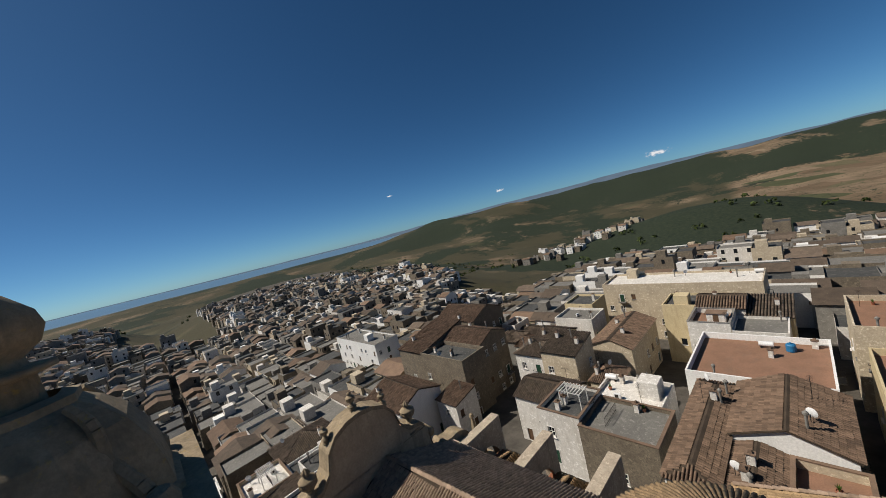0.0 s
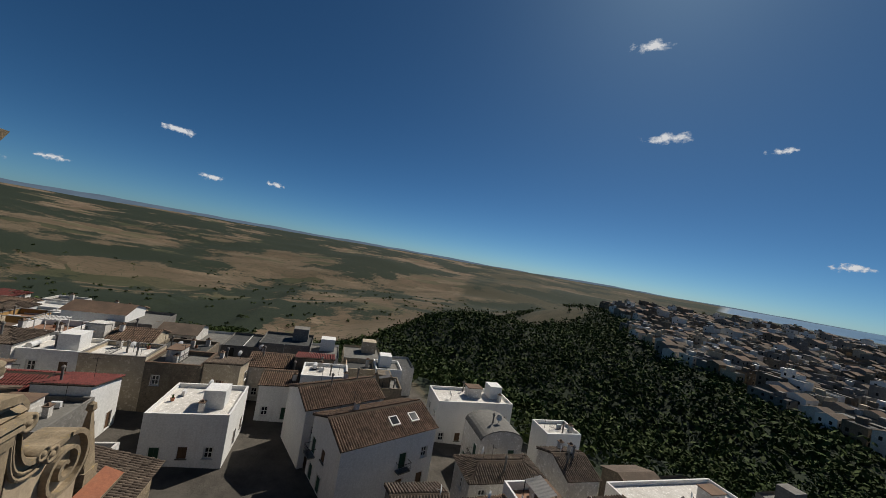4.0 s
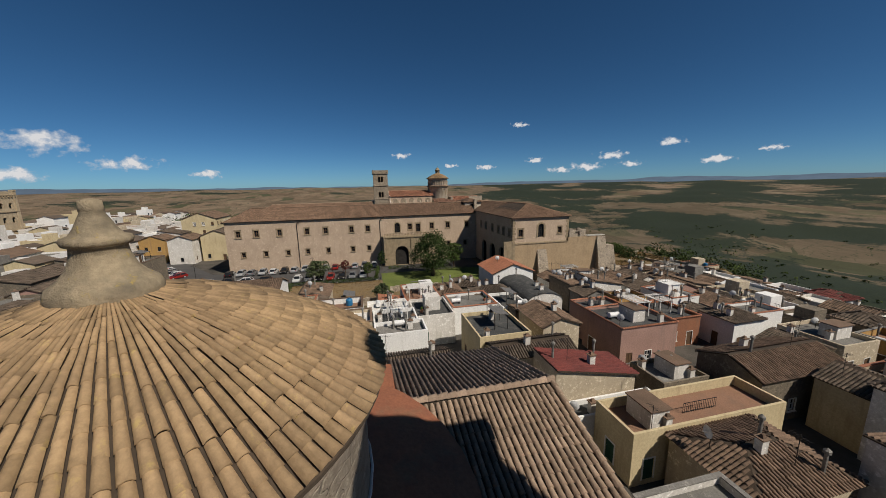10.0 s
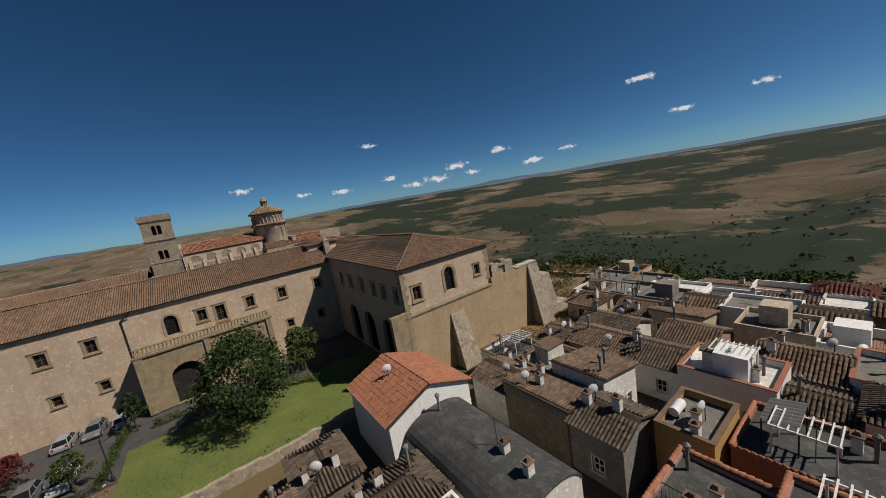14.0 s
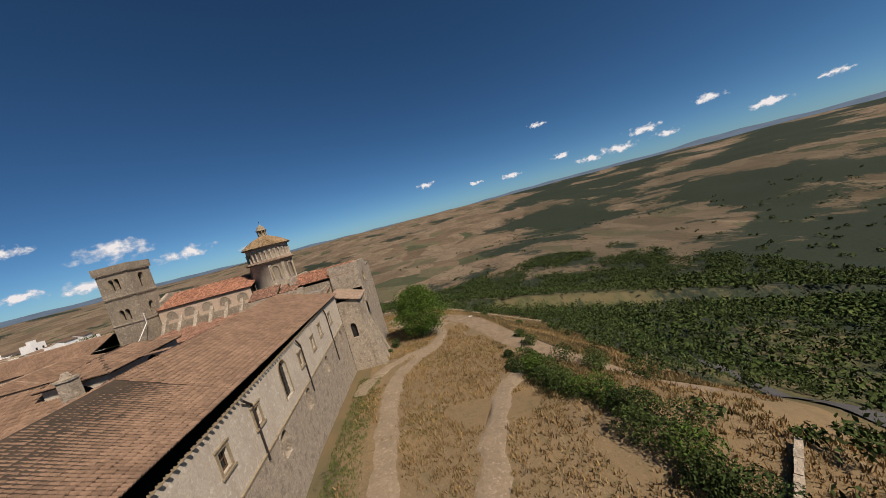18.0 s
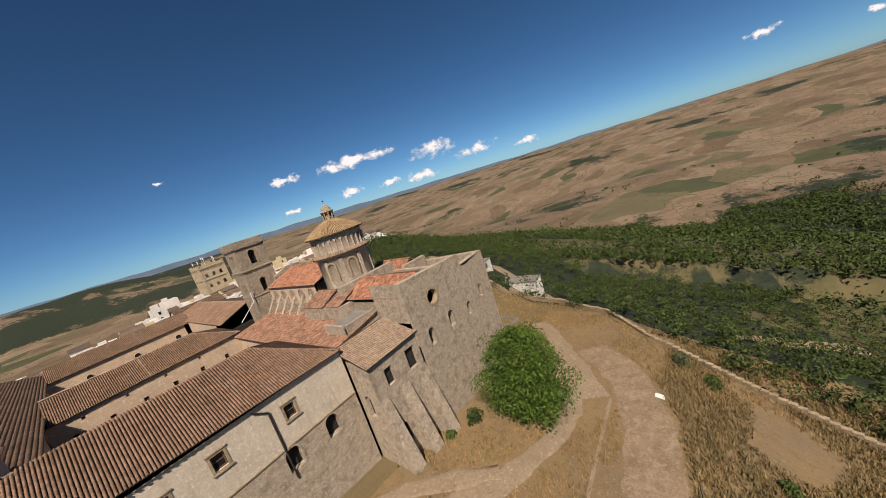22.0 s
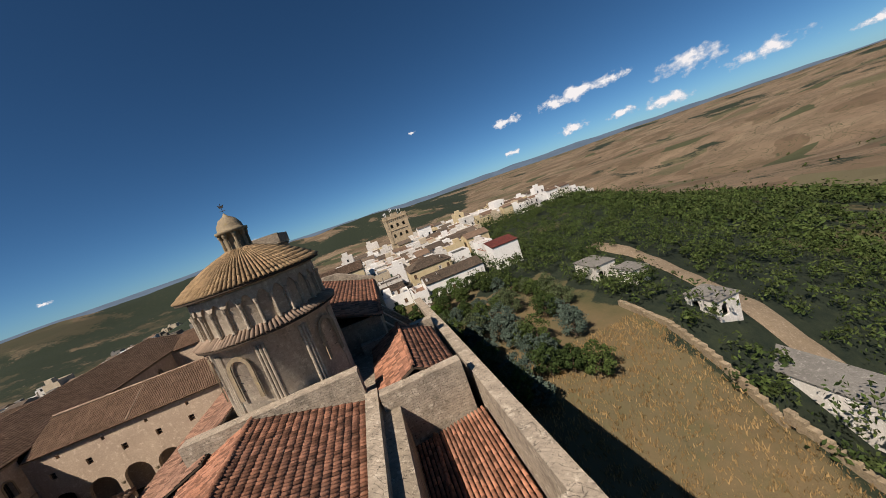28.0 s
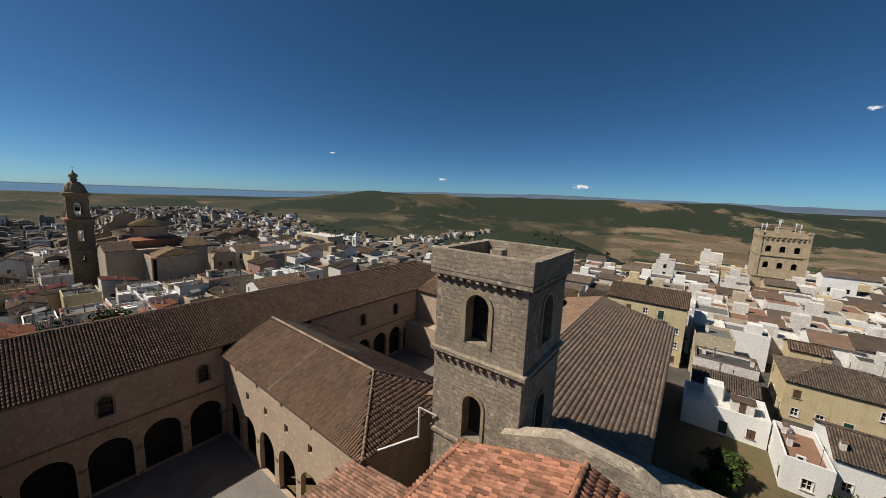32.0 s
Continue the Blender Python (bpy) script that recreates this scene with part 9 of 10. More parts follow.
for z in (6.0, 13.6, 20.2):
    cz.sweep([(0, 0), (0.25, 0.1), (0.25, 0.4), (0, 0.5)], [(-5.2, 5.6, z), (-5.2, -5.6, z), (5.2, -5.6, z), (5.2, 5.6, z)], True)
for i in range(10):
    for x0, y0 in ((-4.9 + i * 1.05, -5.95), (-4.9 + i * 1.05, 5.55), (-5.5, -5.2 + i * 1.1), (5.15, -5.2 + i * 1.1)):
        cz.box(x0, x0 + 0.4, y0, y0 + 0.4, 19.6, 20.2)
part("string_course", cz, None, castle)
for k in (-1, 1):
    for q in (-1, 1):
        part("corner_turret", Shape().box(k * 4.9 - 0.5, k * 4.9 + 0.5, q * 5.3 - 0.5, q * 5.3 + 0.5, 6, 22.6).box(k * 4.9 - 0.6, k * 4.9 + 0.6, q * 5.3 - 0.6, q * 5.3 + 0.6, 22.0, 22.4), "stone_castle", castle)
part("penthouse", Shape().box(-1.4, 1.8, -1.4, 1.6, 21.2, 23.4).box(-1.5, 1.9, -1.5, 1.7, 23.4, 23.6), "stone_castle", castle, "small stone hut on the roof")
for x, y, h in ((-4, -4.4, 4.0), (-1.5, -4.6, 5.2), (2, -4.2, 4.6), (4, 1.4, 4.0), (-4, 3.6, 3.6), (0, 4, 5.4)):
    an_ = Shape().tube((x, y, 21.2), (x, y, 21.2 + h), 0.07, n=5).tube((x - 0.8, y, 20.6 + h), (x + 0.8, y, 20.6 + h), 0.04, n=4)
    for i in range(5):
        an_.tube((x - 0.7 + i * 0.35, y - 0.35, 20.6 + h), (x - 0.7 + i * 0.35, y + 0.35, 20.6 + h), 0.025, n=4)
    part("antenna", an_.box(x - 0.15, x + 0.15, y - 0.25, y - 0.05, 19.6 + h, 20.9 + h), "white_metal", castle, "metal antenna mast")

# ---- chapel with a white bell gable ----
chapel = thing("chapel", "small white chapel with a pierced bell gable", "chapel", at=(-46, 134, ground_z(-46, 134)))
part("nave", Shape().use("white").box(-5, 9, -4, 4, -5, 9, skip="bt").face((9, -4, 9), (9, 4, 9), (9, 0, 10.6)).face((-5, 4, 9), (-5, -4, 9), (-5, 0, 10.6)), None, chapel)
tile_slope([(-5.3, -4.3, 8.95), (9.3, -4.3, 8.95), (9.3, 0, 10.65), (-5.3, 0, 10.65)], "tile_town", chapel)
tile_slope([(9.3, 4.3, 8.95), (-5.3, 4.3, 8.95), (-5.3, 0, 10.65), (9.3, 0, 10.65)], "tile_town", chapel)
bt = Shape().use("white_clean")
for a, b in (((-8, -1.5), (-5, -1.5)), ((-5, -1.5), (-5, 1.5)), ((-5, 1.5), (-8, 1.5)), ((-8, 1.5), (-8, -1.5))):
    bt.wall(a, b, -5, 15.2, [(0.8, 2.2, 11.2, 14.2, True)], 0.4)
bt.box(-8.25, -4.75, -1.75, 1.75, 10.3, 10.6).box(-8.25, -4.75, -1.75, 1.75, 15.2, 15.5).box(-7.6, -5.4, -1.1, 1.1, 15.5, 16.6, 0.5).lathe([(0.5, 16.6), (0.4, 17.2), (0.12, 17.8), (0, 18.2)], -6.5, 0, 10)
part("bell_turret", bt, None, chapel, "white bell turret with arched openings")

# ---- foliage ----
lr = np.random.default_rng(12)


def foliage(name, blobs, per, leaf, mat):
    """Leaves on the skins of many small clumps (x, y, z, r)."""
    b = np.repeat(np.asarray(blobs, float), per, 0)
    k = len(b)
    d = lr.normal(size=(k, 3))
    d /= np.linalg.norm(d, axis=1)[:, None] + 1e-9
    d[:, 2] = np.where(d[:, 2] < -0.35, -d[:, 2], d[:, 2])
    c = b[:, :3] + d * b[:, 3:4] * lr.uniform(0.6, 1.06, (k, 1)) * np.array([1, 1, 0.85])
    n = d * 0.8 + lr.normal(size=(k, 3)) * 0.55
    n /= np.linalg.norm(n, axis=1)[:, None] + 1e-9
    u = np.cross(n, lr.normal(size=(k, 3)))
    u /= np.linalg.norm(u, axis=1)[:, None] + 1e-9
    v = np.cross(n, u)
    s = leaf * lr.uniform(0.55, 1.3, (k, 1))
    p = np.stack([c - u * s * 0.9, c - v * s * 0.42 + n * s * 0.1, c + u * s * 0.9, c + v * s * 0.42 + n * s * 0.1], 1)
    f = np.arange(k * 4).reshape(-1, 4)
    return np_mesh(name, p.reshape(-1, 3), f, [mat])


def crown_blobs(x, y, z, r, h, n, rb):
    """Clumps filling an uneven crown of radius r and height h from z up."""
    out = []
    rr = random.Random(int(x * 31 + y * 17 + n))
    lump = [(rr.uniform(0, 6.28), rr.uniform(0.75, 1.15)) for i in range(5)]
    for i in range(n):
        t = (i + 0.5) / n
        a = i * 2.4 + rr.uniform(-0.3, 0.3)
        wob = 1 + 0.16 * math.sin(a * 2 + lump[0][0]) + 0.1 * math.sin(a * 3 + lump[1][0])
        prof = math.sin(math.pi * min(1, 0.12 + 0.85 * t)) ** 0.6
        q = r * prof * wob * rr.uniform(0.45, 0.95)
        out.append((x + q * math.cos(a), y + q * math.sin(a), z + h * t * rr.uniform(0.94, 1.06), rb * rr.uniform(0.7, 1.25)))
    return out


def tree(x, y, r, h, mat, label, name="tree", trunk=None, n=46, per=60, leaf=0.26, z=None, group=""):
    z = ground_z(x, y) if z is None else z
    ob = thing(name, label, "tree" if name != "shrub" else "shrub", group, at=(x, y, z))
    tk = h * 0.28 if trunk is None else trunk
    sh = Shape()
    rr = random.Random(int(x * 13 + y * 7))
    lean = (rr.uniform(-0.3, 0.3), rr.uniform(-0.3, 0.3))
    tw_ = max(0.07, r * 0.075)
    sh.tube((0, 0, -0.4), (lean[0] * 0.5, lean[1] * 0.5, tk * 0.6), tw_ * 1.25, tw_, 8).tube((lean[0] * 0.5, lean[1] * 0.5, tk * 0.6), (*lean, tk + (h - tk) * 0.45), tw_, tw_ * 0.4, 8)
    for i in range(6):
        a = i * 1.05 + rr.uniform(-0.3, 0.3)
        sh.tube((lean[0] * 0.7, lean[1] * 0.7, tk * (0.75 + 0.08 * i)), (r * 0.65 * math.cos(a), r * 0.65 * math.sin(a), tk + (h - tk) * rr.uniform(0.3, 0.6)), tw_ * 0.45, tw_ * 0.12, 6)
    part("trunk", sh, "bark", ob)
    part("crown", foliage("crown", crown_blobs(0, 0, tk, r, h - tk, n, r * 0.3), per, leaf, mat), None, ob)
    return ob


def shrub(x, y, r, h, mat, label="dense green shrub on dry grass", per=70, n=14, leaf=0.17):
    z = ground_z(x, y)
    ob = thing("shrub", label, "shrub", "shrubs", at=(x, y, z - 0.15))
    part("crown", foliage("crown", crown_blobs(0, 0, 0.05, r, h, n, r * 0.4), per, leaf, mat), None, ob)
    part("stem", Shape().tube((0, 0, -0.3), (0.1, 0.05, h * 0.5), 0.08, 0.03, 6).tube((0, 0, 0.1), (-0.3 * r, 0.2 * r, h * 0.55), 0.05, 0.02, 5), "bark", ob)
    return ob


tree(83.8, -14.8, 6.2, 12.2, "leaf_bright", "big round bright green tree beside the apse wall", n=150, per=150, leaf=0.22, trunk=1.6, z=-0.6)
tree(9.5, 33.0, 5.6, 10.2, "leaf_dark", "large dark green tree on the lawn before the abbey", n=80, per=100, leaf=0.27, trunk=2.0, z=5.4)
tree(18.0, 25.0, 2.6, 6.5, "leaf", "dark green tree beside the arcade", n=40, per=60, z=5.4)
tree(13.5, 62.0, 3.0, 4.6, "leaf_olive", "grey-green olive tree at the edge of the car park", n=40, per=60, z=5.4)
tree(18.5, 55.5, 1.5, 3.2, "leaf_red", "small red-leaved tree beside parked cars", n=24, per=50, leaf=0.17, z=5.6)
tree(12.2, 49.5, 1.6, 3.6, "leaf", "small round clipped tree beside parked cars", n=24, per=50, leaf=0.18, z=5.6)
tree(20.5, 45.5, 1.3, 4.8, "leaf_dark", "small dark conifer by the porch", n=24, per=50, leaf=0.18, z=5.6)
tree(3.0, 67.0, 1.1, 2.4, "leaf", "young tree on the dry grass", n=18, per=40, leaf=0.15, z=5.4)
tree(-3.0, 82.0, 2.4, 4.0, "leaf_dark", "dark green garden tree behind a white house", n=30, per=50, z=5.4)
tree(-8.0, 47.0, 1.8, 3.0, "leaf_olive", "grey-green bush tree beside the lane", n=24, per=50, z=6)
gr = random.Random(8)
for x, y, r, h, mt in ((94, 74, 2.6, 5.2, "leaf"), (98.4, 67, 2.8, 5.6, "leaf_dark"), (92.6, 69.6, 2.2, 4.2, "leaf_bright"), (105.5, 73, 3.2, 6.0, "leaf"), (110.5, 74.4, 3.8, 6.6, "leaf_bright"), (114.6, 73.2, 3.0, 5.6, "leaf_dark"), (104.6, 66.6, 3.0, 5.0, "leaf_dark"), (110, 67.6, 2.8, 4.8, "leaf"), (118.4, 74.6, 2.8, 5.0, "leaf"), (117, 67.4, 2.6, 5.0, "leaf_dark"), (96.2, 62.2, 2.2, 4.4, "leaf"), (101.6, 63, 2.4, 4.6, "leaf_bright")):
    tree(x, y, r * 0.85, h * 0.72, mt, "leafy tree in the garden before the white houses", n=34, per=80, leaf=0.22, trunk=0.9, group="garden trees", z=ground_z(x, y) - 0.2)
for i in range(62):
    x, y = gr.uniform(97, 125), gr.uniform(21, 59)
    if x > 119 and y < 34:
        continue
    mt = gr.choice(("leaf_blue", "leaf_dark", "leaf", "leaf_blue", "leaf_olive"))
    tree(x, y, gr.uniform(1.6, 2.8), gr.uniform(3.0, 5.6), mt, "dense garden tree below the church", n=26, per=70, leaf=0.22, trunk=0.8, group="garden trees", z=ground_z(x, y) - 0.2)
for k in range(16):
    shrub(50 - k * 2.3 + gr.uniform(-0.8, 0.8), -30.5 - k * 0.28 + gr.uniform(-1.6, 1.6), gr.uniform(1.7, 2.8), gr.uniform(2.0, 3.2), gr.choice(("leaf", "leaf_dark", "leaf", "leaf_bright")))
for x, y, r, h, mt in ((47.9, -30.2, 2.0, 2.6, "leaf"), (41, -31.5, 2.4, 2.6, "leaf"), (34.5, -33.1, 2.8, 3.0, "leaf_bright"), (29.5, -34.2, 2.6, 2.6, "leaf"), (26.0, -36.1, 2.6, 2.8, "leaf"), (20.5, -33, 2.3, 2.2, "leaf_dark"), (14.8, -30.7, 1.9, 1.9, "leaf_dark"), (17.5, -24.8, 1.5, 1.8, "leaf_bright"), (6.9, -27.9, 3.0, 3.0, "leaf_dark"), (65.9, -34.0, 1.4, 1.6, "leaf"), (60, -34, 1.8, 2.0, "leaf"), (52.5, -30.5, 2.3, 2.4, "leaf"), (49, -35.5, 2.6, 2.6, "leaf_dark"), (46, -39, 2.5, 2.4, "leaf"), (56, -28.6, 1.2, 1.4, "leaf_dark"), (50.5, -27.6, 1.6, 1.6, "leaf_dark"), (79, -7.8, 1.5, 1.9, "leaf_dark"), (75, -6.5, 0.9, 1.0, "leaf"), (105.5, -30, 1.8, 2.2, "leaf_olive"), (102, -34, 1.5, 1.8, "leaf"), (44, -38, 2.2, 2.0, "leaf"), (38, -41, 2.6, 2.4, "leaf_dark"), (52, -31.5, 1.6, 1.8, "leaf"), (86, -40, 1.2, 1.3, "leaf"), (12, -14, 1.2, 1.0, "leaf_bright"), (8, -18, 1.4, 1.1, "leaf")):
    shrub(x, y, r, h, mt)


def clear(x, y):
    """Open ground: the dry hill top, roads, houses and gardens."""
    if -8 < x < 90 and y > (-38 if x < 46 else -47) or 90 <= x < 116 and y > -44 + (x - 90) * 1.42 and y < 70 or 88 < x < wall_line(y) and -52 < y < 24:
        return True
    return 132 < x < 152 and -20 < y < 60 and abs(x - (140 + max(0, y - 8) * 0.17)) < 5


wr = random.Random(4)
near_b, mid_b, far_b = [], [], []
tries = 0
while tries < 112000:
    tries += 1
    x, y = wr.uniform(-440, 660), wr.uniform(-430, 330)
    w = zone_woods(x, y)
    if x > 195 and y < 60 and noise.noise((x * 0.028, y * 0.028, 11.0)) < -0.10 and wr.random() < 0.85:
        continue
    if w < 0.36 or clear(x, y) or (x < 116 and not free(x, y, 6, 6)) or wr.random() > w:
        continue
    dx = max(0, -20 - x, x - 150)
    dist = math.hypot(dx, max(0, -y - 30)) if x > -120 else math.hypot(x + 104, y - 55)
    z = ground_z(x, y)
    s = wr.uniform(1.4, 2.8) * (1.7 if wr.random() < 0.16 else 1.0)
    if dist < 48:
        for i in range(3):
            near_b.append((x + wr.uniform(-0.6, 0.6) * s, y + wr.uniform(-0.6, 0.6) * s, z + s * wr.uniform(0.4, 1.35), s * wr.uniform(0.45, 0.75)))
    elif dist < 160:
        for i in range(2):
            mid_b.append((x + wr.uniform(-0.6, 0.6) * s, y + wr.uniform(-0.6, 0.6) * s, z + s * wr.uniform(0.4, 1.2), s * wr.uniform(0.6, 0.85)))
    else:
        s *= 1.5 if x > 330 else 1.0
        far_b.append((x, y, z + s * 0.7, s * 1.15))
for nm, bl, per, leaf in (("woods_near", near_b, 22, 0.36), ("woods_middle", mid_b, 11, 0.78), ("woods_far", far_b, 7, 1.5)):
    half = [bl[0::3], bl[1::3], bl[2::3]]
    for b_, mt in zip(half, ("leaf_dark", "leaf", "leaf_wood")):
        if b_:
            tagged(new("woods", foliage("woods", b_, per, leaf, mt)), "dense dark green woods and scrub on the slope", "woods", kind="stuff")
# olive groves in rows on the eastern slope
grove = []
for i in range(24):
    for j in range(20):
        x, y = 170 + i * 7.0, -150 + j * 7.4
        if zone_woods(x, y) < 0.75 or wr.random() < 0.3:
            grove.append((x + wr.uniform(-0.7, 0.7), y + wr.uniform(-0.7, 0.7), ground_z(x, y) + 1.3, wr.uniform(1.2, 1.9)))
tagged(new("olive_grove", foliage("olive_grove", grove, 26, 0.6, "leaf_olive")), "grey-green olive trees planted in rows", "olive grove", kind="stuff")
# trees scattered on the plain beyond
plain = []
while len(plain) < 1500:
    a, r = wr.uniform(0, 6.28), wr.uniform(420, 1500)
    x, y = r * math.cos(a), r * math.sin(a)
    if zone_woods(x, y) > 0.2 or wr.random() < 0.12:
        for i in range(2):
            q = wr.uniform(2.2, 4.2)
            plain.append((x + wr.uniform(-9, 9), y + wr.uniform(-9, 9), 0, q))
plain = [(x, y, ground_z(x, y) + q * 0.6, q) for x, y, _, q in plain]
tagged(new("far_trees", foliage("far_trees", plain, 14, 2.2, "leaf_wood")), "dark trees scattered over the distant fields", "trees", kind="stuff")

# ---- dry grass, lawn, tracks ----
def tufts(name, spots_, size, per, mat, label):
    p = np.repeat(np.asarray(spots_, float), per, 0)
    k = len(p)
    a = lr.uniform(0, 6.28, k)
    s = size * lr.uniform(0.5, 1.3, k)
    off = lr.normal(0, size * 0.55, (k, 2))
    base = p + np.c_[off, np.full(k, -0.08)]
    u = np.c_[np.cos(a), np.sin(a), np.zeros(k)] * (s * 0.16)[:, None]
    tip = np.c_[lr.normal(0, 0.28, (k, 2)) * s[:, None], s]
    q = np.stack([base - u, base + u, base + u * 0.25 + tip, base - u * 0.25 + tip], 1)
    tagged(new(name, np_mesh(name, q.reshape(-1, 3), np.arange(k * 4).reshape(-1, 4), [mat])), label, "grass", kind="stuff")


TRACKS = [([(4, -8), (20, -8.4), (36.5, -8.2), (48, -7.8), (59, -8.5), (66, -12), (71, -15.6), (78, -18.3), (84, -19.3), (93, -17.5), (104, -11.5), (112, -4)], 3.2, "dirt"),
          ([(34, -47), (46, -40), (54, -36), (61, -33), (68, -31.3), (78, -29.8), (88, -28), (97, -24), (104, -17)], 6.4, "gravel"),
          ([(89, -19.5), (97, -14), (104, -7)], 9.0, "dirt"), ([(19, -14), (26, -18), (34, -20), (44, -24), (52, -30)], 3.0, "dirt"),
          ([(54, -2.6), (63, -4.6), (69, -10), (73, -15)], 2.6, "dirt")]


def on_track(x, y):
    for pts_, w, _m in TRACKS:
        for (x0, y0), (x1, y1) in zip(pts_, pts_[1:]):
            dx, dy = x1 - x0, y1 - y0
            t = min(1, max(0, ((x - x0) * dx + (y - y0) * dy) / (dx * dx + dy * dy)))
            if math.hypot(x - x0 - dx * t, y - y0 - dy * t) < w * 0.5:
                return True
    return False


def strip(name, pts_, width, mat, label, lift=0.06, wob=0.5, kind="structure", cat="track"):
    """A way laid on the ground, with uneven edges."""
    P = [Vector((*p, 0)) for p in pts_]
    fine = []
    for a, b in zip(P, P[1:]):
        n = max(2, int((b - a).length / 1.5))
        fine += [a.lerp(b, i / n) for i in range(n)]
    fine.append(P[-1])
    for _ in range(3):
        fine = [fine[0]] + [(a + b * 2 + c) / 4 for a, b, c in zip(fine, fine[1:], fine[2:])] + [fine[-1]]
    vs, fs = [], []
    NC = 6
    for i, p in enumerate(fine):
        d = (fine[min(i + 1, len(fine) - 1)] - fine[max(i - 1, 0)]).normalized()
        s = Vector((-d.y, d.x, 0))
        for k in range(NC + 1):
            o = (k / NC - 0.5) * width
            if k in (0, NC):
                o += wob * noise.noise((p.x * 0.35, p.y * 0.35, k * 3.1))
            q = p + s * o
            vs.append((q.x, q.y, ground_near(q.x, q.y) + (lift if 0 < k < NC else -0.05) - (0.05 if k in (2, 4) and wob else 0)))
    for i in range(len(fine) - 1):
        for k in range(NC):
            a = i * (NC + 1) + k
            fs.append((a, a + NC + 1, a + NC + 2, a + 1))
    return tagged(new(name, np_mesh(name, vs, fs, [mat], True)), label, cat, kind=kind)


# the ground as laid out near the abbey, finer than the wide sheet below
def ground_near(x, y):
    return ground_z(x, y) + 0.22 + 0.16 * noise.noise((x * 0.13, y * 0.13, 2.2)) + 0.05 * noise.noise((x * 0.6, y * 0.6, 8.0))


hv, hf = [], []
NX, NY = 150, 64
for j in range(NY + 1):
    for i in range(NX + 1):
        x, y = -12 + i * 0.9, -58 + j * 0.9
        edge = min(i, NX - i, j, NY - j) / 5
        hv.append((x, y, ground_near(x, y) - max(0, 1 - edge) * 0.6))
for j in range(NY):
    for i in range(NX):
        a = j * (NX + 1) + i
        hf.append((a, a + 1, a + NX + 2, a + NX + 1))
tagged(new("dry_hill", np_mesh("dry_hill", hv, hf, ["dry_earth"], True)), "dry hill top with straw grass and bare earth", "ground", kind="structure")
for k, (pts_, w, mt) in enumerate(TRACKS):
    strip("track", pts_, w, mt, "pale trodden dirt track over the dry hill" if mt == "dirt" else "stony brown gravel track over the dry hill", wob=1.2, lift=0.06 + 0.02 * k)
dry = []
while len(dry) < 13000:
    x, y = wr.uniform(-6, 118), wr.uniform(-52, -3)
    if not on_track(x, y) and not (0 < x < 69 and y > -0.8) and noise.noise((x * 0.09, y * 0.09, 6.0)) > -0.25 and not (76 < x < 97 and y > -5):
        dry.append((x, y, ground_near(x, y)))
while len(dry) < 17500:
    x, y = wr.uniform(97, 128), wr.uniform(-25, 30)
    if x > wall_line(y):
        continue
    dry.append((x, y, ground_z(x, y)))
scrub = []
while len(scrub) < 9000:
    x, y = wr.uniform(40, 118), wr.uniform(-54, -28)
    if not on_track(x, y) and noise.noise((x * 0.11, y * 0.11, 16.0)) > -0.2:
        scrub.append((x, y, ground_near(x, y)))
tufts("brown_grass", scrub, 0.5, 6, "grass_brown", "brown withered grass on the slope")
tufts("dry_grass", dry, 0.42, 6, "straw", "tall straw-coloured dry grass")
gg = [(x, y, z) for x, y, z in dry[:13000] if noise.noise((x * 0.12 + 40, y * 0.12, 1.0)) > 0.22]
gg += [(x, y, ground_near(x, y)) for x, y in [(wr.uniform(14, 62), wr.uniform(-5.6, -1.6)) for i in range(1500)]]
tufts("green_grass", gg, 0.25, 6, "grass_green", "low green weeds among the dry grass")
# parking, lawn and dry field before the abbey
strip("parking", [(19.5, 17), (19.5, 60), (20, 97)], 18, "asphalt", "grey asphalt car park before the abbey", 0.10, 0, cat="parking")
strip("parking", [(24, 98), (50, 118)], 16, "asphalt", "grey asphalt car park by the corner", 0.08, 0, cat="parking")
strip("lawn", [(9, 15), (9, 46)], 18, "grass_green", "green lawn with a dark tree", 0.16, 0, cat="lawn")
strip("dry_field", [(1.5, 46), (1.5, 78)], 17, "dry_earth", "patch of dry yellow grass beside the car park", 0.12, 0, cat="field")
lawn = [(wr.uniform(0.5, 17.5), wr.uniform(16, 45.5), 0) for i in range(2600)]
tufts("lawn_grass", [(x, y, ground_near(x, y) + 0.15) for x, y, _ in lawn], 0.16, 5, "grass_green", "short green grass of the lawn")
fld = [(wr.uniform(-6.5, 9.5), wr.uniform(46.5, 77.5), 0) for i in range(2200)]
tufts("field_grass", [(x, y, ground_near(x, y) + 0.1) for x, y, _ in fld], 0.25, 5, "straw", "dry yellow grass of the field")


def hedge(pts_, w, h, mat="leaf"):
    bl = []
    for a, b in zip(pts_, pts_[1:]):
        L = math.dist(a, b)
        for i in range(int(L / 0.45)):
            t = (i + 0.5) / int(L / 0.45)
            x, y = a[0] + (b[0] - a[0]) * t, a[1] + (b[1] - a[1]) * t
            for k in range(3):
                bl.append((x + wr.uniform(-0.3, 0.3) * w, y + wr.uniform(-0.3, 0.3) * w, ground_near(x, y) + h * (0.3 + 0.3 * k), 0.4))
    ob = thing("hedge", "clipped green hedge along the lawn", "hedge", "hedges")
    part("leaves", foliage("hedge", bl, 26, 0.13, mat), None, ob)


hedge([(10.0, 47.5), (20.6, 46.6)], 0.9, 1.1)
hedge([(12.7, 24.4), (18.5, 36), (19.5, 44)], 0.9, 1.0)
hedge([(9.8, 48), (9.9, 78)], 0.8, 0.8, "leaf_dark")


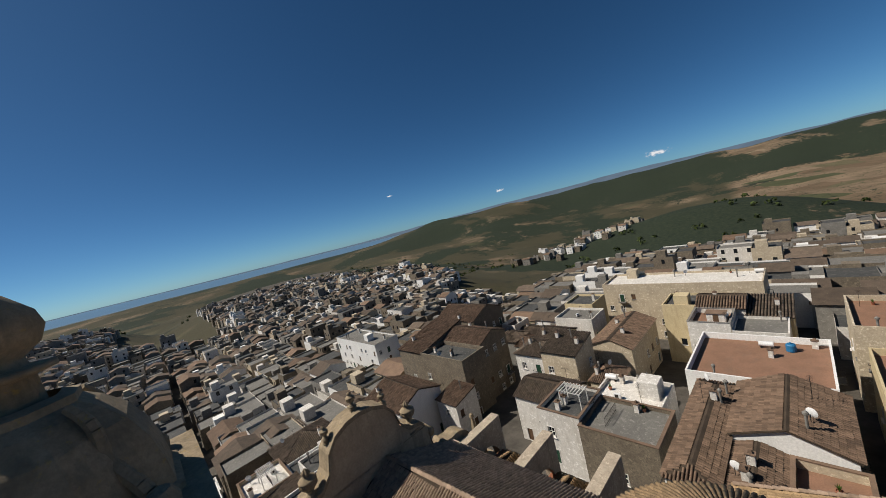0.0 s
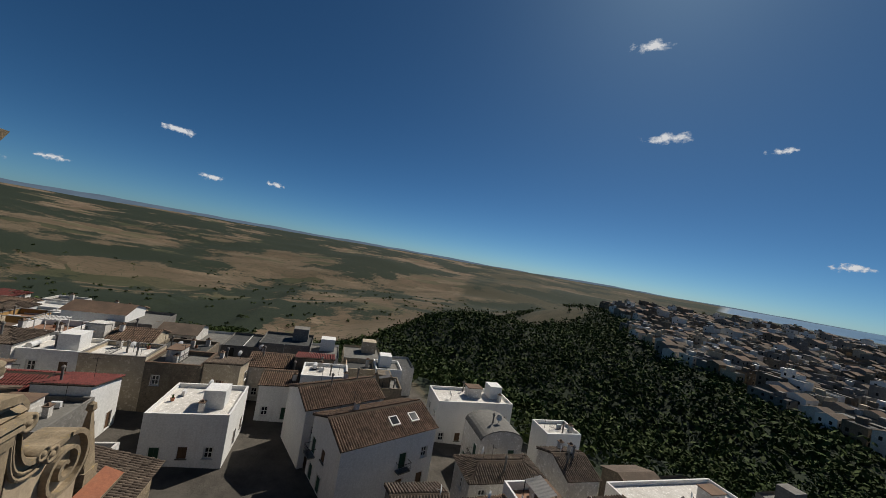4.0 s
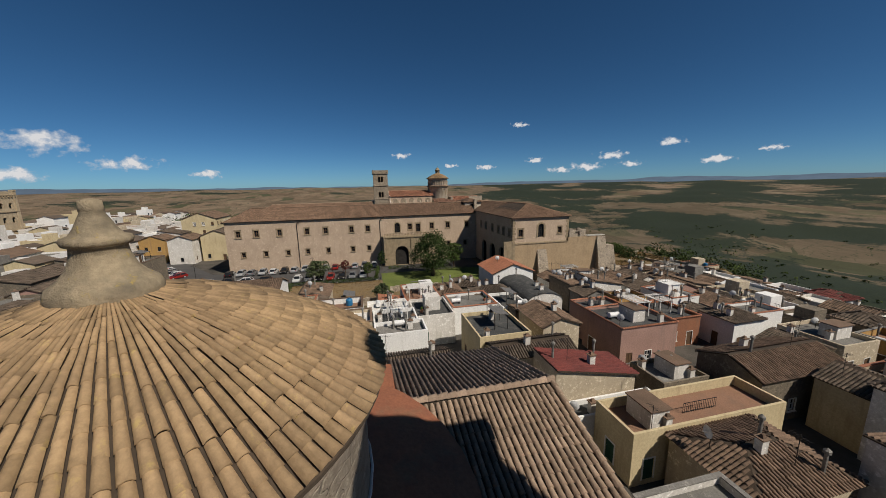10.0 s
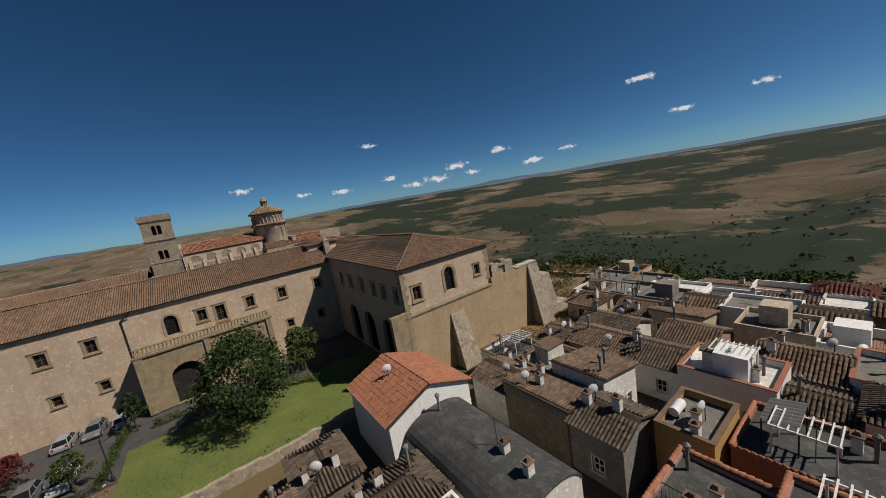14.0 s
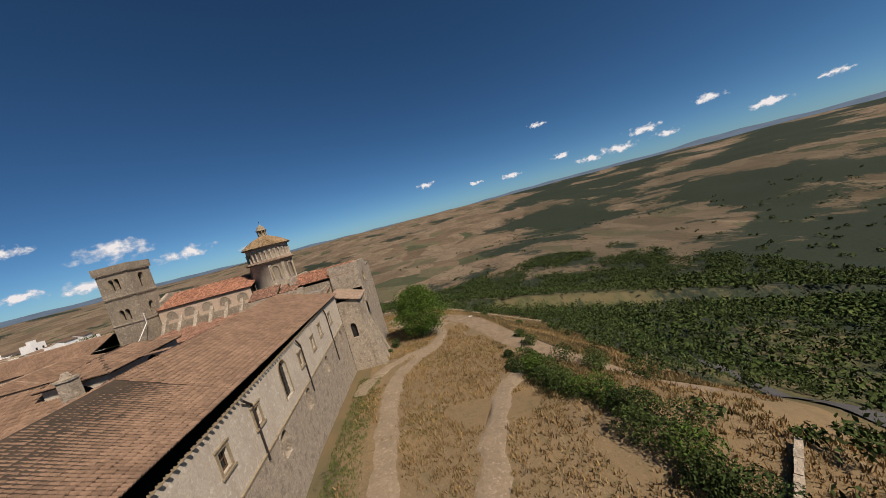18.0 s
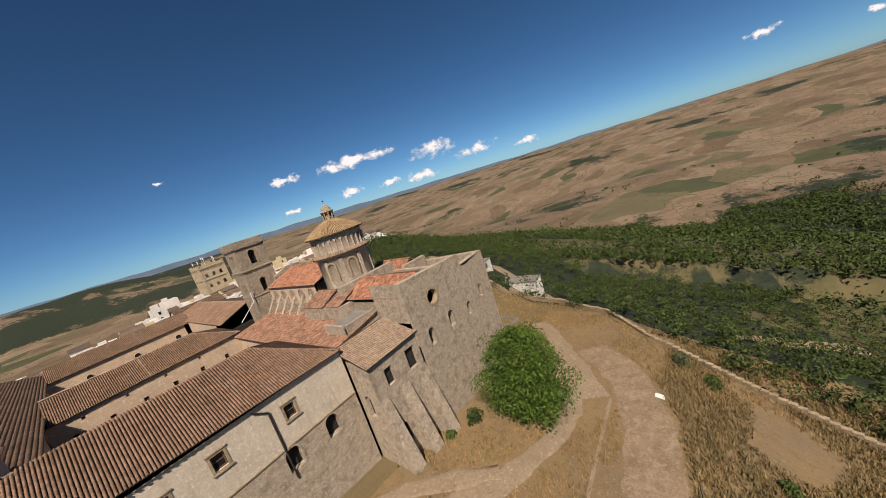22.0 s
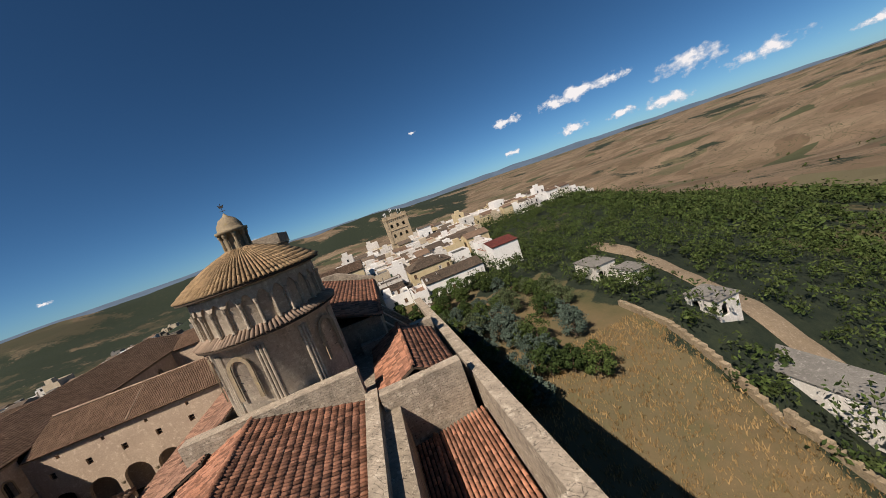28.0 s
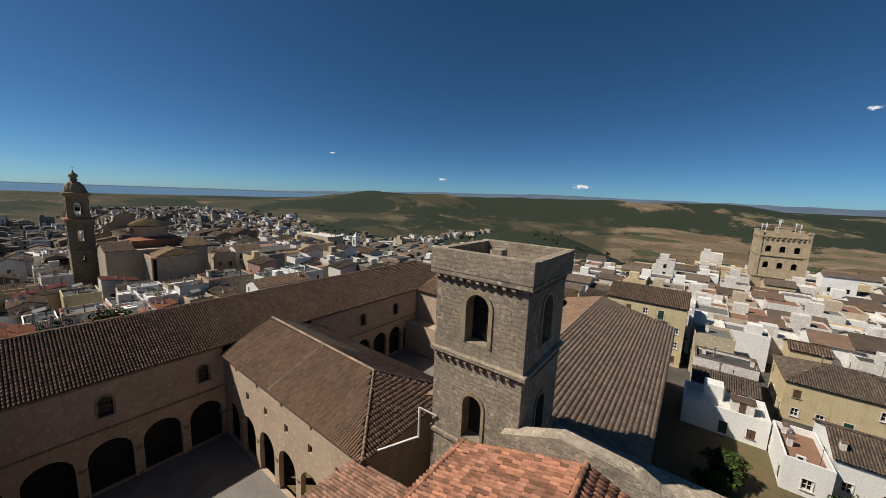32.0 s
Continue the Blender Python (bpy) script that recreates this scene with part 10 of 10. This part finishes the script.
def rubble_wall(pts_, h, t, name="low_wall", mat="stone_rubble", label="low rubble stone wall", zf=None):
    ob = thing(name, label, "wall", kind="structure")
    rr = random.Random(len(pts_) * 7 + int(pts_[0][0]))
    sh = Shape()
    for a, b in zip(pts_, pts_[1:]):
        a, b = Vector(a), Vector(b)
        L = (b - a).length
        d = (b - a) / L
        s = Vector((-d.y, d.x))
        n = max(1, int(L / 0.9))
        for i in range(n):
            p, q = a + d * (L * i / n), a + d * (L * (i + 1) / n)
            z = ground_near(p.x, p.y)
            hh = h * rr.uniform(0.88, 1.08)
            w = t * rr.uniform(0.9, 1.1) / 2
            sh.prism([tuple(p - s * w), tuple(q - s * w), tuple(q + s * w), tuple(p + s * w)], z - 0.8, z + hh)
    part("stones", sh, mat, ob)
    return ob


rubble_wall([(90.7, -23), (73, -24.5)], 0.12, 0.4, "stone_kerb", "dirt", "low pale stone edging across the dry hill")
rubble_wall([(68.5, -26.4), (61, -28.9), (53, -32)], 0.1, 0.35, "stone_kerb", "dirt", "low pale stone edging across the dry hill")
strip("rut", [(80, -33.4), (66, -35.4), (56, -37.6)], 0.5, "bark", "dark rut beside the gravel track", 0.2, 0.1)
rubble_wall([(128.5, 34), (127, 20), (125.5, 8), (124.6, -4), (120, -16), (112, -25), (106, -40), (103, -52)], 0.8, 0.6, mat="stone_tan")
rubble_wall([(-7.5, 43), (-7.5, 62), (-7, 80)], 1.3, 0.5)
rubble_wall([(0, 16.4), (0, 44.5), (-7, 44.8)], 1.0, 0.5)
rubble_wall([(108.5, 2.0), (112.6, 1.6), (113, 5.0), (109, 5.4), (108.5, 2.0)], 0.4, 0.22, "walled_pit", "concrete", "low concrete enclosure on the dry grass")
rubble_wall([(22, -42), (16, -34), (9, -34), (2, -36)], 0.8, 0.5)
strip("road", [(-12, -54), (15, -56), (29, -59.7), (37, -62.6), (49, -68), (70, -78)], 4.2, "asphalt", "narrow grey road below the hill", 0.12, 0.2, cat="road")
strip("road", [(152, 70), (150, 53), (146, 34), (142.5, 22), (141, 8), (146, -20), (160, -60)], 5.0, "dirt", "pale unpaved road round the hill", 0.1, 0.4, cat="road")
single("plastic_sheet", Shape().face((92.8, -29.3, 1.85), (93.8, -29.0, 1.8), (93.9, -28.4, 1.9), (93.0, -28.2, 2.0)).face((93.0, -28.2, 2.0), (93.9, -28.4, 1.9), (94.1, -27.9, 1.8), (93.2, -27.8, 1.85)), "white_clean", "crumpled white sheet lying on the dry grass", "sheet").location = (0, 0, ground_near(93.5, -28.6) - 1.8)
for k, (x0, x1, y0, y1, h) in enumerate(((134, 139, 46, 53, 3.2), (136, 139.4, 38, 43, 2.8), (133, 138, 6, 20, 2.4), (134.5, 138.5, 22, 27, 2.6))):
    ob = thing("roadside_hut", "low grey-white concrete hut beside the road", "hut", "roadside huts", at=((x0 + x1) / 2, (y0 + y1) / 2, ground_z((x0 + x1) / 2, (y0 + y1) / 2)))
    w, d = (x1 - x0) / 2, (y1 - y0) / 2
    part("wall", Shape().wall((-w, -d), (w, -d), -3, h, [(0.6, 1.8, 0, 2.0, True)], 0.3).wall((w, -d), (w, d), -3, h).wall((w, d), (-w, d), -3, h).wall((-w, d), (-w, -d), -3, h, [(1, 2.2, 0.2, 2.0, True)], 0.3), "white", ob)
    part("roof", Shape().box(-w - 0.2, w + 0.2, -d - 0.2, d + 0.2, h, h + 0.18), "concrete", ob)


# ---- cars ----
WHEEL = Shape().use("rubber").lathe([(0.0, -0.1), (0.22, -0.1), (0.31, -0.07), (0.31, 0.07), (0.22, 0.1), (0.0, 0.1)], 0, 0, 16).mesh("tyre")
RIM = Shape().use("car_silver").lathe([(0.0, 0.105), (0.2, 0.105), (0.21, 0.09)][::-1], 0, 0, 12).mesh("rim")


def car(paint, words):
    ob = thing("car", f"{words} hatchback parked on the asphalt", "car", "parked cars")
    sh = Shape()
    side = [(-2.0, 0.28), (1.95, 0.28), (2.05, 0.5), (1.95, 0.72), (1.05, 0.9), (-1.9, 0.95), (-2.06, 0.72), (-2.06, 0.5)]
    secs = []
    for y, k in ((-0.82, 0.97), (-0.86, 1.0), (0.86, 1.0), (0.82, 0.97)):
        secs.append([(x * k, y * (1.0 if z > 0.4 else 0.96), 0.28 + (z - 0.28) * (1.0 if abs(y) > 0.85 else 1.02)) for x, z in side])
    for p, q in zip(secs, secs[1:]):
        for i in range(len(side)):
            j = (i + 1) % len(side)
            sh.face(p[i], q[i], q[j], p[j])
    sh.face(*secs[0]).face(*reversed(secs[-1]))
    part("body", sh, paint, ob)
    lo = [(1.0, -0.76, 0.9), (1.0, 0.76, 0.9), (-1.85, 0.76, 0.94), (-1.85, -0.76, 0.94)]
    hi = [(0.3, -0.6, 1.40), (0.3, 0.6, 1.40), (-1.4, 0.6, 1.43), (-1.4, -0.6, 1.43)]
    gl = Shape()
    for i in range(4):
        j = (i + 1) % 4
        gl.face(lo[j], lo[i], hi[i], hi[j])
    part("glasshouse", gl, "glass", ob)
    rf = Shape().box(-1.42, 0.32, -0.61, 0.61, 1.41, 1.47, 0.03)
    for i in range(4):
        rf.tube(lo[i], hi[i], 0.045, n=5)
    for y in (-1, 1):
        rf.tube((-0.4, y * 0.775, 0.9), (-0.45, y * 0.615, 1.41), 0.04, n=5)
    part("roof", rf, paint, ob)
    for x in (-1.28, 1.28):
        for y in (-0.8, 0.8):
            w = part("wheel", WHEEL, None, ob)
            w.location, w.rotation_euler = (x, y, 0.31), (-math.copysign(math.pi / 2, y), 0, 0)
            part("rim", RIM, None, w)
    for y in (-0.62, 0.62):
        part("headlight", Shape().box(1.9, 2.04, y - 0.17, y + 0.17, 0.58, 0.7), "lamp_glass", ob)
        part("tail_light", Shape().box(-2.07, -1.95, y - 0.12, y + 0.12, 0.65, 0.86), "tail_red", ob)
        part("mirror", Shape().box(0.6, 0.8, y * 1.45 - 0.1, y * 1.45 + 0.1, 0.9, 1.02), paint, ob)
    return ob


protos = [car(p, w) for p, w in (("car_silver", "silver"), ("car_white", "white"), ("car_black", "black"), ("car_grey", "dark grey"), ("car_red", "red"), ("car_blue", "dark blue"))]
lots = [(25.2, 47.6 + i * 2.75, math.pi * (i % 2), (0, 3, 0, 5, 4, 0, 3, 0, 0, 2, 1, 0, 3, 0, 2)[i]) for i in range(15) if i != 3]
lots += [(14.2, 50.8 + i * 2.7, math.pi, (1, 3, 2, 4, 2, 0, 1)[i]) for i in range(7)]
lots += [(16.5 + 0.2 * i, 75.5 + i * 4.4, 1.6, (2, 1, 2, 0)[i]) for i in range(4)]
lots += [(31 + i * 2.0, 103.5 + i * 1.65, 2.2, (2, 2, 4, 2, 1, 0, 3, 1)[i]) for i in range(8)] + [(27.5 + i * 2.1, 99.5 + i * 1.7, 2.2, (4, 1, 2, 3, 0)[i]) for i in range(5)]
used = set()
for x, y, a, k in lots:
    m = Matrix.Translation((x, y, ground_near(x, y) + 0.1)) @ Matrix.Rotation(a + wr.uniform(-0.04, 0.04), 4, "Z")
    if k in used:
        copy_thing(protos[k], m)
    else:
        protos[k].matrix_world = m
        used.add(k)

# ---- street lamps ----
lamp = thing("street_lamp", "old iron street lamp with hanging lanterns", "street lamp", "street lamps")
part("pole", Shape().lathe([(0.16, 0), (0.16, 0.5), (0.07, 0.7), (0.06, 4.6), (0.1, 4.7), (0.02, 5.0)], 0, 0, 8), "iron", lamp)
for k in (-1, 1):
    part("arm", Shape().tube((0, 0, 4.5), (0, k * 0.8, 4.75), 0.03, n=5), "iron", lamp)
    ln_ = part("lantern", Shape().lathe([(0.06, -0.5), (0.16, -0.1), (0.2, 0.0), (0.05, 0.12)], 0, k * 0.8, 6), "lamp_glass", lamp)
first = True
for x, y in ((10.8, 58), (11, 46.5), (20.5, 64), (-22, 39.3), (20, 92)):
    m = Matrix.Translation((x, y, ground_near(x, y) - 0.05))
    if first:
        lamp.matrix_world, first = m, False
    else:
        copy_thing(lamp, m)

# ---- fair-weather clouds: azimuth, height and width in degrees ----
CLOUDS = [(-135.4, 32.8, 5.2), (-139.5, 21.5, 5.6), (-151.6, 19.1, 2.8), (-158, 6.2, 3), (60.6, 7.2, 5), (53.2, 7.1, 6), (49.6, 7.4, 7), (45.4, 7.3, 5), (36.9, 5.3, 8.5), (30.4, 3.2, 7), (45, 2.4, 4), (61.1, 2.4, 3),
          (-6, 4.8, 3.2), (-25.5, 9.1, 2.8), (-39.4, 3.8, 4.2), (-28, 3.5, 3), (-32, 1.9, 4), (-42, 2.4, 4), (-46.5, 5.1, 4), (75.5, 10.7, 1.5), (144.4, 6.2, 1), (126.5, 2.9, 1.4), (104, 2.4, 3), (-67.6, 10.6, 4), (-20, 2.6, 3.4), (-36, 2.2, 5), (-52, 2.6, 3.6), (-57, 3.6, 2.6), (40, 1.9, 6), (52, 2.6, 5), (22, 2.0, 4), (-14, 3.0, 2.4), (-72, 5.5, 3), (-80, 6.5, 2.6)]


# soft glowing sheets in the sky beyond the last hills, sunlit white painted in
SHEET = np_mesh("cloud", [(-0.5, 0, -0.19), (0.5, 0, -0.19), (0.5, 0, 0.19), (-0.5, 0, 0.19)], [(0, 1, 2, 3)], ["cloud"])
for k, (az, el, wd) in enumerate(CLOUDS):
    R_ = 4350.0
    a, e = radians(az), radians(el)
    ob = tagged(new("cloud", SHEET), "small white fair-weather cloud in a blue sky", "cloud", "clouds", kind="structure")
    ob.location = (R_ * math.cos(e) * math.cos(a), 20 + R_ * math.cos(e) * math.sin(a), 35 + R_ * math.sin(e))
    s = R_ * radians(wd) * 1.35
    ob.scale, ob.rotation_euler = (s, s, s * 0.8), (0, 0, a + math.pi / 2)
